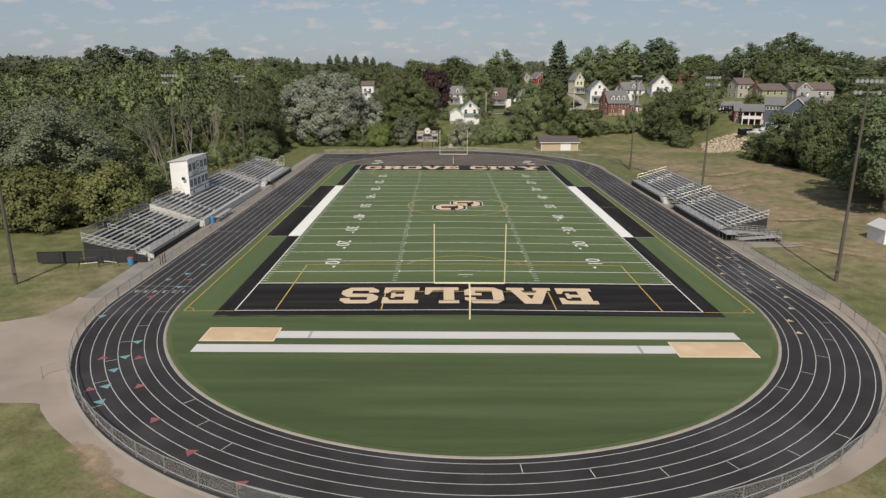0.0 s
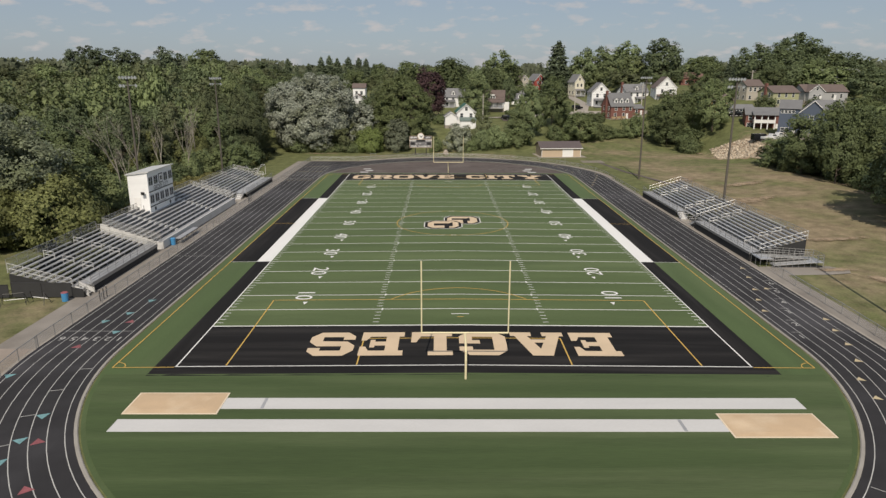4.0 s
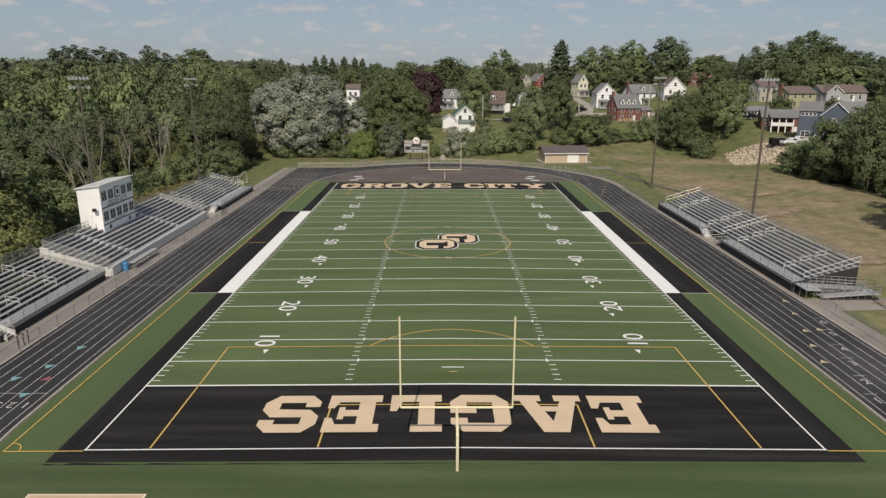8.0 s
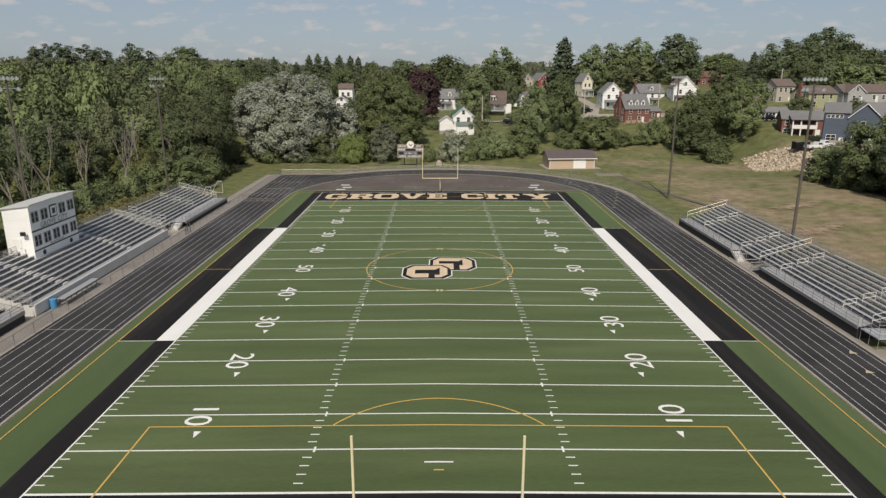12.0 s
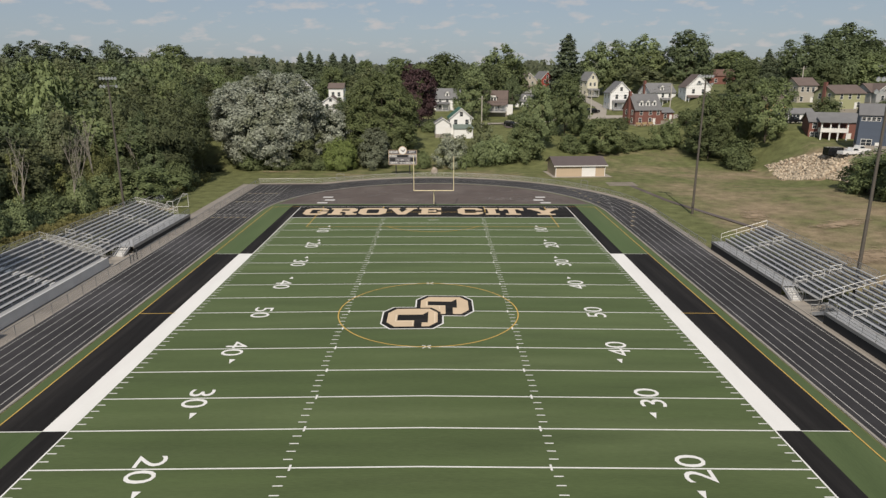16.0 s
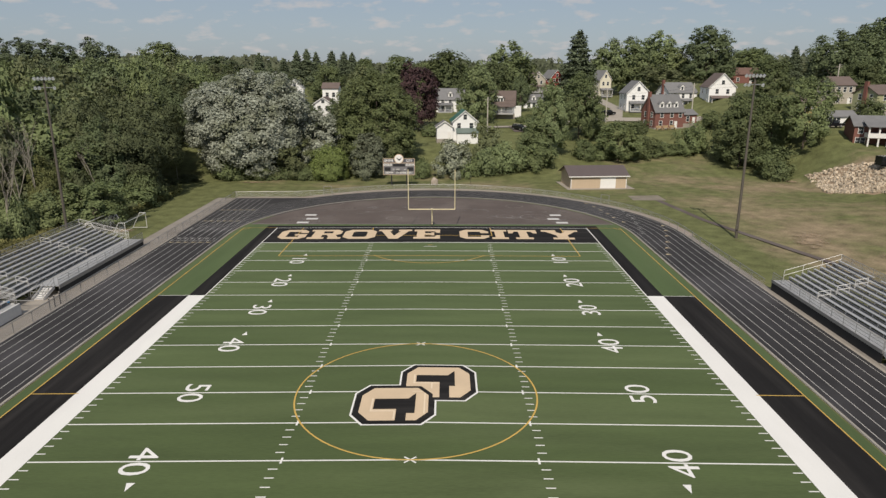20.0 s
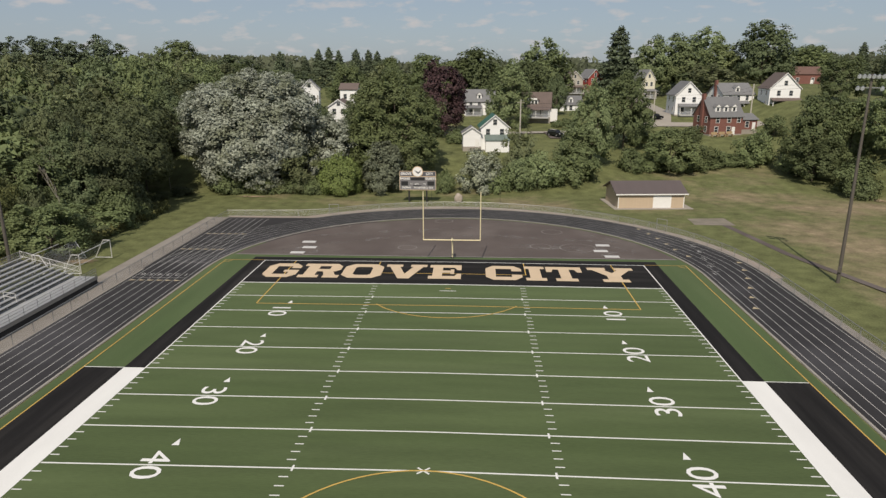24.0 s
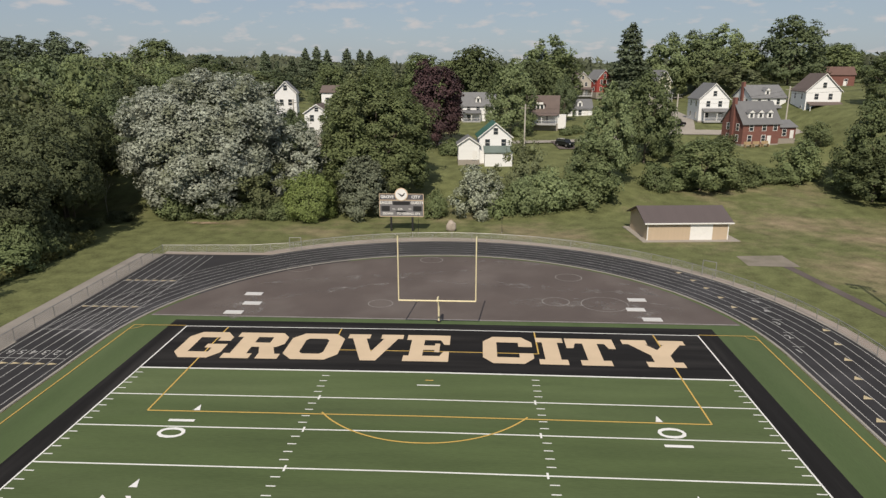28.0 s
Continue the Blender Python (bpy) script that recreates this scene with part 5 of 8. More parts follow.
vv = [bm.verts.new(p) for p in ((-3.35, -0.2, PBZ1 - 0.47), (0.3, -0.2, PBZ1 - 0.02), (0.3, Lp + 0.2, PBZ1 - 0.02), (-3.35, Lp + 0.2, PBZ1 - 0.47), (-3.35, -0.2, PBZ1 - 0.33), (0.3, -0.2, PBZ1 + 0.12), (0.3, Lp + 0.2, PBZ1 + 0.12), (-3.35, Lp + 0.2, PBZ1 - 0.33))]
for f in ((0, 3, 2, 1), (4, 5, 6, 7), (0, 1, 5, 4), (1, 2, 6, 5), (2, 3, 7, 6), (3, 0, 4, 7)):
    bm.faces.new([vv[i] for i in f])
part("roof", bm, RAIL_WHITE, press, "pale metal shed roof")
for z in (6.02, 3.72):
    part("black_stripe", box(B(), 0.0, 0.0, z, 0.03, Lp, z + 0.16), BLACK_PAINT, press)


def window_unit(parent, x, y, z, w, h, normal="x", sign=1, material=TRIM, bars=1, name="window"):
    """A framed pane with a cross bar, set on a wall; a part with sub-parts."""
    t = 0.05
    def bx(a0, c0, a1, c1, d0, d1):
        if normal == "x":
            return box(B(), min(x + sign * d0, x + sign * d1), y + a0, z + c0, max(x + sign * d0, x + sign * d1), y + a1, z + c1)
        return box(B(), x + a0, min(y + sign * d0, y + sign * d1), z + c0, x + a1, max(y + sign * d0, y + sign * d1), z + c1)
    bm = B()
    me_list = [(-w / 2 - 0.09, -0.09, w / 2 + 0.09, 0.0), (-w / 2 - 0.09, h, w / 2 + 0.09, h + 0.10), (-w / 2 - 0.09, 0.0, -w / 2, h), (w / 2, 0.0, w / 2 + 0.09, h), (-w / 2, h * 0.49, w / 2, h * 0.53)]
    for a0, c0, a1, c1 in me_list:
        tmp = bx(a0, c0, a1, c1, 0.0, t)
        tmp_me = bpy.data.meshes.new("tmp")
        tmp.to_mesh(tmp_me)
        tmp.free()
        bm.from_mesh(tmp_me)
        bpy.data.meshes.remove(tmp_me)
    win = part(name, bm, material, parent)
    part("pane", bx(-w / 2, 0.0, w / 2, h, 0.004, 0.02), PANE, win)
    return win


for z in (4.35, 7.15):
    for k in range(5):
        c = Lp * (0.10 + 0.2 * k)
        if z > 7 and k == 2:
            pb = part("emblem_panel", box(B(), 0, c - 0.75, z - 0.15, 0.05, c + 0.75, z + 1.35), BLACK_PAINT, press)
            part("emblem_field", box(B(), 0.05, c - 0.6, z, 0.07, c + 0.6, z + 1.2), TRIM, pb)
            part("emblem_shape", box(B(), 0.07, c - 0.28, z + 0.28, 0.09, c + 0.3, z + 0.92), BLACK_PAINT, pb)
            continue
        for e in (-0.36, 0.36):
            window_unit(press, 0.0, c + e, z, 0.5, 1.15, material=GREY_SIDING)
for word, off in (("GROVE", -1.35), ("CITY", 1.75)):
    flat_text(word, Matrix.Translation((0.035, Lp / 2 + off, 6.52)) @ Euler((radians(90), 0, radians(90))).to_matrix().to_4x4(), BLACK_PAINT, press, "sign_lettering", size=0.95, spacing=1.05)
for e in (-2.9, 2.9):
    bm = B()
    bar(bm, (0.0, Lp / 2 + e, 3.3), (0.04, Lp / 2 + e, 3.3), 0.3, 16)
    part("round_emblem", bm, BLACK_PAINT, press)
for k in range(5):
    part("lettering_bar", box(B(), 0.0, Lp / 2 - 1.5 + 0.62 * k, 3.95, 0.03, Lp / 2 - 1.05 + 0.62 * k, 4.15), GREY_SIDING, press)
pd = part("door", box(B(), -2.35, -0.06, 3.25, -1.35, 0.0, 5.3), TRIM, press)
part("door_handle", bar(B(), (-1.5, -0.12, 4.2), (-1.5, -0.06, 4.2), 0.05, 6), GALV, pd)
bm = B()
bar(bm, (-0.75, -0.35, 6.0), (-0.75, 0.0, 6.1), 0.04, 6)
box(bm, -1.0, -0.6, 5.8, -0.5, -0.35, 6.25)
part("loudspeaker", bm, BLACK_PAINT, press)
bm = B()
box(bm, -2.7, -1.6, 3.1, -1.0, 0.0, 3.2)
for x in (-2.65, -1.05):
    for y in (-1.55, -0.05):
        bar(bm, (x, y, 0.0), (x, y, 4.1), 0.04, 5)
for lv in (0.45, 0.9):
    bar(bm, (-2.65, -1.55, 3.2 + lv), (-1.05, -1.55, 3.2 + lv), 0.03, 5)
    bar(bm, (-2.65, -1.55, 3.2 + lv), (-2.65, -0.05, 3.2 + lv), 0.03, 5)
part("door_landing", bm, GALV, press)

# ---- fences ----
def chain_fence(points, height, label, gap=3.0, rail=True, dark=False, name="chain_link_fence"):
    top = tagged(new(name), label, "fence", group="fences round the track")
    pts = [Vector((x, y, ground(x, y))) for x, y in points]
    bm_r, bm_m = B(), B()
    posts = 0
    shared_post = None
    for a, b in zip(pts, pts[1:]):
        bar(bm_r, a + Vector((0, 0, height)), b + Vector((0, 0, height)), 0.036, 5)
        bm_m.faces.new([bm_m.verts.new(p) for p in (a + Vector((0, 0, 0.04)), b + Vector((0, 0, 0.04)), b + Vector((0, 0, height - 0.02)), a + Vector((0, 0, height - 0.02)))])
        n = max(1, round((b - a).length / gap))
        for k in range(n):
            p = a.lerp(b, k / n)
            if shared_post is None:
                ob = part("fence_post", bar(B(), (0, 0, -0.05), (0, 0, height + 0.06), 0.036, 6), GALV if not dark else BLACK_PAINT, top)
                shared_post = ob.data
            else:
                ob = part("fence_post", None, None, top, shared=shared_post)
            ob.location = p
    part("top_rail", bm_r, GALV if not dark else BLACK_PAINT, top)
    part("wire_mesh", bm_m, WIRE if not dark else SCREEN, top)
    return top


RF = 38.45
def near_fence(a):
    return RF - 0.3 * math.sin(a) ** 2 + 0.95 * S(math.cos(a), 0.2, 0.95)


chain_fence([(near_fence(a) * math.cos(a), CY0 + near_fence(a) * math.sin(a)) for a in np.linspace(math.pi, 2 * math.pi, 41)], 1.15, "waist-high chain-link fence round the near bend")
chain_fence([(-RF, -51), (-RF - 0.1, 0), (-RF - 0.5, 80.6)], 1.15, "waist-high chain-link fence along the home straight")
chain_fence([(-RF - 0.5, 80.6), (-27, 81.2), (-22, 82.6)] + [(RF * math.cos(a), CY1 + 0.6 + RF * math.sin(a)) for a in np.linspace(math.pi * 0.69, 0, 30)] + [(RF, 48)], 1.15, "waist-high chain-link fence round the far bend")
chain_fence([(RF, 48), (RF + 0.1, 25.6)], 1.15, "waist-high chain-link fence beside the visitor straight")
chain_fence([(RF + 0.95, CY0), (RF + 1.25, -42), (RF + 1.35, -26.6)], 1.15, "waist-high chain-link fence beyond the visitor stand")
chain_fence([(-49.6, -37.2), (-55.2, -37.7)], 1.5, "dark-screened fence at the end of the stand", gap=2.5, dark=True, name="screened_fence")
chain_fence([(-49.3, -37.1), (-42.7, -37.1)], 1.7, "dark screen below the end of the stand", gap=3, dark=True, name="screened_fence")
chain_fence([(-50.4, -30), (-50.6, -21.5)], 2.2, "dark-screened fence behind the stand", gap=3, dark=True, name="screened_fence")
for x, y, w in ((-21.2, 82.6, 1.6), (31.6, 73.6, 1.6)):
    gate = holder("fence_gate", x, y, 0, 0 if x < 0 else -40, label="galvanised gate frame in the track fence", category="gate")
    bm = B()
    for e in (-w / 2, w / 2):
        bar(bm, (e, 0, 0), (e, 0, 1.9), 0.05, 6)
    bar(bm, (-w / 2, 0, 1.9), (w / 2, 0, 1.9), 0.04, 6)
    bar(bm, (-w / 2, 0, 0.9), (w / 2, 0, 0.9), 0.03, 6)
    part("gate_tube", bm, GALV, gate)

# ---- light poles ----
def light_pole(x, y, h, bank=2.7, lamps=6, lower=True, facing=0):
    p = holder("light_pole", x, y, ground(x, y), facing, label="tall brown steel floodlight pole beside the field", category="light pole", group="floodlight poles")
    part("pole", bar(B(), (0, 0, -0.3), (0, 0, h), 0.215, 10, 0.125), POLE_STEEL, p)
    for lv, n in ((h - 0.2, lamps), (h - 1.45, 3 if lower else 0)):
        if not n:
            continue
        part("cross_arm", box(B(), -bank / 2, -0.06, lv - 0.06, bank / 2, 0.06, lv + 0.06), LAMP_GREY, p)
        for k in range(n):
            xx = -bank / 2 + bank * (k + 0.5) / n if n > 3 else (-0.42, -0.25, 0.42)[k] * bank
            lamp = part("floodlight", bar(B(), (xx, -0.05, lv + 0.1), (xx, -0.42, lv - 0.12), 0.11, 8, 0.22), LAMP_GREY, p)
            part("lens", bar(B(), (xx, -0.42, lv - 0.12), (xx, -0.45, lv - 0.135), 0.20, 8), LAMP_GLASS, lamp)
    part("junction_box", box(B(), -0.2, -0.38, 1.3, 0.2, -0.2, 1.95), POLE_STEEL, p)


for x, y, h, facing in ((44.6, -43.9, 23.6, -32), (46.75, 4.8, 23.6, -34), (45.45, 49.2, 23.6, -34), (-51.7, 1.5, 23.6, 32), (-52.9, 46.8, 23.2, 32), (-52.8, -46.0, 23.8, 32)):
    light_pole(x, y, h, facing=facing)

# ---- goal posts ----
def goal_post(y, s):
    g = holder("goal_post", 0, y, 0, label="pale yellow gooseneck football goal post in the end zone", category="goal post", group="goal posts")
    bm = B()
    path = [(0, s * 2.55, 0), (0, s * 2.55, 1.7), (0, s * 2.4, 2.35), (0, s * 1.9, 2.8), (0, s * 1.1, 3.0), (0, 0, 3.05)]
    for a, b in zip(path, path[1:]):
        bar(bm, a, b, 0.095, 10)
    part("gooseneck", bm, POST_YELLOW, g)
    part("crossbar", bar(B(), (-3.62, 0, 3.1), (3.62, 0, 3.1), 0.075, 10), POST_YELLOW, g)
    for x in (-3.62, 3.62):
        part("upright", bar(B(), (x, 0, 3.1), (x, 0, 9.35), 0.06, 8), POST_YELLOW, g)
    part("base_pad", bar(B(), (0, s * 2.55, 0.0), (0, s * 2.55, 0.12), 0.24, 10), BLACK_PAINT, g)


goal_post(-54.75, -1)
goal_post(54.75, 1)
# ---- scoreboard and small things round the field ----
sb = holder("scoreboard", -7.9, 95.0, 0, label="dark scoreboard on two black posts with a round emblem", category="scoreboard")
part("panel", box(B(), -3.35, -0.15, 2.35, 3.35, 0.2, 4.85), GREY_PANEL, sb)
part("header", box(B(), -3.35, -0.15, 4.9, 3.35, 0.2, 5.8), DARK_PANEL, sb)
bm = B()
for x0, x1, z0, z1 in ((-3.4, 3.4, 4.8, 4.92), (-3.4, 3.4, 5.78, 5.86), (-3.4, 3.4, 2.28, 2.36), (-3.42, -3.34, 2.28, 5.86), (3.34, 3.42, 2.28, 5.86)):
    box(bm, x0, -0.2, z0, x1, -0.151, z1)
part("panel_trim", bm, TURF_TAN, sb)
for x in (-1.65, 1.65):
    part("post", box(B(), x - 0.14, -0.05, -0.2, x + 0.14, 0.22, 5.0), BLACK_PAINT, sb)
em = part("round_emblem", bar(B(), (0, -0.16, 5.75), (0, -0.26, 5.75), 1.02, 28), TURF_TAN, sb)
part("emblem_disc", bar(B(), (0, -0.26, 5.75), (0, -0.29, 5.75), 0.88, 28), TRIM, em)
bm = B()
for pts in (((-0.62, 6.05), (-0.05, 5.45), (0.12, 5.7), (-0.2, 5.85)), ((0.62, 6.1), (-0.02, 5.5), (0.1, 5.35), (0.45, 5.65))):
    bm.faces.new([bm.verts.new((x, -0.30, z)) for x, z in pts])
part("emblem_shape", bm, BLACK_PAINT, em)
UP_TEXT = Euler((radians(90), 0, 0)).to_matrix().to_4x4()
for text, x, z, size in (("GROVE", -2.2, 5.35, 0.62), ("CITY", 2.2, 5.35, 0.62), ("EAGLES", -2.4, 4.45, 0.56), ("GUESTS", 2.4, 4.45, 0.56), ("QTR", -0.2, 3.45, 0.36), ("TO", -1.2, 3.45, 0.3), ("TO", 1.3, 3.45, 0.3),
                         ("DOWN", -2.1, 2.75, 0.48), ("TO GO", 0.05, 2.75, 0.48), ("BALL ON", 1.85, 2.75, 0.48)):
    flat_text(text, Matrix.Translation((x, -0.16, z)) @ UP_TEXT, TRIM, sb, "sign_lettering", size=size, bold=0.03)
for x0, x1, z0, z1 in ((-1.3, 1.3, 4.1, 4.65), (-3.1, -1.8, 3.15, 3.95), (1.8, 3.1, 3.15, 3.95), (-0.9, 0.7, 3.0, 3.2)):
    part("digit_window", box(B(), x0, -0.17, z0, x1, -0.15, z1), BLACK_PAINT, sb)


def rock(name, x, y, sx, sy, sz, seed, material, label, z=None):
    bm = bmesh.new()
    bmesh.ops.create_icosphere(bm, subdivisions=3, radius=1)
    for v in bm.verts:
        d = 1 + 0.22 * noise.noise(v.co * 1.6 + Vector((seed, 0, 0)))
        v.co = (v.co.x * sx * d, v.co.y * sy * d, v.co.z * sz * d)
    ob = part(name, bm, material)
    ob.location = (x, y, (ground(x, y) if z is None else z) + sz * 0.7)
    return tagged(ob, label, "rock")


rock("boulder", -0.3, 95.3, 0.75, 0.5, 0.95, 4, STONE, "upright pale boulder standing on the lawn")
# thin cable posts behind the far bend
for x, y in ((-5.2, 93.4), (7.5, 94.5)):
    p = holder("line_post", x, y, 0, label="thin dark post holding a low wire", category="post", group="line posts")
    part("pole", bar(B(), (0, 0, 0), (0, 0, 3.2), 0.03, 6), BLACK_PAINT, p)
    part("base", box(B(), -0.12, -0.12, 0, 0.12, 0.12, 0.05), CONCRETE, p)

# storage shed
shed = holder("storage_shed", 28.5, 90.9, 0, 4.5, label="tan metal storage shed with a brown roof and white roller door", category="shed")
part("wall_shell", box(B(), 0, 0, 0, 11.9, 8.2, 2.75), TAN_SIDING, shed)
bm = B()
prof = ((-0.45, 2.62), (4.1, 4.35), (8.65, 2.62), (8.65, 2.48), (4.1, 4.2), (-0.45, 2.48))
ra, rb = [bm.verts.new((-0.6, a, b)) for a, b in prof], [bm.verts.new((12.5, a, b)) for a, b in prof]
bm.faces.new(ra)
bm.faces.new(rb[::-1])
for i in range(6):
    bm.faces.new((ra[i], rb[i], rb[(i + 1) % 6], ra[(i + 1) % 6]))
bmesh.ops.recalc_face_normals(bm, faces=bm.faces)
part("roof", bm, ROOF_SHED, shed)
for x in (0.02, 11.86):
    bm = B()
    vs = [bm.verts.new((x + (-0.01 if x < 1 else 0.01), a, b)) for a, b in ((0, 2.75), (8.2, 2.75), (4.1, 4.2))]
    bm.faces.new(vs)
    part("gable", bm, TAN_SIDING, shed)
part("roller_door", box(B(), 6.3, -0.06, 0.0, 9.6, 0.0, 2.4), TRIM, shed, "white roller door")
for x in (-0.04, 5.9 + 5.92):
    part("corner_trim", box(B(), x, -0.05, 0, x + 0.14, -0.002, 2.6), TRIM, shed)
part("fascia", box(B(), -0.6, -0.5, 2.46, 12.5, -0.45, 2.66), TRIM, shed)
part("footing", box(B(), -0.9, -1.1, -0.1, 13.4, 9.0, 0.03), CONCRETE, shed)

hut = holder("white_hut", 62.0, -26.0, ground(62.0, -26.0), 0, label="small plain white gabled hut on the dry grass", category="hut")
bm = box(B(), 0, 0, -0.2, 3.2, 4.0, 2.0)
part("wall_shell", bm, WHITE_SIDING, hut)
bm = B()
for yy in (0.0, 4.0):
    bm.faces.new([bm.verts.new(p) for p in ((0, yy, 2.0), (3.2, yy, 2.0), (1.6, yy, 2.9))])
part("gable", bm, WHITE_SIDING, hut)
for sgn in (-1, 1):
    bm = B()
    lo = [bm.verts.new(p) for p in ((1.6, -0.2, 2.92), (1.6, 4.2, 2.92), (1.6 + sgn * 1.85, 4.2, 1.88), (1.6 + sgn * 1.85, -0.2, 1.88))]
    hi = [bm.verts.new((p.co.x, p.co.y, p.co.z + 0.1)) for p in lo]
    bm.faces.new(lo)
    bm.faces.new(hi[::-1])
    for i in range(4):
        bm.faces.new((lo[i], hi[i], hi[(i + 1) % 4], lo[(i + 1) % 4]))
    bmesh.ops.recalc_face_normals(bm, faces=bm.faces)
    part("roof", bm, RAIL_WHITE, hut)
part("door", box(B(), 1.1, -0.05, 0.0, 2.0, 0.0, 1.9), TRIM, hut)


def soccer_goal(x, y, turn):
    g = holder("soccer_goal", x, y, 0, turn, label="white metal soccer goal frame with a torn net", category="soccer goal", group="stored soccer goals")
    bm = B()
    for e in (-3.6, 3.6):
        for a, b in (((e, 0, 0), (e, 0, 2.4)), ((e, 0, 2.4), (e, 0.9, 2.4)), ((e, 0.9, 2.4), (e, 2.2, 0.05)), ((e, 0, 0.05), (e, 2.2, 0.05))):
            bar(bm, a, b, 0.055, 7)
    bar(bm, (-3.6, 0, 2.4), (3.6, 0, 2.4), 0.055, 7)
    bar(bm, (-3.6, 2.2, 0.05), (3.6, 2.2, 0.05), 0.04, 7)
    part("goal_frame", bm, RAIL_WHITE, g)
    bm = B()
    for quad in (((-3.6, 0.9, 2.38), (3.6, 0.9, 2.38), (3.6, 2.2, 0.06), (-3.6, 2.2, 0.06)),):
        bm.faces.new([bm.verts.new(p) for p in quad])
    part("net", bm, WIRE, g)


soccer_goal(-45.05, 51.55, 91)
soccer_goal(-50.6, 51.2, -90)

for x, y in ((-42.9, -38.2), (-40.7, -13.9), (-43.2, 18.0)):
    c = holder("trash_can", x, y, 0, label="round blue plastic trash can beside the stand", category="trash can", group="trash cans")
    part("barrel", bar(B(), (0, 0, 0), (0, 0, 0.95), 0.32, 14, 0.36), BLUE_PLASTIC, c)
    part("lid", bar(B(), (0, 0, 0.95), (0, 0, 1.02), 0.38, 14, 0.30), RED_PAINT if y < -30 else BLUE_PLASTIC, c)
# short dark posts standing by the gates in the home fence
for x, y in ((-38.95, 18.4), (-38.95, 19.3), (-38.95, 20.3), (-39.1, -38.2), (-39.1, -37.4), (-39.1, -36.7)):
    p = holder("gate_post", x, y, 0, label="short dark metal post beside the track fence", category="post", group="gate posts")
    part("pole", bar(B(), (0, 0, -0.05), (0, 0, 1.25), 0.05, 8), BLACK_PAINT, p)
    part("cap", bar(B(), (0, 0, 1.25), (0, 0, 1.31), 0.06, 8, 0.02), GALV, p)
tagged(part("white_table", box(B(), -42.6, -14.6, 0.0, -41.7, -13.7, 0.7), TRIM), "low white equipment box below the stand", "box")
b = holder("bench", -40.2, -9.8, 0, label="long aluminium table on the walk before the stand", category="bench")
part("top", box(B(), -0.42, -3.6, 0.78, 0.42, 3.6, 0.84), ALU, b)
for e in (-3.2, -1.1, 1.1, 3.2):
    part("leg", box(B(), -0.36, e - 0.04, 0, -0.28, e + 0.04, 0.78), GALV, b)
    part("leg", box(B(), 0.28, e - 0.04, 0, 0.36, e + 0.04, 0.78), GALV, b)
# folding frames on the grass beside the stand
for x, y, t in ((-47.6, -39.5, 20), (-45.4, -38.9, -15)):
    hb = holder("folding_rack", x, y, 0, t, label="black folding equipment rack on the grass", category="rack", group="folding racks")
    bm = B()
    for e in (-1.2, 1.2):
        bar(bm, (e, -0.5, 0), (e * 0.8, 0, 1.3), 0.03, 5)
        bar(bm, (e, 0.5, 0), (e * 0.8, 0, 1.3), 0.03, 5)
    bar(bm, (-1.0, 0, 1.28), (1.0, 0, 1.28), 0.03, 5)
    part("legs", bm, BLACK_PAINT, hb)
    part("top_bar", bar(B(), (-1.0, 0.35, 0.5), (1.0, 0.35, 0.5), 0.04, 6), TRIM, hb)
# folded barrier by the near-bend fence
br = holder("folding_barrier", -34.6, -69.7, 0, 38, label="galvanised folding barrier beside the fence", category="barrier")
bm = B()
for e in (-0.9, 0.9):
    bar(bm, (e, 0, 0.03), (e, 0, 0.95), 0.025, 5)
    bar(bm, (e, -0.35, 0.03), (e, 0.35, 0.03), 0.025, 5)
part("legs", bm, GALV, br)
part("top_bar", bar(B(), (-0.9, 0, 0.95), (0.9, 0, 0.95), 0.025, 5), GALV, br)


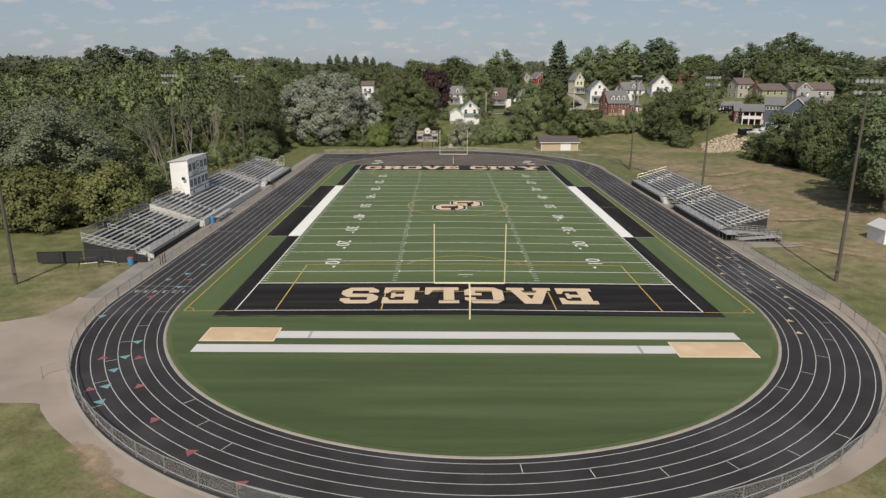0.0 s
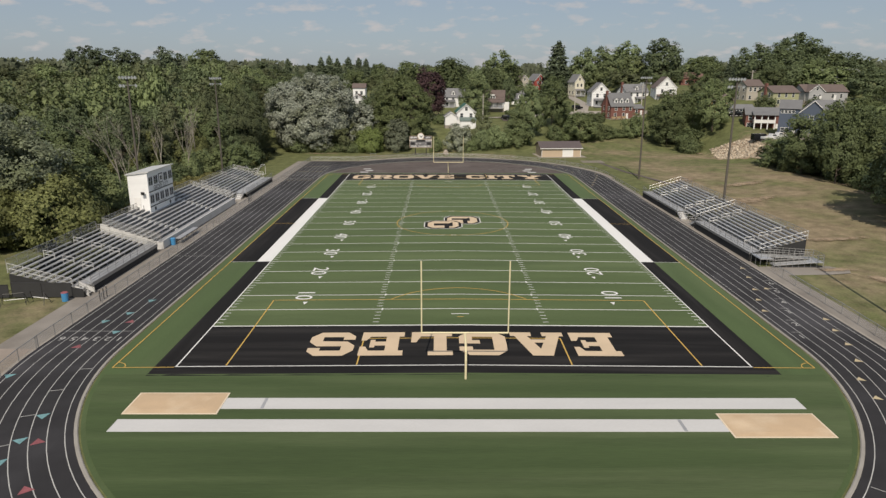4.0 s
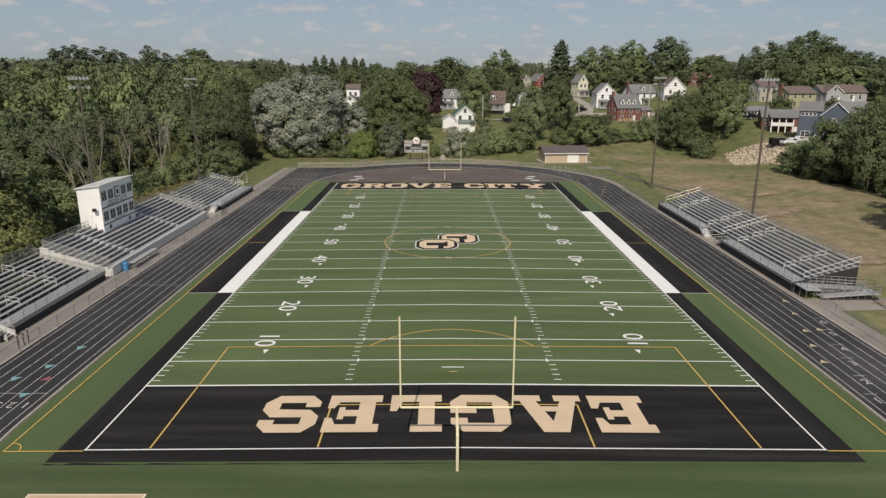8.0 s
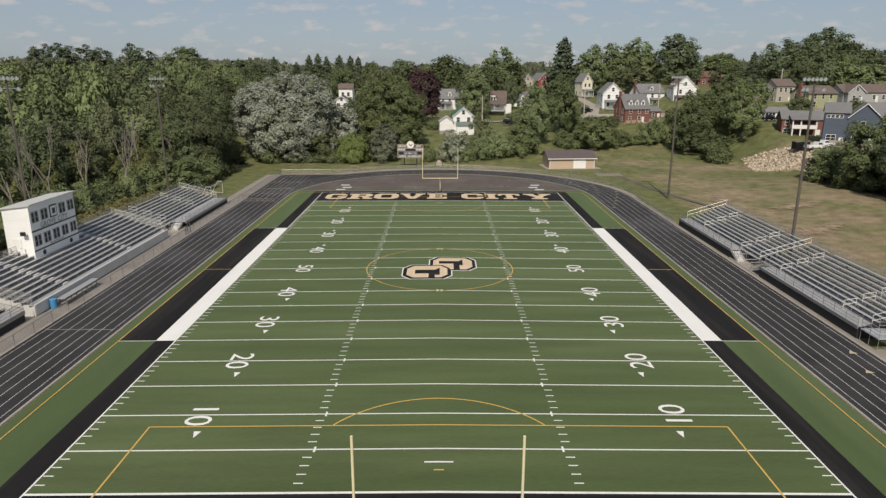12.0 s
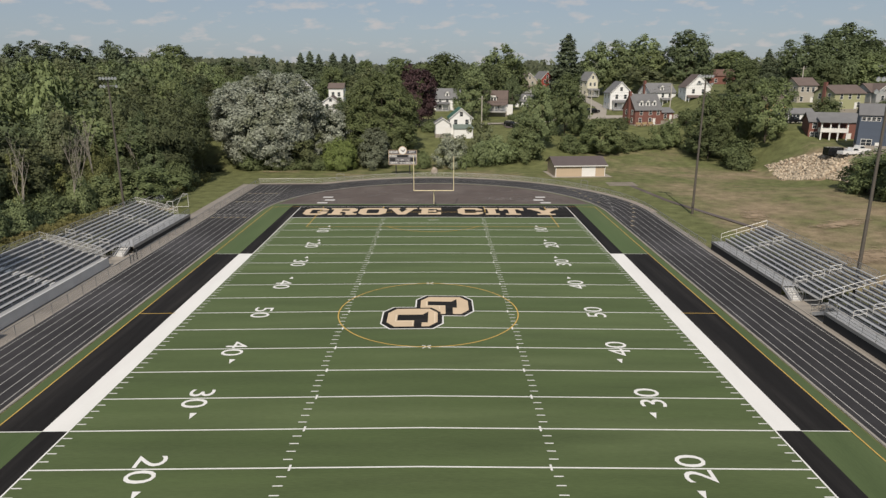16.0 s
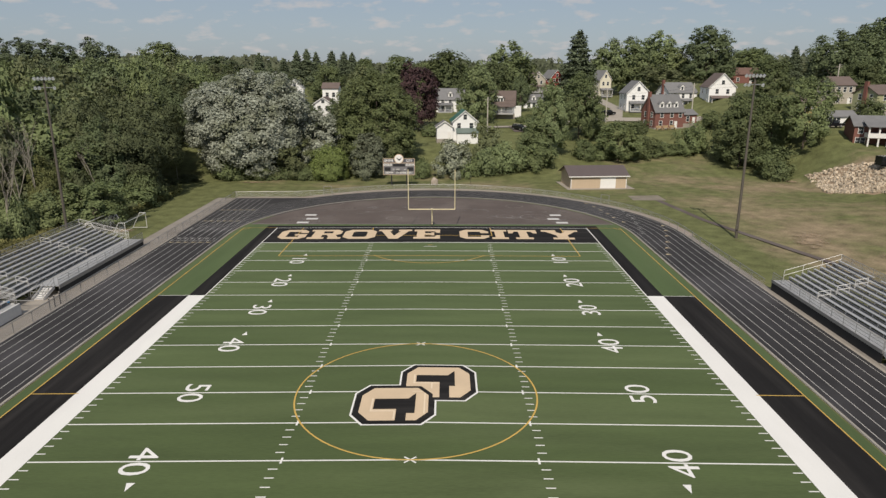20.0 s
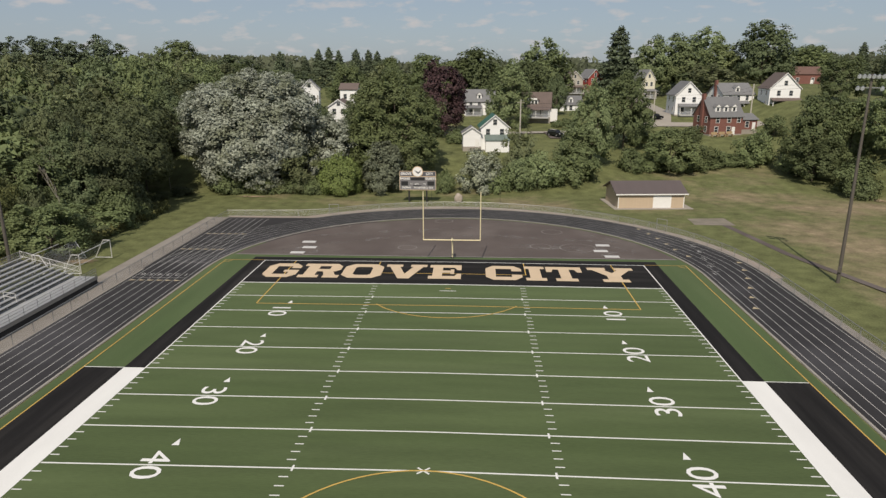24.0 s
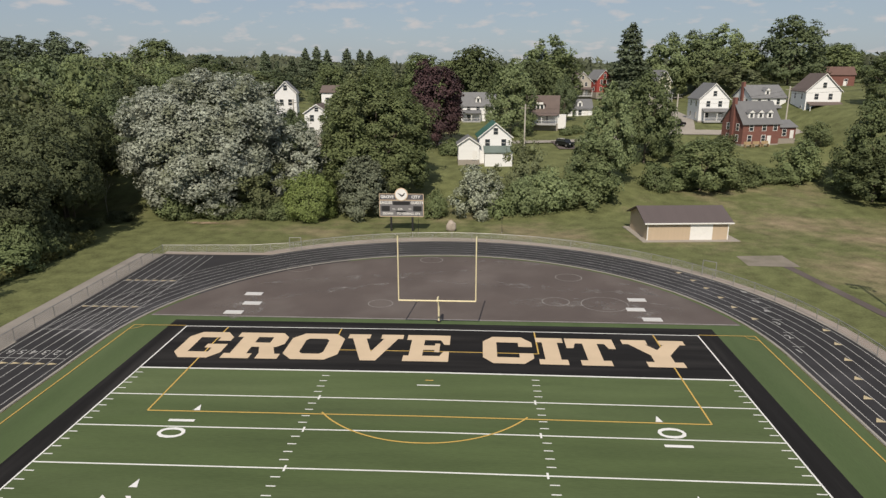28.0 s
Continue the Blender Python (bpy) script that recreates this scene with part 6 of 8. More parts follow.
# ---- houses ----
def house(name, label, x, y, w, d, h, rh, wall, roof, ridge="x", turn=0.0, z=None, front=(), side=(), dormers=0, chimney=False, porch=None, storeys=2, gable_window=True, over=0.35, base_h=0.5):
    """A gabled house; x, y: the middle of its front. ridge: x runs along the front, y runs to the back."""
    z = ground(x, y) if z is None else z
    t = holder("house", x, y, z, turn, label=label, category="house")
    bm = B()
    if ridge == "x":
        prof = [(0, -2.0), (d, -2.0), (d, h), (d / 2, h + rh), (0, h)]
        ra, rb = [bm.verts.new((-w / 2, a, b)) for a, b in prof], [bm.verts.new((w / 2, a, b)) for a, b in prof]
    else:
        prof = [(-w / 2, -2.0), (w / 2, -2.0), (w / 2, h), (0, h + rh), (-w / 2, h)]
        ra, rb = [bm.verts.new((a, 0, b)) for a, b in prof], [bm.verts.new((a, d, b)) for a, b in prof]
    bm.faces.new(ra)
    bm.faces.new(rb[::-1])
    for i in range(5):
        bm.faces.new((ra[i], rb[i], rb[(i + 1) % 5], ra[(i + 1) % 5]))
    bmesh.ops.recalc_face_normals(bm, faces=bm.faces)
    part("wall_shell", bm, wall, t)
    th = 0.16
    for sgn in (-1, 1):
        bm = B()
        if ridge == "x":
            m0, half = d / 2, d / 2
            e = half + over
            ze = h + rh - rh * e / half
            sec = [(m0, h + rh + 0.02), (m0 + sgn * e, ze + 0.02), (m0 + sgn * e, ze + 0.02 + th), (m0, h + rh + 0.02 + th)]
            qa, qb = [bm.verts.new((-w / 2 - over, a, b)) for a, b in sec], [bm.verts.new((w / 2 + over, a, b)) for a, b in sec]
        else:
            half = w / 2
            e = half + over
            ze = h + rh - rh * e / half
            sec = [(0, h + rh + 0.02), (sgn * e, ze + 0.02), (sgn * e, ze + 0.02 + th), (0, h + rh + 0.02 + th)]
            qa, qb = [bm.verts.new((a, -over, b)) for a, b in sec], [bm.verts.new((a, d + over, b)) for a, b in sec]
        bm.faces.new(qa)
        bm.faces.new(qb[::-1])
        for i in range(4):
            bm.faces.new((qa[i], qb[i], qb[(i + 1) % 4], qa[(i + 1) % 4]))
        bmesh.ops.recalc_face_normals(bm, faces=bm.faces)
        part("roof", bm, roof, t)
    # white verge boards on the gable that faces the street
    if ridge == "y":
        for sgn in (-1, 1):
            bm = B()
            half = w / 2 + over
            ze = h + rh - rh * half / (w / 2)
            vs = [bm.verts.new(p) for p in ((0, -over - 0.03, h + rh + 0.18), (sgn * half, -over - 0.03, ze + 0.18), (sgn * half, -over - 0.03, ze - 0.06), (0, -over - 0.03, h + rh - 0.06))]
            bm.faces.new(vs)
            part("verge_board", bm, TRIM, t)
        if gable_window:
            window_unit(t, 0, 0, h + rh * 0.18, 0.9, min(1.3, rh * 0.5), "y", -1)
    sh = h / storeys
    for f, lv in front:
        window_unit(t, f * w / 2, 0, sh * lv + sh * 0.32, 0.95, 1.45, "y", -1)
    for f, lv in side:
        window_unit(t, -w / 2, d * f, sh * lv + sh * 0.32, 0.95, 1.45, "x", -1)
    dr = part("door", box(B(), 0.18 * w, -0.06, 0.1, 0.18 * w + 0.95, 0.0, 2.15), TRIM, t)
    part("door_handle", bar(B(), (0.18 * w + 0.82, -0.1, 1.05), (0.18 * w + 0.82, -0.06, 1.05), 0.04, 6), BLACK_PAINT, dr)
    for k in range(dormers):
        cx = (k - (dormers - 1) / 2) * w * 0.25
        y0, zb = d * 0.10, h + rh * 0.24
        dm = part("dormer", box(B(), cx - 0.75, y0, zb - 0.6, cx + 0.75, d * 0.42, zb + 1.25), TRIM, t)
        bm = B()
        pr = [(cx - 0.95, zb + 1.2), (cx, zb + 1.95), (cx + 0.95, zb + 1.2)]
        qa, qb = [bm.verts.new((a, y0 - 0.2, b)) for a, b in pr], [bm.verts.new((a, d * 0.5, b)) for a, b in pr]
        bm.faces.new(qa)
        bm.faces.new(qb[::-1])
        for i in range(3):
            bm.faces.new((qa[i], qb[i], qb[(i + 1) % 3], qa[(i + 1) % 3]))
        bmesh.ops.recalc_face_normals(bm, faces=bm.faces)
        part("dormer_roof", bm, roof, dm)
        bm = B()
        bm.faces.new([bm.verts.new((a, y0 - 0.21, b)) for a, b in ((cx - 0.76, zb + 1.16), (cx + 0.76, zb + 1.16), (cx, zb + 1.78))])
        part("gable_face", bm, TRIM, dm)
        part("pane", box(B(), cx - 0.30, y0 - 0.03, zb + 0.1, cx + 0.30, y0, zb + 0.98), PANE, dm)
    if chimney:
        part("chimney", box(B(), -w / 2 - 0.45, d * 0.42, 0, -w / 2 + 0.25, d * 0.42 + 1.0, h + rh + 1.0), BRICK, t)
    if porch:
        pw, pd_, ph, px = porch
        pr = part("porch", box(B(), px - pw / 2, -pd_, 0.0, px + pw / 2, 0.0, 0.45), WOOD_WEATHERED if wall is BRICK else GREY_SIDING, t)
        for e in (-pw / 2 + 0.12, 0, pw / 2 - 0.12):
            part("porch_post", box(B(), px + e - 0.08, -pd_ + 0.1, 0.45, px + e + 0.08, -pd_ + 0.26, ph), TRIM, pr)
        bm = B()
        vs = [(px - pw / 2 - 0.2, -pd_ - 0.25, ph), (px + pw / 2 + 0.2, -pd_ - 0.25, ph), (px + pw / 2 + 0.2, 0, ph + 0.7), (px - pw / 2 - 0.2, 0, ph + 0.7)]
        lo, hi = [bm.verts.new(p) for p in vs], [bm.verts.new((a, b, c + 0.14)) for a, b, c in vs]
        bm.faces.new(lo[::-1])
        bm.faces.new(hi)
        for i in range(4):
            bm.faces.new((lo[i], lo[(i + 1) % 4], hi[(i + 1) % 4], hi[i]))
        part("porch_roof", bm, roof, pr)
        bm = B()
        bar(bm, (px - pw / 2 + 0.1, -pd_ + 0.15, 1.2), (px + pw / 2 - 0.1, -pd_ + 0.15, 1.2), 0.04, 4)
        for k in range(int(pw / 0.4)):
            xx = px - pw / 2 + 0.2 + 0.4 * k
            bar(bm, (xx, -pd_ + 0.15, 0.45), (xx, -pd_ + 0.15, 1.2), 0.025, 4)
        part("porch_rail", bm, TRIM, pr)
    part("foundation", box(B(), -w / 2 - 0.06, -0.06, -2.0, w / 2 + 0.06, d + 0.06, base_h * 0.6), CONCRETE, t)
    return t


two = ((-0.55, 0), (0.62, 0), (-0.55, 1), (0.0, 1), (0.55, 1))
gab = ((-0.45, 0), (0.5, 0), (-0.4, 1), (0.4, 1))
sides = ((0.25, 0), (0.7, 0), (0.25, 1), (0.7, 1))
h1 = house("house", "small white house with a green metal roof on the far bank", 7.3, 131, 6.6, 8, 5.6, 2.7, WHITE_SIDING, ROOF_GREEN, "y", 4, 5.4, ((-0.5, 1), (0.5, 1)), sides)
part("lean_to", box(B(), -2.3, -2.2, -1.5, 3.2, 0.0, 2.6), WHITE_SIDING, h1)
bm = B()
vs = [(-2.5, -2.4, 2.6), (3.4, -2.4, 2.6), (3.4, 0, 3.7), (-2.5, 0, 3.7)]
lo, hi = [bm.verts.new(p) for p in vs], [bm.verts.new((a, b, c + 0.15)) for a, b, c in vs]
bm.faces.new(lo[::-1])
bm.faces.new(hi)
for i in range(4):
    bm.faces.new((lo[i], lo[(i + 1) % 4], hi[(i + 1) % 4], hi[i]))
part("lean_to_roof", bm, ROOF_SAGE, h1)
house("house", "white outbuilding with a small gable beside the green-roofed house", 1.9, 130, 4.2, 5, 3.4, 1.4, WHITE_SIDING, ROOF_GREY, "y", 4, 6.2, (), (), storeys=1, gable_window=False)
house("house", "red brick house with three white dormers and a grey roof", 68.3, 151.5, 9.4, 8.0, 5.0, 4.6, BRICK, ROOF_GREY, "x", 14, 7.4, ((-0.6, 0), (0.15, 0), (-0.55, 1), (0.15, 1), (0.75, 1)), sides, dormers=3, chimney=True, storeys=2)
house("house", "low brick wing with a grey roof beside the dormered house", 75.4, 154.5, 4.6, 6, 2.9, 1.3, BRICK, ROOF_GREY, "x", 14, 8.4, ((-0.3, 0),), (), storeys=1)
house("house", "white two-storey house with a pale grey gable roof", 65.8, 176.5, 7.6, 11, 6.0, 3.8, WHITE_SIDING, ROOF_GREY, "y", -2, 10.8, gab, sides, porch=(6.6, 2.2, 2.7, 0.4))
house("house", "white house with a dark grey roof and one dormer", 84.2, 187, 10.5, 9, 5.4, 3.2, WHITE_SIDING, ROOF_GREY, "x", 12, 11.3, two, sides, dormers=1, chimney=True, porch=(4, 2, 2.6, 1.0))
house("house", "tall white gabled house with a brown roof and porch", 92.5, 174.5, 8.4, 11, 6.4, 4.2, WHITE_SIDING, ROOF_BROWN, "y", -6, 12.5, gab, sides, porch=(7.8, 2.4, 2.8, 0.2))
house("house", "low red brick house with a reddish roof among trees", 122.0, 226, 10, 8, 4.2, 2.4, BRICK, ROOF_RED, "x", -14, 18.4, ((-0.5, 0), (0.5, 0)), (), storeys=1)
house("house", "tall cream house with a steep gable", 69.7, 240, 5.2, 8, 7.2, 3.6, CREAM_SIDING, ROOF_GREY, "y", 15, 13.2, gab, sides, porch=(5, 2, 2.8, 0))
house("house", "barn-red gabled house far up the hill", 52.2, 259, 6.6, 8.5, 5.2, 3.4, RED_SIDING, ROOF_GREY, "y", 20, 15.6, gab, sides)
house("house", "tan gabled house far up the hill", 43.6, 257, 6.8, 8.5, 5.8, 3.2, STONE_SIDING, ROOF_BROWN, "y", 12, 14.4, gab, sides, porch=(6.6, 2, 2.6, 0))
house("house", "low grey-roofed bungalow behind the street", 34.3, 199, 7.2, 7, 2.7, 2.6, WHITE_SIDING, ROOF_GREY, "x", 0, 10.2, ((-0.5, 0), (0.0, 0), (0.5, 0)), (), storeys=1, dormers=1)
house("house", "white house with a grey roof and one dormer behind the street", 3.7, 184.5, 9.6, 8, 4.6, 3.4, WHITE_SIDING, ROOF_GREY, "x", 0, 9.9, two, sides, dormers=1, porch=(5, 2.2, 2.6, -1.8))
cottage = house("house", "white cottage with a steep brown roof, gabled dormer and porch", 20.4, 172, 8.2, 7, 3.0, 4.2, WHITE_SIDING, ROOF_BROWN, "x", -8, 10.3, ((-0.5, 0), (0.4, 0)), (), storeys=1, porch=(7.6, 2, 2.4, 0))
gd = part("dormer", box(B(), -2.7, 0.7, 3.5, 0.5, 4.0, 5.3), TRIM, cottage, "wide white gabled dormer")
bm = B()
qa, qb = [bm.verts.new((a, 0.4, b)) for a, b in ((-3.05, 5.2), (-1.1, 6.7), (0.85, 5.2))], [bm.verts.new((a, 4.4, b)) for a, b in ((-3.05, 5.2), (-1.1, 6.7), (0.85, 5.2))]
bm.faces.new(qa)
bm.faces.new(qb[::-1])
for i in range(3):
    bm.faces.new((qa[i], qb[i], qb[(i + 1) % 3], qa[(i + 1) % 3]))
bmesh.ops.recalc_face_normals(bm, faces=bm.faces)
part("dormer_roof", bm, ROOF_BROWN, gd)
part("gable_face", box(B(), -2.4, 0.36, 5.15, 0.2, 0.4, 5.7), TRIM, gd)
part("side_room", box(B(), 4.14, 0.4, -1.0, 6.2, 3.6, 2.5), TRIM, cottage, "low white lean-to room")
for x in (-2.1, -1.1, -0.1):
    part("pane", box(B(), x - 0.33, 0.66, 3.9, x + 0.33, 0.7, 5.0), PANE, gd)
house("house", "small white gabled house between the trees", -33.8, 150, 5.8, 7, 5.6, 1.9, WHITE_SIDING, ROOF_BROWN, "y", 0, 8.9, gab, (), storeys=2)
house("house", "tall white house with a brown roof behind the trees", -36, 176, 5.2, 6, 8.4, 1.6, WHITE_SIDING, ROOF_BROWN, "x", 0, 10.0, ((-0.4, 0), (-0.4, 1), (0.4, 1)), ())
house("house", "white gabled house showing above the silver tree", -45.2, 165, 5.3, 5, 9.4, 2.6, WHITE_SIDING, ROOF_GREY, "y", 8, 9.3, gab, (), porch=(4, 1.4, 3.2, -0.6))
ra_ = house("house", "long brick ranch house with a grey roof above the rubble", 102.2, 105, 13.0, 9, 4.9, 2.0, BRICK, ROOF_GREY, "x", -18, 6.9, ((-0.85, 0), (-0.7, 0), (-0.8, 1), (0.75, 1)), (), storeys=2)
part("porch_block", box(B(), -4.4, -3.2, 2.5, 1.8, 0.0, 3.5), TRIM, ra_)
for e in (-4.2, -2.2, -0.4, 1.6):
    part("porch_post", box(B(), e - 0.16, -3.1, -1.0, e + 0.16, -2.8, 4.9), TRIM, ra_)
bm = B()
vs = [(-4.8, -3.6, 4.9), (2.2, -3.6, 4.9), (2.2, 1.0, 6.0), (-4.8, 1.0, 6.0)]
lo, hi = [bm.verts.new(p) for p in vs], [bm.verts.new((a, b, c + 0.15)) for a, b, c in vs]
bm.faces.new(lo[::-1])
bm.faces.new(hi)
for i in range(4):
    bm.faces.new((lo[i], lo[(i + 1) % 4], hi[(i + 1) % 4], hi[i]))
part("porch_roof", bm, ROOF_GREY, ra_)
house("house", "slate-blue gabled house with white windows and garage", 104.6, 84.0, 6.8, 9.0, 7.3, 3.2, BLUE_SIDING, ROOF_GREY, "y", -28, 6.4, ((-0.55, 0), (0.55, 0), (-0.1, 1)), (), base_h=2.4, gable_window=False)
blue = house("house", "slate-blue wing with a grey roof and a ribbon of small windows", 99.3, 86.9, 5.3, 8.0, 8.3, 2.2, BLUE_SIDING, ROOF_GREY, "x", -28, 6.4, ((-0.5, 0), (-0.1, 0)), (), base_h=2.4)
for k in range(4):
    window_unit(blue, -1.9 + 0.95 * k, 0.0, 7.0, 0.7, 0.75, "y", -1)
house("house", "grey-roofed rear wing of the slate-blue house", 111.6, 87.5, 7.0, 9.5, 6.8, 3.4, BLUE_SIDING, ROOF_GREY, "x", -20, 6.6, (), ())
house("house", "pale green two-storey house with a brown roof", 122.5, 135, 11, 8, 4.8, 2.2, GREEN_SIDING, ROOF_BROWN, "x", 14, 13.2, two, sides, chimney=True)
house("house", "long tan house with a brown roof and a front gable", 141, 142, 17, 8, 3.4, 2.4, GREY_SIDING, ROOF_BROWN, "x", 6, 14.8, ((-0.6, 0), (-0.2, 0), (0.3, 0), (0.7, 0)), (), storeys=1)
house("house", "tan gable wing with a brown roof", 136, 139.5, 6, 8, 3.6, 2.4, GREY_SIDING, ROOF_BROWN, "y", 6, 14.6, ((-0.3, 0), (0.4, 0)), (), storeys=1)
house("house", "pale two-storey house with a dark brown roof", 119.0, 152, 7.0, 7, 6.0, 2.2, STONE_SIDING, ROOF_BROWN, "x", 10, 14.0, two, sides)
house("house", "white sunroom wing with a row of windows", 101.6, 123, 9.0, 4, 2.7, 1.2, WHITE_SIDING, ROOF_GREY, "x", 6, 10.2, ((-0.8, 0), (-0.55, 0), (-0.3, 0), (-0.05, 0), (0.62, 0), (0.85, 0)), (), storeys=1)
house("house", "ochre two-storey house behind the sunroom", 98.5, 130, 6.0, 7, 5.0, 2.2, OCHRE_SIDING, ROOF_BROWN, "x", 6, 10.4, two, sides)
house("house", "large white house with a pale grey roof on the ridge", 181, 200, 17, 10, 4.2, 3.4, WHITE_SIDING, ROOF_GREY, "x", -4, 19.0, two, ())


# wooden benches before the brick house
for k in range(3):
    bn = holder("patio_bench", 64.6 + 2.1 * k, 148.6 + 0.5 * k, ground(64.6 + 2.1 * k, 148.6 + 0.5 * k), 14, label="yellowish wooden bench on the grass before the brick house", category="bench", group="patio benches")
    part("seat", box(B(), -0.85, -0.3, 0.48, 0.85, 0.3, 0.56), WOOD_WEATHERED, bn)
    part("backrest", box(B(), -0.85, 0.32, 0.6, 0.85, 0.40, 1.15), WOOD_WEATHERED, bn)
    for e in (-0.75, 0.75):
        part("leg", box(B(), e - 0.07, -0.3, -0.1, e + 0.07, 0.40, 0.47), WOOD_WEATHERED, bn)


# ---- vehicles ----
def vehicle(name, label, x, y, turn, paint, truck=False, long=4.7):
    t = holder(name, x, y, ground(x, y) + 0.08, turn, label=label, category="truck" if truck else "car")
    w, L = 0.95, long / 2
    def hull(prof, half, material, nm):
        bm = B()
        a, b = [bm.verts.new((u, -half, z)) for u, z in prof], [bm.verts.new((u, half, z)) for u, z in prof]
        bm.faces.new(a)
        bm.faces.new(b[::-1])
        for i in range(len(prof)):
            bm.faces.new((a[i], b[i], b[(i + 1) % len(prof)], a[(i + 1) % len(prof)]))
        bmesh.ops.recalc_face_normals(bm, faces=bm.faces)
        bmesh.ops.bevel(bm, geom=bm.edges[:], offset=0.06, segments=2, affect="EDGES")
        return part(nm, bm, material, t)
    hull([(-L, 0.35), (L, 0.35), (L, 0.85), (L * 0.9, 1.0), (-L, 1.02)], w, paint, "body")
    if truck:
        hull([(-0.4, 1.0), (1.35, 1.0), (0.75, 1.75), (-0.3, 1.78)], w * 0.9, paint, "cab")
        hull([(-0.3, 1.1), (1.3, 1.1), (0.75, 1.66), (-0.22, 1.68)], w * 0.915, PANE, "glass")
    else:
        hull([(-L * 0.98, 1.0), (L * 0.55, 1.0), (L * 0.22, 1.66), (-L * 0.85, 1.7)], w * 0.9, paint, "cabin")
        hull([(-L * 0.92, 1.1), (L * 0.5, 1.1), (L * 0.2, 1.58), (-L * 0.82, 1.6)], w * 0.915, PANE, "glass")
    for u in (-L * 0.62, L * 0.62):
        for e in (-1, 1):
            wh = part("wheel", bar(B(), (u, e * (w - 0.2), 0.34), (u, e * (w + 0.02), 0.34), 0.36, 14), RUBBER, t)
            part("rim", bar(B(), (u, e * (w + 0.021), 0.34), (u, e * (w + 0.04), 0.34), 0.2, 10), GALV, wh)
    for e in (-0.65, 0.65):
        part("headlight", box(B(), L - 0.02, e - 0.18, 0.68, L + 0.04, e + 0.18, 0.84), LAMP_GLASS, t)


vehicle("car", "black minivan parked on the driveway", 23.6, 148.6, -55, CAR_BLACK)
vehicle("car", "black car parked by the street", 54.8, 170.5, 20, CAR_BLACK, long=4.4)
vehicle("pickup_truck", "black pickup truck parked beside the sunroom house", 98.6, 120.5, 8, CAR_BLACK, True, 5.6)
vehicle("pickup_truck", "white pickup truck parked on the gravel yard", 93.2, 83.5, 10, CAR_WHITE, True, 5.6)
vehicle("pickup_truck", "white pickup truck behind the first one", 96.5, 86.5, 12, CAR_WHITE, True, 5.6)
tl = holder("cargo_trailer", 90.8, 86.3, ground(90.8, 86.3) + 0.06, 5, label="black box cargo trailer on the gravel yard", category="trailer")
part("box_body", box(B(), -1.8, -1.0, 0.45, 1.8, 1.0, 2.2), CAR_BLACK, tl)
for e in (-1.05, 1.0):
    part("wheel", bar(B(), (0, e, 0.33), (0, e + 0.1, 0.33), 0.33, 12), RUBBER, tl)

# ---- rubble bank ----
RUBBLE_QUAD = (Vector((79.5, 86.0)), Vector((87.5, 72.5)), Vector((96.0, 84.0)), Vector((83.0, 103.0)))


def rubble_spot(u, v):
    p0, p1, p2, p3 = RUBBLE_QUAD
    return p0.lerp(p1, u).lerp(p3.lerp(p2, u), v)


bm = B()
grid = []
for i in range(19):
    row = []
    for j in range(19):
        p = rubble_spot(i / 18, j / 18)
        edge = min(i, j, 18 - i, 18 - j)
        row.append(bm.verts.new((p.x, p.y, ground(p.x, p.y) + (-0.15 if edge == 0 else 0.10 + 0.22 * noise.noise((p.x * 0.5, p.y * 0.5, 2))))))
    grid.append(row)
for i in range(18):
    for j in range(18):
        bm.faces.new((grid[i][j], grid[i + 1][j], grid[i + 1][j + 1], grid[i][j + 1]))
bmesh.ops.recalc_face_normals(bm, faces=bm.faces)
tagged(part("rubble_earth", bm, DIRT), "bare tan earth bank under the rubble", "dirt", kind="structure")
bm = B()
g = np.random.default_rng(5)
for k in range(1900):
    p = rubble_spot(0.04 + 0.92 * g.random(), 0.04 + 0.92 * g.random() ** 1.15)
    x, y = p.x, p.y
    s = 0.10 + 0.34 * g.random() ** 2.8
    z = ground(x, y) + 0.15
    vs = [bm.verts.new((x + s * a * (0.6 + 0.7 * g.random()), y + s * b * (0.6 + 0.7 * g.random()), z + s * c * (0.5 + 0.5 * g.random()))) for a, b, c in ((-1, -1, -0.4), (1, -1, -0.4), (1, 1, -0.4), (-1, 1, -0.4), (-0.7, -0.6, 0.8), (0.6, -0.7, 0.8), (0.7, 0.6, 0.8), (-0.6, 0.7, 0.8))]
    for f in ((4, 5, 6, 7), (0, 1, 5, 4), (1, 2, 6, 5), (2, 3, 7, 6), (3, 0, 4, 7)):
        bm.faces.new([vs[i] for i in f])
tagged(part("rubble_pile", bm, RUBBLE), "bank of broken tan stone and earth below the houses", "rubble", kind="stuff")

# ---- street poles and wires ----
def utility_pole(x, y, h, wires=None):
    p = holder("utility_pole", x, y, ground(x, y), label="pale wooden utility pole with a cross arm", category="utility pole", group="utility poles")
    part("pole", bar(B(), (0, 0, -0.3), (0, 0, h), 0.20, 8, 0.15), POLE_WOOD, p)
    part("cross_arm", box(B(), -1.0, -0.06, h - 0.9, 1.0, 0.06, h - 0.75), BARK_PALE, p)
    part("lamp_arm", bar(B(), (0, 0, h - 0.4), (0.9, -0.6, h - 0.2), 0.04, 5), GALV, p)


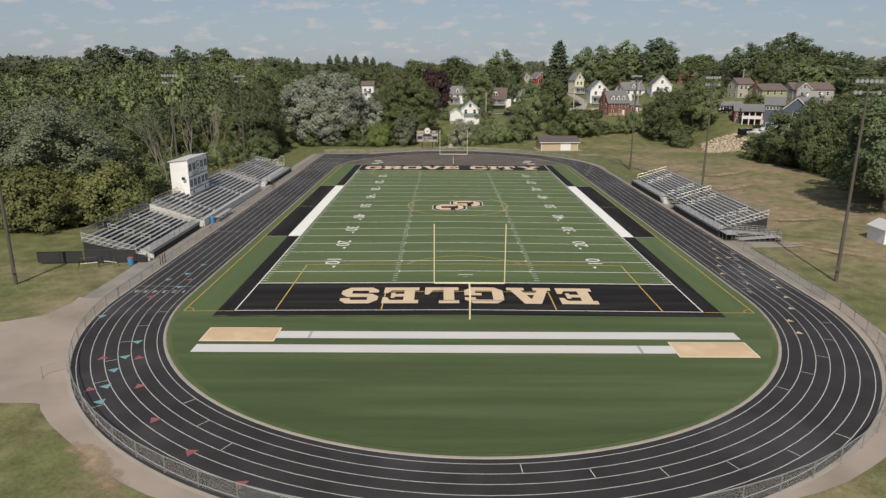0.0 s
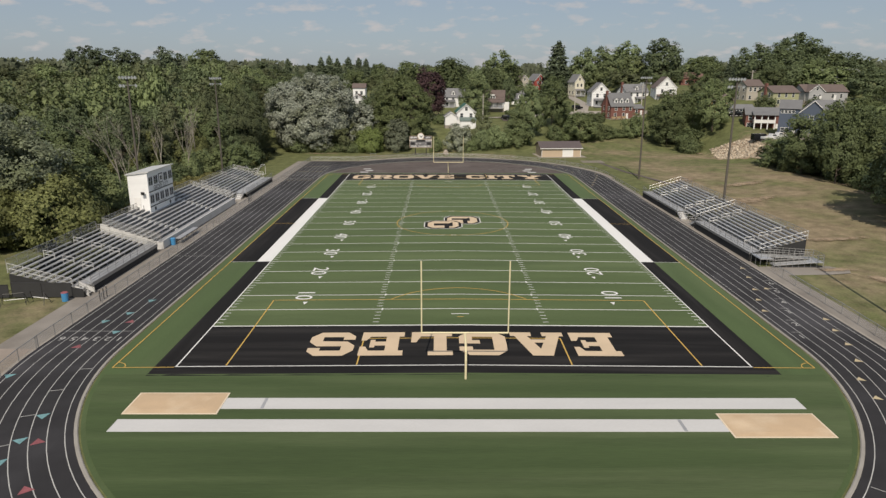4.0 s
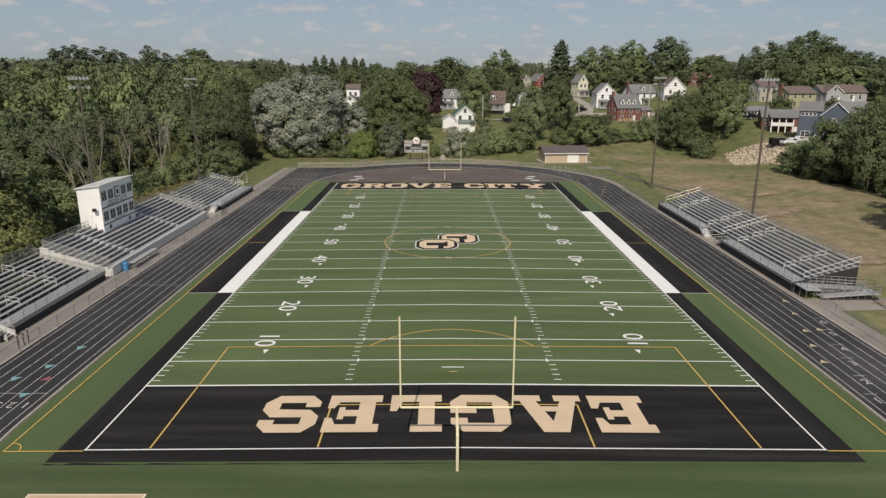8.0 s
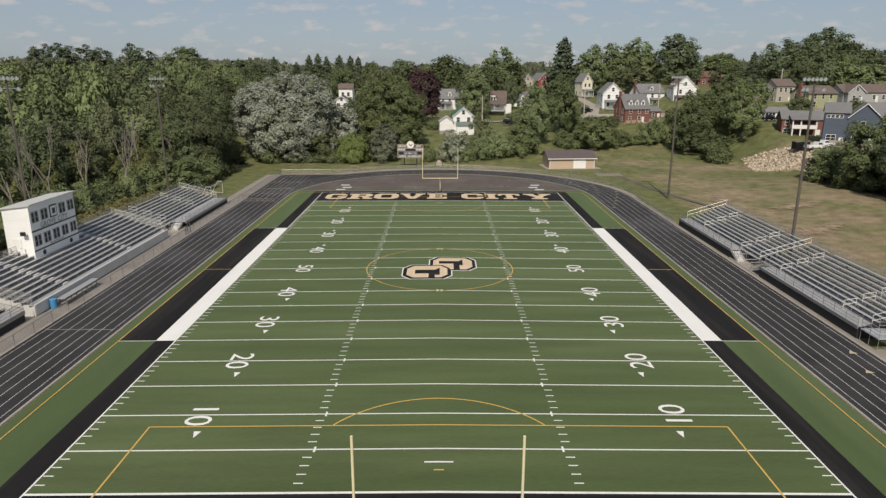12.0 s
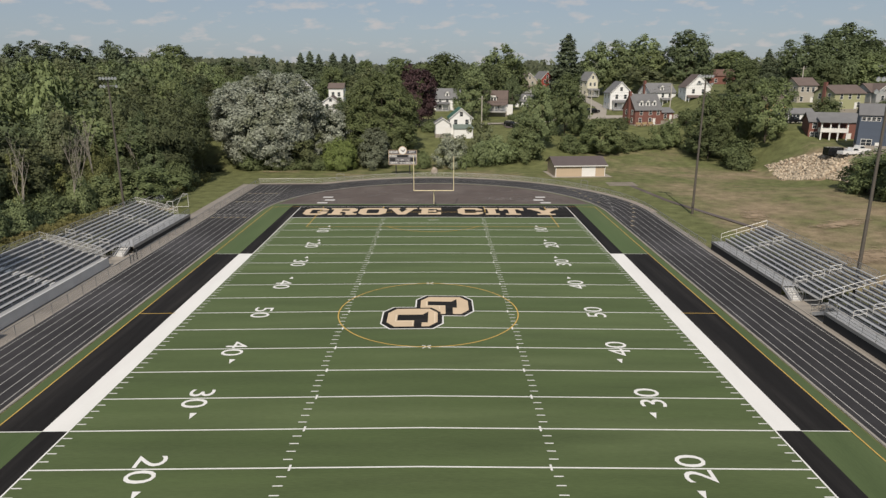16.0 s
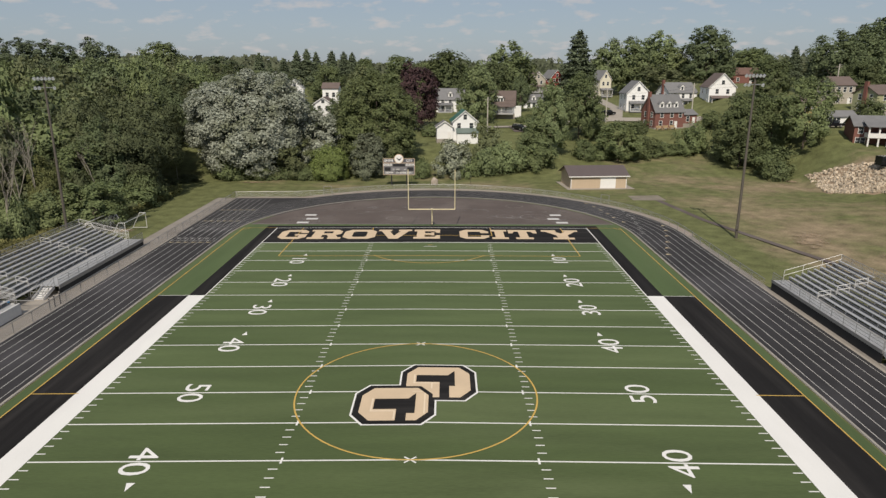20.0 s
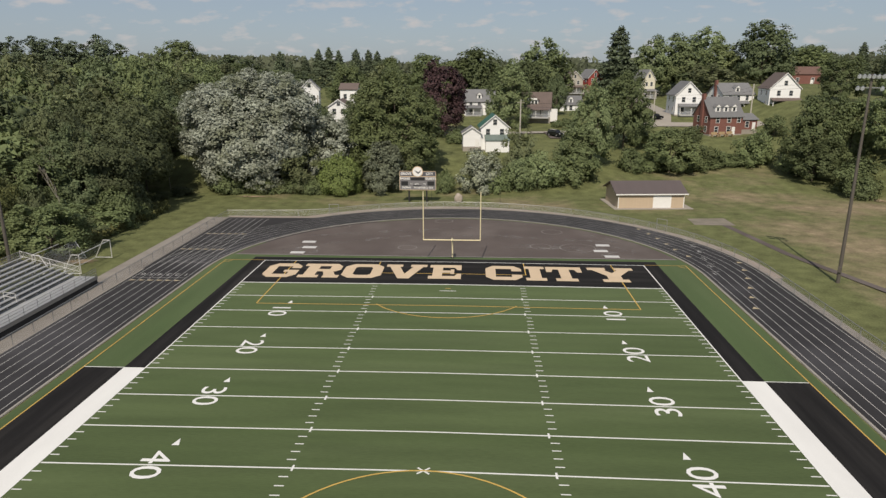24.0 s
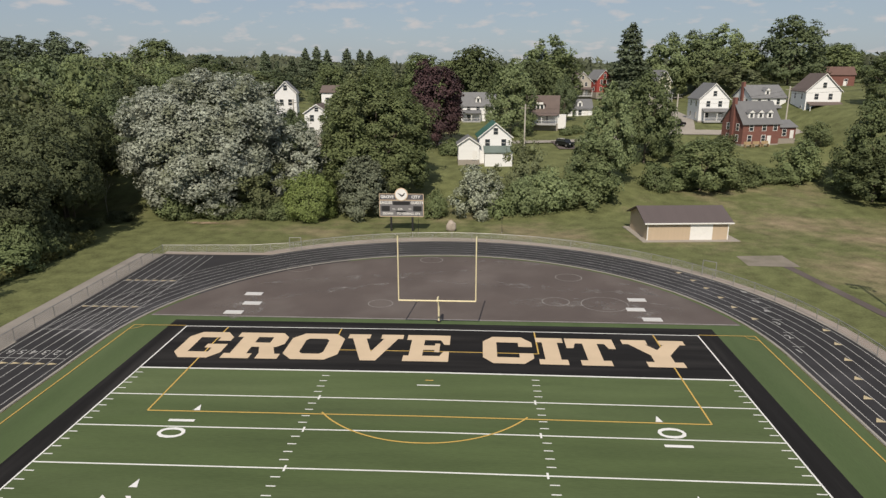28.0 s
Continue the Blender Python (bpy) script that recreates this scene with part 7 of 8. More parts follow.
POLES = ((-40, 153, 10), (14.2, 146.5, 9.8), (52, 162, 10), (80, 166, 11), (121, 160, 11))
for x, y, h in POLES:
    utility_pole(x, y, h)
for dz in (0.8, 1.8):
    bm = B()
    for (x, y, h), (x2, y2, h2) in zip(POLES, POLES[1:]):
        a, b = Vector((x, y, ground(x, y) + h - dz)), Vector((x2, y2, ground(x2, y2) + h2 - dz))
        last = a
        for k in range(1, 9):
            p = a.lerp(b, k / 8) - Vector((0, 0, 1.2 * 4 * (k / 8) * (1 - k / 8)))
            bar(bm, last, p, 0.03, 4)
            last = p
    tagged(part("overhead_wire", bm, BLACK_PAINT), "sagging black overhead wires along the street", "wire")

# ---- trees ----
rng = np.random.default_rng(7)


def S_noise(x, y):
    return np.array([0.5 + 0.5 * noise.noise((a * 0.3, b * 0.3, 5)) for a, b in zip(x, y)])


ICO = ((0, 0, -1), (0.72, -0.53, -0.45), (-0.28, -0.85, -0.45), (-0.89, 0, -0.45), (-0.28, 0.85, -0.45), (0.72, 0.53, -0.45), (0.28, -0.85, 0.45), (-0.72, -0.53, 0.45), (-0.72, 0.53, 0.45), (0.28, 0.85, 0.45), (0.89, 0, 0.45), (0, 0, 1))
ICO_F = ((0, 1, 2), (1, 0, 5), (0, 2, 3), (0, 3, 4), (0, 4, 5), (1, 5, 10), (2, 1, 6), (3, 2, 7), (4, 3, 8), (5, 4, 9), (1, 10, 6), (2, 6, 7), (3, 7, 8), (4, 8, 9), (5, 9, 10), (6, 10, 11), (7, 6, 11), (8, 7, 11), (9, 8, 11), (10, 9, 11))


SOFT = {}


def leaf_mesh(name, centres, normals, sizes, material, seed, cores=None, soft_shade=0.0):
    """Many small leaf sprays, one pointed triangle each, round dense inner clumps."""
    r = np.random.default_rng(seed)
    n = len(centres)
    nrm = normals + r.normal(0, 0.55, (n, 3))
    nrm /= np.linalg.norm(nrm, axis=1, keepdims=True)
    u = np.cross(nrm, r.normal(0, 1, (n, 3)))
    u /= np.linalg.norm(u, axis=1, keepdims=True)
    v = np.cross(nrm, u)
    s = sizes[:, None]
    pts = np.stack([centres - u * s * 0.7 - v * s * 0.6, centres + u * s * 1.15 - nrm * s * 0.25, centres - u * s * 0.5 + v * s * 0.75], 1).reshape(-1, 3)
    idx = np.arange(n * 3)
    if cores is not None:
        cc, cr = cores
        ico, fac = np.array(ICO), np.array(ICO_F)
        k = len(cc)
        wob = 0.75 + 0.5 * r.random((k, len(ICO), 1))
        extra = (cc[:, None] + ico[None] * wob * cr[:, None, None]).reshape(-1, 3)
        idx = np.concatenate([idx, (fac[None] + (np.arange(k) * len(ICO))[:, None, None] + n * 3).ravel()])
        pts = np.concatenate([pts, extra])
    m = len(idx) // 3
    me = bpy.data.meshes.new(name)
    me.vertices.add(len(pts))
    me.vertices.foreach_set("co", pts.ravel())
    me.loops.add(len(idx))
    me.loops.foreach_set("vertex_index", idx)
    me.polygons.add(m)
    me.polygons.foreach_set("loop_start", np.arange(m) * 3)
    me.polygons.foreach_set("loop_total", np.full(m, 3))
    me.update(calc_edges=True)
    me.materials.append(material)
    if soft_shade:
        # leaves take the light of the clump that they cover
        soft = np.repeat(normals * soft_shade + nrm * (1 - soft_shade) + np.array([0, 0, 0.30]), 3, axis=0)
        if cores is not None:
            soft = np.concatenate([soft, np.tile(ico, (k, 1))])
        soft /= np.linalg.norm(soft, axis=1, keepdims=True)
        me.polygons.foreach_set("use_smooth", np.ones(m, dtype=bool))
        me.normals_split_custom_set_from_vertices(soft)
        SOFT[me.name] = soft
    return me


def crown_points(h, r, base, lobes, leaves, seed, top_heavy=0.0, ragged=0.25, dome=2.3):
    """Leaves on the outer side of clumps that cover a dome, full down to its skirt."""
    g = np.random.default_rng(seed)
    mid, half = base + (h - base) * 0.42, (h - base) * 0.5
    k = np.arange(lobes) + 0.5
    dz = 1 - 1.75 * k / lobes
    a = k * 2.39996 + g.normal(0, 0.25, lobes)
    dz = np.clip(dz + g.normal(0, 0.06, lobes), -0.85, 1)
    wide = np.where(dz > 0, np.sqrt(np.maximum(1 - np.maximum(dz, 0) ** dome, 0.0)), 1.0 - 0.32 * dz ** 2)
    # broad swellings and hollows, then clump by clump
    ph = g.random(6) * 6.283
    swell = 1 + ragged * (0.16 * np.sin(2 * a + ph[0] + 2 * dz) + 0.13 * np.sin(3 * a + ph[1] - 3 * dz) + 0.12 * np.sin(5 * dz + ph[2] + a) + 0.10 * g.normal(0, 1, lobes))
    rad = (0.69 + 0.08 * g.random(lobes)) * swell
    up = np.where(dz > 0, dz * (h - mid) / half, dz * (mid - base) / (0.85 * half))
    lobe_c = np.stack([r * rad * wide * np.cos(a), r * rad * wide * np.sin(a), mid + half * up * np.clip(rad + 0.10, 0.5, 0.95)], 1)
    lobe_c[:, :2] *= 1 + top_heavy * dz[:, None]
    lobe_r = r * (2.05 / math.sqrt(lobes)) * (0.7 + 0.6 * g.random(lobes))
    lobe_c[:, 2] = np.maximum(lobe_c[:, 2], base + lobe_r * 0.5)
    out_l = lobe_c - np.array([0, 0, mid - 0.25 * half])
    out_l /= np.linalg.norm(out_l, axis=1, keepdims=True)
    pick = g.integers(0, lobes, leaves)
    w = g.normal(0, 1, (leaves, 3)) + out_l[pick] * 0.9
    w[:, 2] += 0.25
    w /= np.linalg.norm(w, axis=1, keepdims=True)
    centres = lobe_c[pick] + w * lobe_r[pick][:, None] * (0.60 + 0.66 * g.random((leaves, 1)))
    return centres, w * 0.75 + out_l[pick] * 0.7, lobe_c, lobe_r


def limb_mesh(name, h, base, lobe_c, trunk_r, material, seed, limbs=9):
    g = np.random.default_rng(seed)
    bm = B()
    top = base + (h - base) * 0.55
    bar(bm, (0, 0, -0.3), (0.1, 0.05, base), trunk_r, 8, trunk_r * 0.75)
    bar(bm, (0.1, 0.05, base), (0.0, 0.1, top), trunk_r * 0.75, 7, trunk_r * 0.25)
    for i in g.permutation(len(lobe_c))[:limbs]:
        c = lobe_c[i]
        z = base * 0.8 + (min(c[2], top) - base * 0.8) * 0.45
        bar(bm, (0.05, 0.05, z), tuple(c * 0.95), trunk_r * 0.38, 5, trunk_r * 0.08)
    me = bpy.data.meshes.new(name)
    bm.to_mesh(me)
    bm.free()
    me.materials.append(material)
    return me


SPECIES = {}


def species(key, h, r, base, lobes, leaves, leaf, material, bark=None, seed=1, top_heavy=0.0, ragged=0.3, trunk=None, dome=2.3):
    c, nrm, lobe_c, lobe_r = crown_points(h, r, base, lobes, leaves, seed, top_heavy, ragged, dome)
    g = np.random.default_rng(seed + 50)
    crown = leaf_mesh("crown", c, nrm, leaf * (0.6 + 0.8 * g.random(leaves)), material, seed + 9, (lobe_c * np.array([0.94, 0.94, 0.97]), lobe_r * 0.48), 0.45)
    wood = limb_mesh("trunk", h, base, lobe_c, trunk or 0.016 * h, bark or BARK, seed)
    SPECIES[key] = (h, r, crown, wood)


def spruce(key, h, r, leaves, leaf, seed):
    g = np.random.default_rng(seed)
    z = h * (1 - g.random(leaves) ** 0.55 * 0.93)
    tier = np.sin(z * 4.1) * 0.22 + 0.12 * np.sin(z * 1.3)
    side = np.sin(z * 0.9 + 3 * g.random()) * 0.35 + np.sin(z * 2.3 + 1.7) * 0.25
    rad = r * (1 - z / h) ** 0.62 * (0.42 + 0.62 * g.random(leaves)) * (1 + tier) + 0.1
    a = np.floor(g.random(leaves) * 11) / 11 * 2 * np.pi + z * 1.7 + g.normal(0, 0.22, leaves)
    rad = rad * (1 + side * np.cos(a * 2 + z * 0.4) * 0.8)
    c = np.stack([rad * np.cos(a), rad * np.sin(a), z - rad * 0.28], 1)
    nrm = np.stack([np.cos(a) * 0.6, np.sin(a) * 0.6, np.full(leaves, 0.7)], 1)
    crown = leaf_mesh("crown", c, nrm, leaf * (0.6 + 0.7 * g.random(leaves)), NEEDLES, seed)
    bm = bar(B(), (0, 0, -0.3), (0, 0, h * 0.95), 0.016 * h, 7, 0.02)
    me = bpy.data.meshes.new("trunk")
    bm.to_mesh(me)
    bm.free()
    me.materials.append(BARK)
    SPECIES[key] = (h, r, crown, me)


species("broad_a", 22, 8.0, 1.2, 117, 10500, 0.30, LEAF, seed=11, ragged=0.9)
species("broad_b", 20, 7.0, 0.8, 97, 9800, 0.29, LEAF, seed=12, ragged=1.2)
species("broad_c", 24, 7.0, 1.5, 108, 9600, 0.30, LEAF_OLIVE, seed=13, top_heavy=0.08, ragged=1.5)
species("dark_a", 22, 8.5, 1.2, 117, 10500, 0.31, LEAF_DARK, seed=14, ragged=0.9)
species("overhang", 20, 8.0, 6.5, 90, 10000, 0.28, LEAF_SHADED, seed=44, ragged=1.2)
species("lawn_tree", 20, 8.0, 2.6, 110, 13000, 0.27, LEAF_DARK, seed=46, ragged=1.0)
species("far_a", 20, 8.0, 0.8, 44, 1550, 0.64, LEAF, seed=15, ragged=1.1)
species("far_b", 22, 8.5, 0.8, 44, 1550, 0.64, LEAF_DARK, seed=16, ragged=1.0)
species("far_c", 21, 8.0, 0.8, 44, 1550, 0.64, LEAF_OLIVE, seed=36, ragged=1.4)
species("near_round", 23, 9.3, 0.3, 340, 38000, 0.21, LEAF_GREEN, seed=17, ragged=0.45, dome=2.8)
species("silver", 23.5, 12.0, 0.2, 380, 52000, 0.23, LEAF_SILVER, seed=18, ragged=0.4, dome=5.5)
species("silver_small", 14, 5.0, 0.3, 120, 9500, 0.24, LEAF_SILVER, seed=19, ragged=0.9)
species("silver_wood", 18, 7.0, 0.8, 78, 9800, 0.30, LEAF_SILVER_DULL, seed=39, ragged=1.3)
species("silver_edge", 18, 7.0, 0.8, 130, 24000, 0.19, LEAF_SILVER_EDGE, seed=38, ragged=1.2)
species("white_bush", 8.6, 3.4, 0.1, 45, 7000, 0.18, LEAF_WHITE, seed=20, ragged=0.9)
species("lime_bush", 7.6, 4.8, 0.1, 90, 11000, 0.18, LEAF_LIME, seed=21, ragged=0.7)
species("yellow_bush", 7.6, 4.8, 0.1, 90, 12000, 0.17, LEAF_YELLOW, seed=29, ragged=0.7)
species("cone_bush", 10.5, 3.8, 0.1, 50, 7000, 0.20, LEAF_GREY, seed=41, top_heavy=-0.25, ragged=0.7)
species("maroon", 19, 6.4, 0.8, 60, 9500, 0.30, LEAF_MAROON, seed=22, ragged=0.5)
species("bush", 4.2, 2.8, 0.05, 28, 2600, 0.19, LEAF, seed=23, ragged=1.2, trunk=0.06)
species("bush_tall", 7.0, 3.4, 0.1, 36, 3600, 0.21, LEAF, seed=24, ragged=1.3, trunk=0.09)
species("bush_dark", 6.0, 4.0, 0.05, 36, 3800, 0.22, LEAF_SHADED, seed=25, ragged=1.2, trunk=0.09)
species("bush_light", 4.6, 2.9, 0.05, 34, 3800, 0.18, LEAF_LIGHT, seed=27, ragged=1.3, trunk=0.06)
species("vine_column", 8.0, 1.6, 0.1, 34, 3600, 0.16, LEAF_LIME, seed=28, ragged=1.4, trunk=0.08)
species("light_a", 21, 7.5, 0.8, 100, 9000, 0.31, LEAF_LIGHT, seed=47, ragged=1.2)
species("hill_green", 21, 8.0, 1.0, 84, 5200, 0.44, LEAF, seed=48, ragged=1.1)
species("hill_dark", 22, 8.5, 1.0, 90, 5200, 0.45, LEAF_DARK, seed=49, ragged=0.9)
species("hill_light", 21, 7.5, 0.8, 80, 5200, 0.43, LEAF_LIGHT, seed=50, ragged=1.3)
species("wispy", 11, 3.6, 0.3, 40, 4200, 0.19, LEAF_OLIVE, bark=BARK, seed=26, ragged=1.8, trunk=0.1)
spruce("spruce", 24, 5.2, 6500, 0.48, 31)
species("pine", 26, 6.0, 6.0, 46, 7500, 0.36, NEEDLES, seed=32, ragged=1.9, top_heavy=0.12)

LABELS = {"yellow_bush": "bright yellow-green bushy tree beside the scoreboard", "bush_light": "light green shrub among tall weeds behind the stands", "vine_column": "tree stump hung with yellow-green vines", "light_a": "light green leafy tree on the bank",
          "hill_green": "green deciduous tree behind the houses", "hill_dark": "dark green deciduous tree behind the houses", "hill_light": "light green deciduous tree behind the houses",
          "broad_a": "tall leafy green deciduous tree", "broad_b": "rounded leafy green deciduous tree", "broad_c": "tall ragged green deciduous tree", "dark_a": "broad dark green deciduous tree",
          "overhang": "tall tree with a bare trunk and overhanging crown, leaves darkened as in shade", "lawn_tree": "leafy green shade tree with a bare trunk", "far_a": "green deciduous tree on the hill", "far_b": "dark green deciduous tree on the hill", "far_c": "olive green deciduous tree on the hill", "near_round": "large round dense green tree at the lawn edge", "silver": "large silver-leaved tree with pale shimmering foliage",
          "silver_small": "smaller silver-leaved tree beside the large one", "silver_edge": "tall grey-leaved tree standing before the wood", "silver_wood": "grey-green pale-leaved tree at the wood's edge", "cone_bush": "dark grey-green upright shrub beside the scoreboard", "white_bush": "pale grey-leaved shrub behind the scoreboard", "lime_bush": "low yellow-green bushy tree", "maroon": "dark maroon-leaved tree by the street",
          "bush": "low green shrub at the wood's edge", "bush_tall": "tall green shrub on the bank", "bush_dark": "spreading green shrub with leaves darkened as in shade", "wispy": "thin wispy young tree", "spruce": "tall dark spruce tree", "pine": "tall dark pine with a ragged crown"}


def tree(key, x, y, h=None, r=None, z=None):
    h0, r0, crown, wood = SPECIES[key]
    sz, sr = (h or h0) / h0, (r or r0) / r0
    base = holder("shrub" if "bush" in key else "tree", label=LABELS[key], category="shrub" if "bush" in key else "tree")
    base.matrix_basis = Matrix.LocRotScale((x, y, ground(x, y) - 0.1 if z is None else z), Euler((0, 0, rng.random() * 6.283)), (sr, sr, sz))
    part("trunk", None, None, base, shared=wood)
    part("crown", None, None, base, shared=crown)
    return base


BULK = {}


def woods(key, x, y, h, r):
    """One more tree of the crowded woods, joined into the one mass of its kind."""
    BULK.setdefault(key, []).append((x, y, h, r, rng.random() * 6.283))


def grow_woods():
    for key, spots in BULK.items():
        h0, r0, crown, wood = SPECIES[key]
        for me, nm in ((crown, "woodland_crowns"), (wood, "woodland_trunks")):
            nv = len(me.vertices)
            co = np.empty(nv * 3)
            me.vertices.foreach_get("co", co)
            co = co.reshape(-1, 3)
            tot = np.array([p.loop_total for p in me.polygons])
            loops = np.empty(len(me.loops), dtype=np.int64)
            me.loops.foreach_get("vertex_index", loops)
            pts, idx = [], []
            for k, (x, y, h, r, a) in enumerate(spots):
                c, s = math.cos(a), math.sin(a)
                sr, sz = r / r0, h / h0
                pts.append(np.stack([x + sr * (co[:, 0] * c - co[:, 1] * s), y + sr * (co[:, 0] * s + co[:, 1] * c), ground(x, y) - 0.1 + sz * co[:, 2]], 1))
                idx.append(loops + k * nv)
            pts, idx, tots = np.concatenate(pts), np.concatenate(idx), np.tile(tot, len(spots))
            out = bpy.data.meshes.new(nm)
            out.vertices.add(len(pts))
            out.vertices.foreach_set("co", pts.ravel())
            out.loops.add(len(idx))
            out.loops.foreach_set("vertex_index", idx)
            out.polygons.add(len(tots))
            out.polygons.foreach_set("loop_start", np.concatenate([[0], np.cumsum(tots)[:-1]]))
            out.polygons.foreach_set("loop_total", tots)
            out.update(calc_edges=True)
            out.materials.append(me.materials[0])
            out.attributes.new("tint", "FLOAT", "POINT").data.foreach_set("value", np.repeat(0.55 * rng.random(len(spots)) - 0.32, nv))
            if me.name in SOFT:
                way = SOFT[me.name]
                turned = np.concatenate([np.stack([way[:, 0] * math.cos(p[4]) - way[:, 1] * math.sin(p[4]), way[:, 0] * math.sin(p[4]) + way[:, 1] * math.cos(p[4]), way[:, 2]], 1) for p in spots])
                out.polygons.foreach_set("use_smooth", np.ones(len(tots), dtype=bool))
                out.normals_split_custom_set_from_vertices(turned)
            tagged(new(nm, out), "crowded deciduous woodland beside and beyond the field", "woods", kind="stuff")


# trees that stand out along the far bank
for key, x, y, h, r in (("silver", -43.6, 110.0, 23.4, 15.7), ("silver_small", -28.2, 111, 14.2, 5.6), ("wispy", -33, 104.8, 9, 4.4), ("silver_small", -40, 104.0, 7.5, 4.2), ("bush_tall", -47, 104, 6, 4), ("near_round", -14.8, 114.6, 21.9, 11.8),
                       ("broad_c", -18.5, 123, 20.2, 6.6), ("yellow_bush", -24.2, 103.6, 7.3, 4.8), ("cone_bush", -15.6, 104.8, 10.5, 4.0), ("maroon", -6.1, 150, 18.6, 6.9), ("white_bush", 3.7, 105.5, 8.3, 3.7), ("bush", -3.3, 105, 4.0, 1.8),
                       ("wispy", 11.7, 114.7, 10.4, 3.2), ("bush", 7.2, 106.5, 4.6, 2.8), ("bush_light", 11.5, 107.5, 5.4, 3.0), ("bush_light", 15.5, 109.5, 6, 3.8), ("bush", 19.2, 111.4, 4.2, 3.0), ("light_a", 28.4, 121, 17.8, 4.9), ("light_a", 24.4, 116.5, 10.4, 4.7), ("bush_tall", 23.4, 111.4, 6.4, 4.2),
                       ("broad_b", 38.8, 137, 19.4, 6.0), ("broad_b", 46.6, 124, 10.2, 6.4), ("bush", 37.2, 121, 4.5, 2.6), ("bush_tall", 53, 126, 6, 4)):
    tree(key, x, y, h, r)
for key, x, y, h, r in (("broad_b", 74.6, 116.5, 9.6, 5.8), ("broad_a", 77.0, 121.0, 17.6, 6.8), ("broad_a", 88.2, 113.4, 16.6, 6.2), ("broad_b", 85.2, 123.5, 14.6, 5.2), ("bush_tall", 78.6, 107.0, 6.4, 4.2), ("bush", 77.6, 103.6, 4.2, 3.2), ("bush_tall", 67.4, 129.5, 7.4, 3.8),
                       ("broad_b", 74.8, 122.5, 7.8, 4.6)):
    tree(key, x, y, h, r)
# trees between and behind the houses
for key, x, y, h, r in (("hill_green", 2.5, 206, 20.6, 9), ("hill_green", -4, 208, 17, 7), ("hill_light", 25.8, 225, 22.3, 8.8), ("hill_green", 32, 232, 17, 8), ("light_a", 12.0, 165.5, 18.2, 6.4), ("dark_a", 27.8, 185, 12.0, 3.6), ("hill_green", 20.5, 206, 16.5, 7.0), ("spruce", 61.0, 257, 28.6, 9.0), ("hill_light", 88.5, 264, 20.6, 9.6),
                       ("hill_light", 76.0, 262, 23.5, 8.6), ("hill_light", 108.3, 300, 23.0, 9.6), ("hill_dark", 107.7, 230, 21.2, 11.2), ("hill_green", 96, 240, 15, 8), ("far_c", 121, 262, 13, 8), ("hill_green", 138, 262, 14.2, 9.6), ("hill_green", 154, 290, 15.6, 9.0), ("spruce", 140, 224, 14.4, 3.6),
                       ("dark_a", 131, 179, 19.4, 10.5), ("dark_a", 146, 186, 20.4, 11.0), ("hill_dark", 167.6, 215, 22.4, 11.4), ("hill_green", 180, 222, 17.5, 10), ("far_b", 196, 232, 14, 9), ("far_b", 242, 295, 15, 10.5), ("far_b", 232, 290, 12, 9), ("hill_green", -19.1, 268, 16.0, 8.4), ("hill_green", -35.8, 274, 14.8, 5.2),
                       ("dark_a", -28, 148, 9.5, 5.0), ("spruce", -40.2, 151, 8.2, 2.6), ("dark_a", -26, 138, 9, 5), ("dark_a", -36, 136, 10, 5), ("dark_a", -45, 140, 12, 6)):
    tree(key, x, y, h, r)
for x, y, h, r in ((-93.2, 301, 16.0, 4.6), (-81, 302, 13.5, 4.0), (-88.5, 303, 11.5, 2.6), (-70.6, 286, 17.6, 4.6), (-66.2, 288, 18.6, 4.8), (-61.4, 287, 17.4, 4.6), (-60, 324, 19.2, 5.2), (-53.4, 324, 18.8, 4.8), (-48.6, 322, 18.2, 4.6), (-44, 326, 15, 4.4)):
    tree("spruce", x, y, h, r)
# trees that stand above the wood on the far side
for key, x, y, h, r in (("hill_green", -138.8, 292.6, 19.6, 10.2), ("hill_dark", -86.8, 217, 15.6, 11.5), ("pine", -125.9, 203.5, 22.4, 6.4), ("pine", -165.9, 247.4, 18.6, 6.6), ("pine", -189.7, 266, 17.6, 7.4), ("pine", -184.3, 235.6, 18.4, 5.6), ("spruce", -158, 247, 15, 4.0),
                       ("dark_a", -61.9, 150, 14.6, 9), ("dark_a", -75, 148, 14.4, 8), ("broad_b", -118, 158, 15.5, 7), ("hill_dark", -104, 240, 12.5, 9), ("hill_dark", -70, 240, 10, 9)):
    tree(key, x, y, h, r)
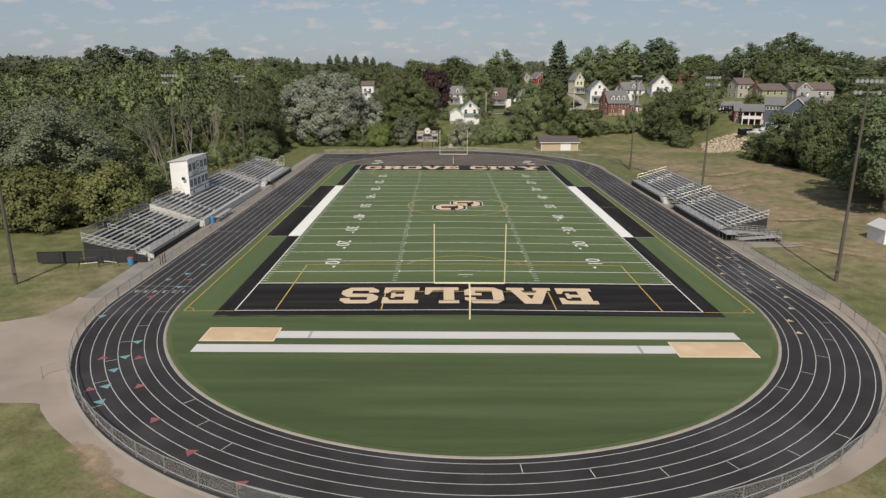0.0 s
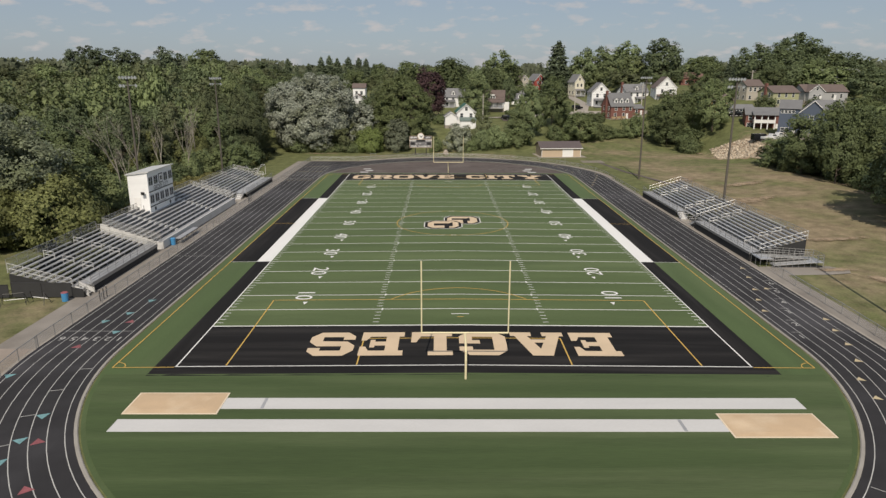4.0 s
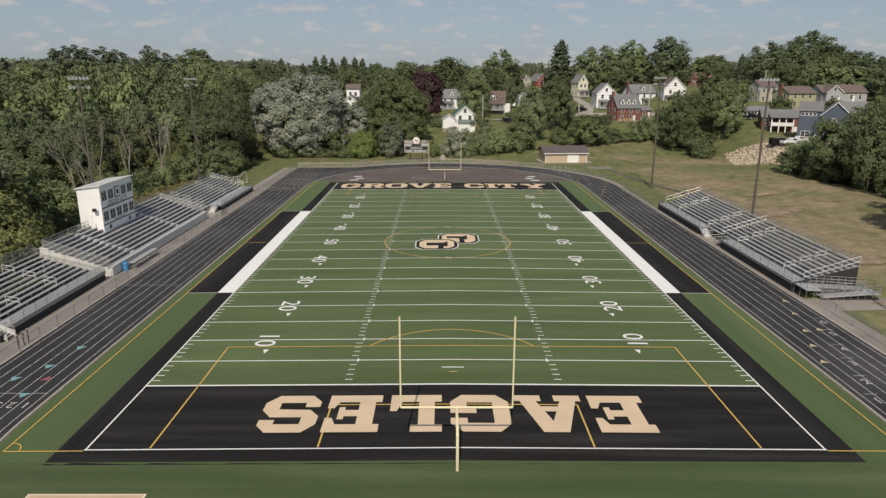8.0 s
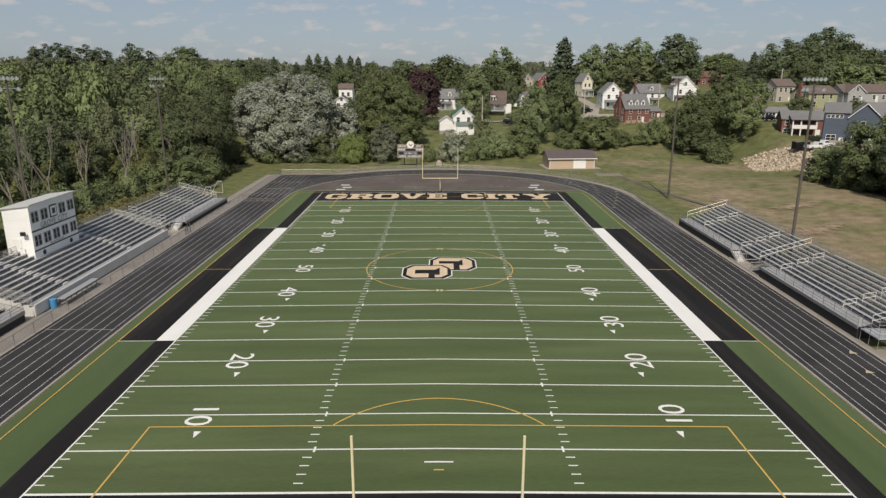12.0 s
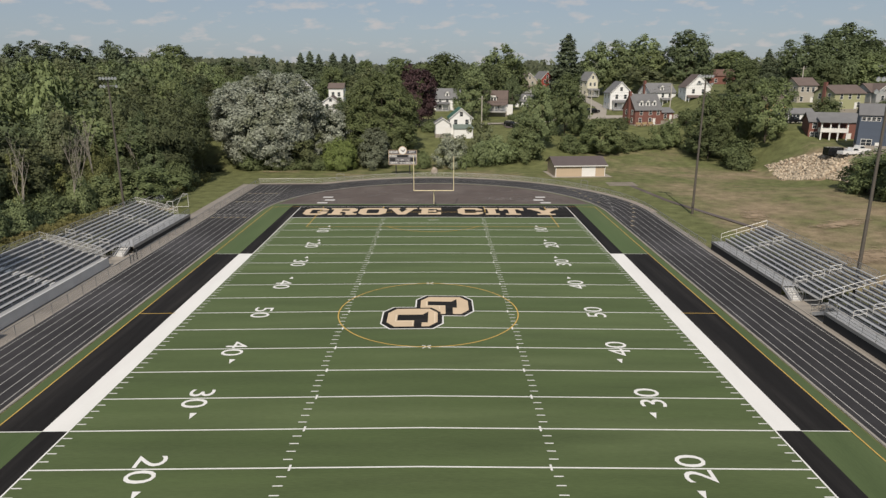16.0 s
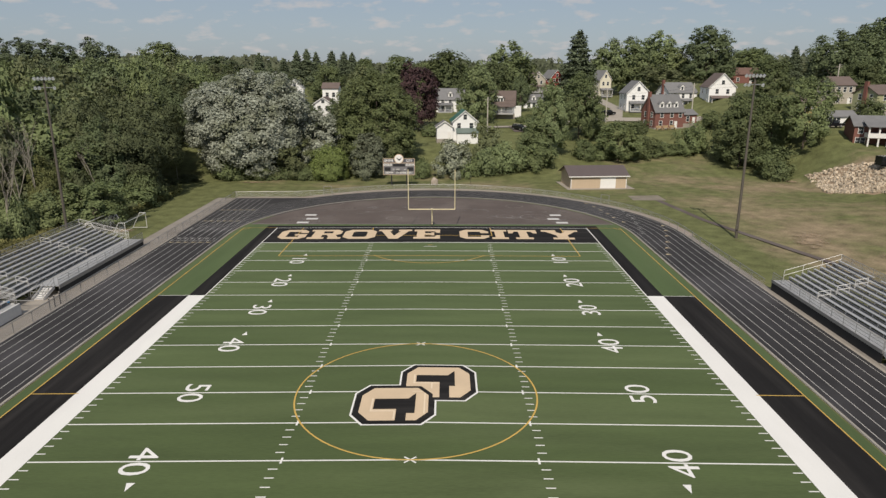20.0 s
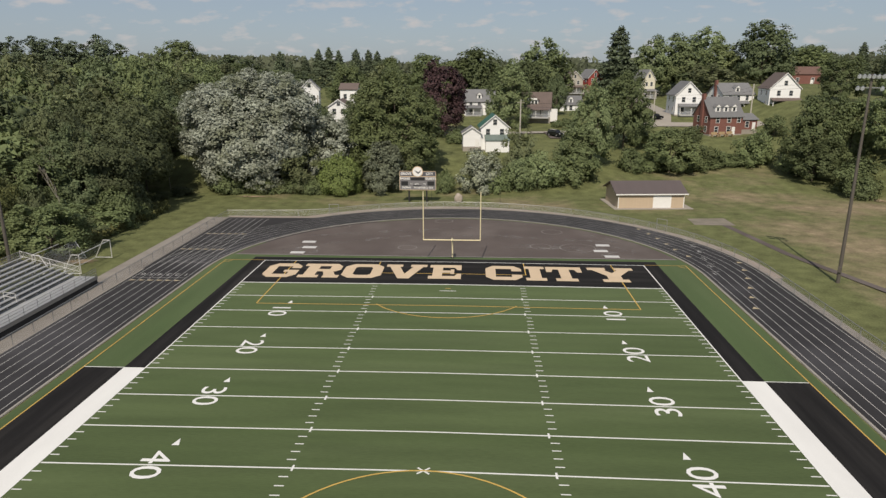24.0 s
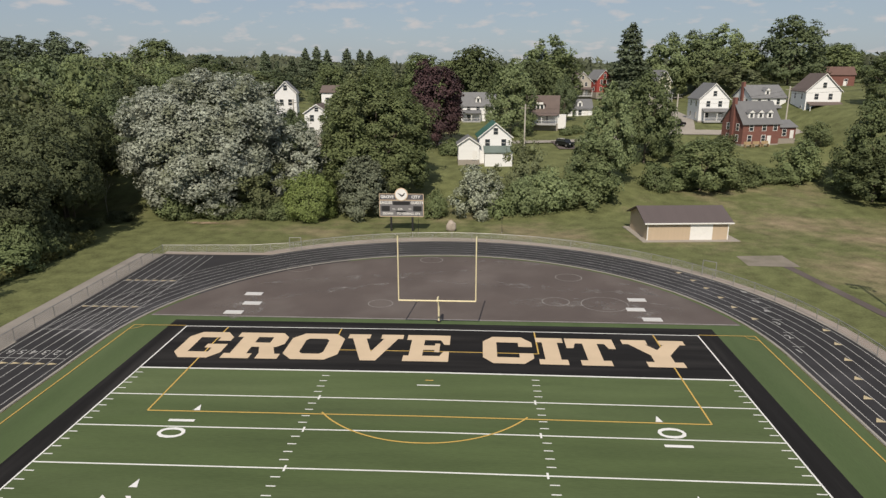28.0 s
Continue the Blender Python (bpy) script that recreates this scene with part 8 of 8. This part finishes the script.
# trees on the bank beside the dry meadow
for key, x, y, h, r in (("broad_b", 86.5, 65.0, 8.0, 5.6), ("broad_b", 98.5, 59.5, 17.6, 6.6), ("broad_a", 99.5, 42, 15.5, 8.0), ("broad_b", 92.5, 55, 9.5, 5.2), ("broad_b", 84.5, 9, 16.4, 8.6), ("lawn_tree", 75.8, -4.5, 20.0, 9.6), ("dark_a", 79.8, 3.0, 16.5, 7.6), ("broad_a", 87.6, 41, 18.4, 5.4), ("broad_b", 86.8, 54, 14.8, 5.6), ("bush", 91, 70, 5.2, 3.6), ("broad_b", 98, 53, 13, 6.6), ("bush_tall", 93, 72, 6.5, 5.0),
                       ("dark_a", 98.5, 27, 18, 8.8), ("hill_green", 108, 55, 18, 8), ("bush_tall", 92.5, 46, 6, 4), ("bush_tall", 91, 33, 6, 4), ("broad_a", 91.5, 18, 17.5, 7.6), ("bush_tall", 90, 57, 6, 4.4), ("hill_green", 114, 40, 19, 9), ("hill_green", 106, 12, 20, 9.5), ("hill_green", 118, 68, 14, 7), ("hill_green", 124, 80, 11, 7), ("hill_green", 132, 72, 14, 8), ("hill_dark", 139, 92, 11, 8), ("hill_green", 128, 98, 8, 5), ("hill_green", 148, 110, 12, 8), ("hill_green", 156, 128, 10, 7), ("hill_dark", 160, 148, 11, 8), ("hill_green", 170, 176, 10, 7), ("hill_green", 145, 126, 6, 4.5), ("hill_dark", 122, 50, 18, 9), ("hill_green", 107, 70, 11, 6), ("hill_green", 110, 28, 17, 9)):
    tree(key, x, y, h, r)

# rough hedge along the foot of the bank
for i in range(12):
    x = 39 + i * 2.6
    tree("bush" if i % 3 else "bush_tall", x, 123.5 + 0.26 * (x - 39) + rng.normal(0, 0.7), 1.9 + 1.2 * rng.random(), 2.0 + rng.random())
for i in range(9):
    x = -46 + i * 2.3
    tree("bush", x, 104.2 + rng.normal(0, 0.6), 2.2 + 2.0 * rng.random(), 2.0 + rng.random())

# the wood beside the home stands
for key, x, y, h, r in (("silver_edge", -66, -12, 17.6, 8.8), ("lime_bush", -66.5, -18.4, 9.5, 6.6), ("lime_bush", -57.6, -13.4, 10.0, 6.6), ("lime_bush", -75, -14.3, 8, 5.8), ("silver_edge", -75, 0, 18, 8.4), ("broad_b", -62, -6, 14, 7), ("broad_b", -84, -17, 9, 6), ("broad_a", -88, -10, 16, 8), ("broad_b", -53.5, 55.6, 7.6, 5.2), ("bush_tall", -59.5, 52, 5.3, 3.6),
                       ("lime_bush", -61.5, 57, 7.5, 3), ("lime_bush", -63, 61, 9, 2.8)):
    tree(key, x, y, h, r)


def wood_edge(y):
    return -63.5 - 4.0 * S(y, 6, 16) * (1 - S(y, 40, 54)) if y < 50 else (-63.5 - 4.0 * (1 - S(y, 40, 54)) + 7.0 * S(y, 50, 72) if y < 84 else -56.5 - 0.12 * (y - 84))


for i in range(11):
    for j in range(30):
        x, y = -60 - i * 8.8 + rng.normal(0, 2.2), -16 + j * 7.4 + rng.normal(0, 2.2)
        deep = wood_edge(y) - x
        if deep < 1.5 or i > 7 and y > 110 or y < -2 + (x + 60) * 0.42 or y < 6 and deep < 8 or (y > 128 and x > -66) or y > 200:
            continue
        if i > 4 and (i + j) % 3 == 1 and y < 60:
            continue
        near = deep <= 12
        key = ("broad_a", "broad_b", "broad_c", "dark_a", "silver_wood")[int(rng.random() * 4.6)] if near else ("far_a", "far_b", "far_c")[int(rng.random() * 3)]
        h = (11.8 + 3.6 * S(deep, 4, 22)) * (0.78 + 0.40 * rng.random() + (0.22 if rng.random() < 0.12 else 0)) + 2.0 * S(y, 0, 60)
        if y > 110:
            h = min(h, 25.5 + 2.5 * rng.random() - ground(x, y))
        if near and 76 < y < 116:
            key = "overhang"
        (tree if near else woods)(key, x, y, h, 4.3 + 2.3 * rng.random())
for j in range(50):
    y = -12 + j * 2.3
    x = wood_edge(y) + 0.5 + rng.normal(0, 1.4)
    if 8 < y < 60 and rng.random() < 0.55 or y > 82:
        continue
    tree(("bush", "bush_tall", "bush_dark", "bush_tall")[int(rng.random() * 4)], x, y, 2.4 + 5.5 * rng.random() ** 1.4, 2.2 + 1.8 * rng.random())
for key, x, y, h, r in (("bush_dark", -57, 82, 2.0, 2.6), ("bush_dark", -58.5, 88, 2.0, 2.6), ("bush_dark", -58, 94, 1.8, 2.4), ("bush_dark", -55.5, 100, 1.6, 2.0), ("bush_dark", -61, 91, 2.6, 2.6),
                       ("overhang", -57.5, 77, 14.5, 5.8), ("overhang", -58.5, 86.5, 15.5, 6.4), ("overhang", -60.5, 93.5, 16, 6.0), ("overhang", -65, 90, 17, 7), ("overhang", -65, 101, 18, 7)):
    tree(key, x, y, h, r)

# light shrubs and vine-hung stumps among the weeds
for j in range(22):
    y = 8 + j * 2.5
    tree("bush_light", wood_edge(y) + 2.2 + 3.0 * rng.random(), y + rng.normal(0, 0.8), 2.6 + 3.4 * rng.random(), 1.8 + 1.2 * rng.random())
for x, y, h, r in ((-64.5, 29, 9.5, 1.5), (-65.5, 38.5, 11, 1.7), (-63.5, 47.5, 8.5, 1.4), (-63, 59, 10.5, 1.6), (-60.5, 68, 8, 1.5), (-66, 20, 9, 1.6)):
    tree("vine_column", x, y, h, r)

# trees filling the hillside behind the houses
for i in range(120):
    x, y = -250 + 560 * rng.random(), 222 + 175 * rng.random() ** 1.2
    if 42 < x < 80 and y < 300 or 112 < x < 200 and y < 240:
        continue
    woods(("far_a", "far_b", "far_c")[int(rng.random() * 3)], x, y, 5.5 + 4.5 * rng.random(), 6 + 3.5 * rng.random())
for i in range(30):
    x, y = 135 + 110 * rng.random(), 60 + 130 * rng.random()
    if x < 160 and 70 < y < 165 or 165 < x < 200 and y > 160:
        continue
    woods("far_a", x, y, 9 + 5 * rng.random(), 6 + 3 * rng.random())
for key, x, y, h, r in (("broad_b", -52, 150, 17, 6), ("broad_b", -56, 132, 18, 6.5), ("dark_a", -50, 124, 15, 6), ("broad_b", -25, 190, 15, 6), ("broad_b", -40, 195, 16, 6), ("bush_tall", -10, 176, 6, 4), ("bush", -2, 141, 3, 2.4), ("bush", 14, 164, 2.2, 1.6), ("bush", 26, 166, 1.8, 1.5), ("bush", 29, 168, 1.8, 1.5),
                       ("bush_tall", 44, 143, 6, 3.6), ("bush", 58, 146, 3, 2.6), ("bush_tall", 80, 150, 5, 3), ("bush", 74, 172, 2.5, 2), ("broad_b", 105, 168, 13, 6), ("bush_tall", 112, 128, 6, 4), ("broad_b", 132, 165, 12, 6),
                       ("bush_tall", 131, 131, 5, 3), ("broad_b", 158, 185, 14, 7)):
    tree(key, x, y, h, r)
grow_woods()


# bare pale trees and tall weeds at the wood's edge
def bare_tree(x, y, h, seed):
    g = np.random.default_rng(seed)
    t = holder("bare_tree", x, y, ground(x, y), label="leafless pale tree standing in front of the wood", category="tree", group="bare trees")
    bm = B()

    def grow(a, way, ln, r, lv):
        b = a + way * ln
        bar(bm, a, b, r, 5, r * 0.62)
        if lv == 0:
            return
        for k in range(3 if lv > 1 else 2):
            w = (way + Vector(g.normal(0, 0.30, 3)) + Vector((0, 0, 0.32))).normalized()
            grow(a.lerp(b, 0.55 + 0.45 * g.random()), w, ln * (0.5 + 0.25 * g.random()), r * 0.5, lv - 1)

    grow(Vector((0, 0, -0.2)), Vector((g.normal(0, 0.06), g.normal(0, 0.06), 1)).normalized(), h * (0.42 + 0.2 * g.random()), (0.007 + 0.004 * g.random()) * h, 4)
    part("trunk", bm, BARK_PALE, t)


for k, (x, y, h) in enumerate(((-58.8, 10.7, 16), (-60.5, 17, 13), (-62, 24, 14), (-61.5, 33.5, 16), (-60.3, 44.8, 13), (-62.0, 56, 15), (-58.5, 66, 13), (-59.2, 103, 8.5), (-63.0, 52.5, 14))):
    bare_tree(x, y, h, 40 + k)
g = np.random.default_rng(77)
n = 42000
wy = -12 + 98 * g.random(n)
wx = -51.4 + (np.array([wood_edge(v) for v in wy]) + 49.0) * g.random(n)
wz = np.array([ground(a, b) for a, b in zip(wx, wy)]) + (0.35 + 1.7 * S_noise(wx, wy)) * g.random(n) ** 0.7
weeds = leaf_mesh("tall_weeds", np.stack([wx, wy, wz], 1), np.stack([g.normal(0.5, 0.5, n), g.normal(-0.4, 0.5, n), np.full(n, 0.5)], 1), 0.16 + 0.22 * g.random(n), WEEDS, 78)
tagged(new("tall_weeds", weeds), "strip of tall yellowish weeds behind the stands", "weeds", kind="stuff")


# distant wooded ridge
def ridge(name, y0, depth, height, seed):
    g = np.random.default_rng(seed)
    n = 26000
    x = g.uniform(-1500, 1500, n)
    yy = y0 + g.random(n) * depth
    top = height * (0.75 + 0.25 * np.sin(x * 0.011 + seed) * np.sin(x * 0.0043 + 2 * seed)) + 5 * np.sin(x * 0.09) * np.sin(x * 0.037)
    z = np.array([ground(a, b) for a, b in zip(x, yy)]) + top * g.random(n) ** 0.5
    nrm = np.stack([g.normal(0, 0.5, n), np.full(n, -0.8), np.full(n, 0.7)], 1)
    me = leaf_mesh(name, np.stack([x, yy, z], 1), nrm, 2.6 + 1.6 * g.random(n), LEAF_FAR, seed)
    tagged(new(name, me), "distant wooded ridge on the horizon", "woods", kind="stuff")


ridge("distant_woods", 420, 120, 10, 3)
ridge("distant_woods", 700, 200, 17, 5)
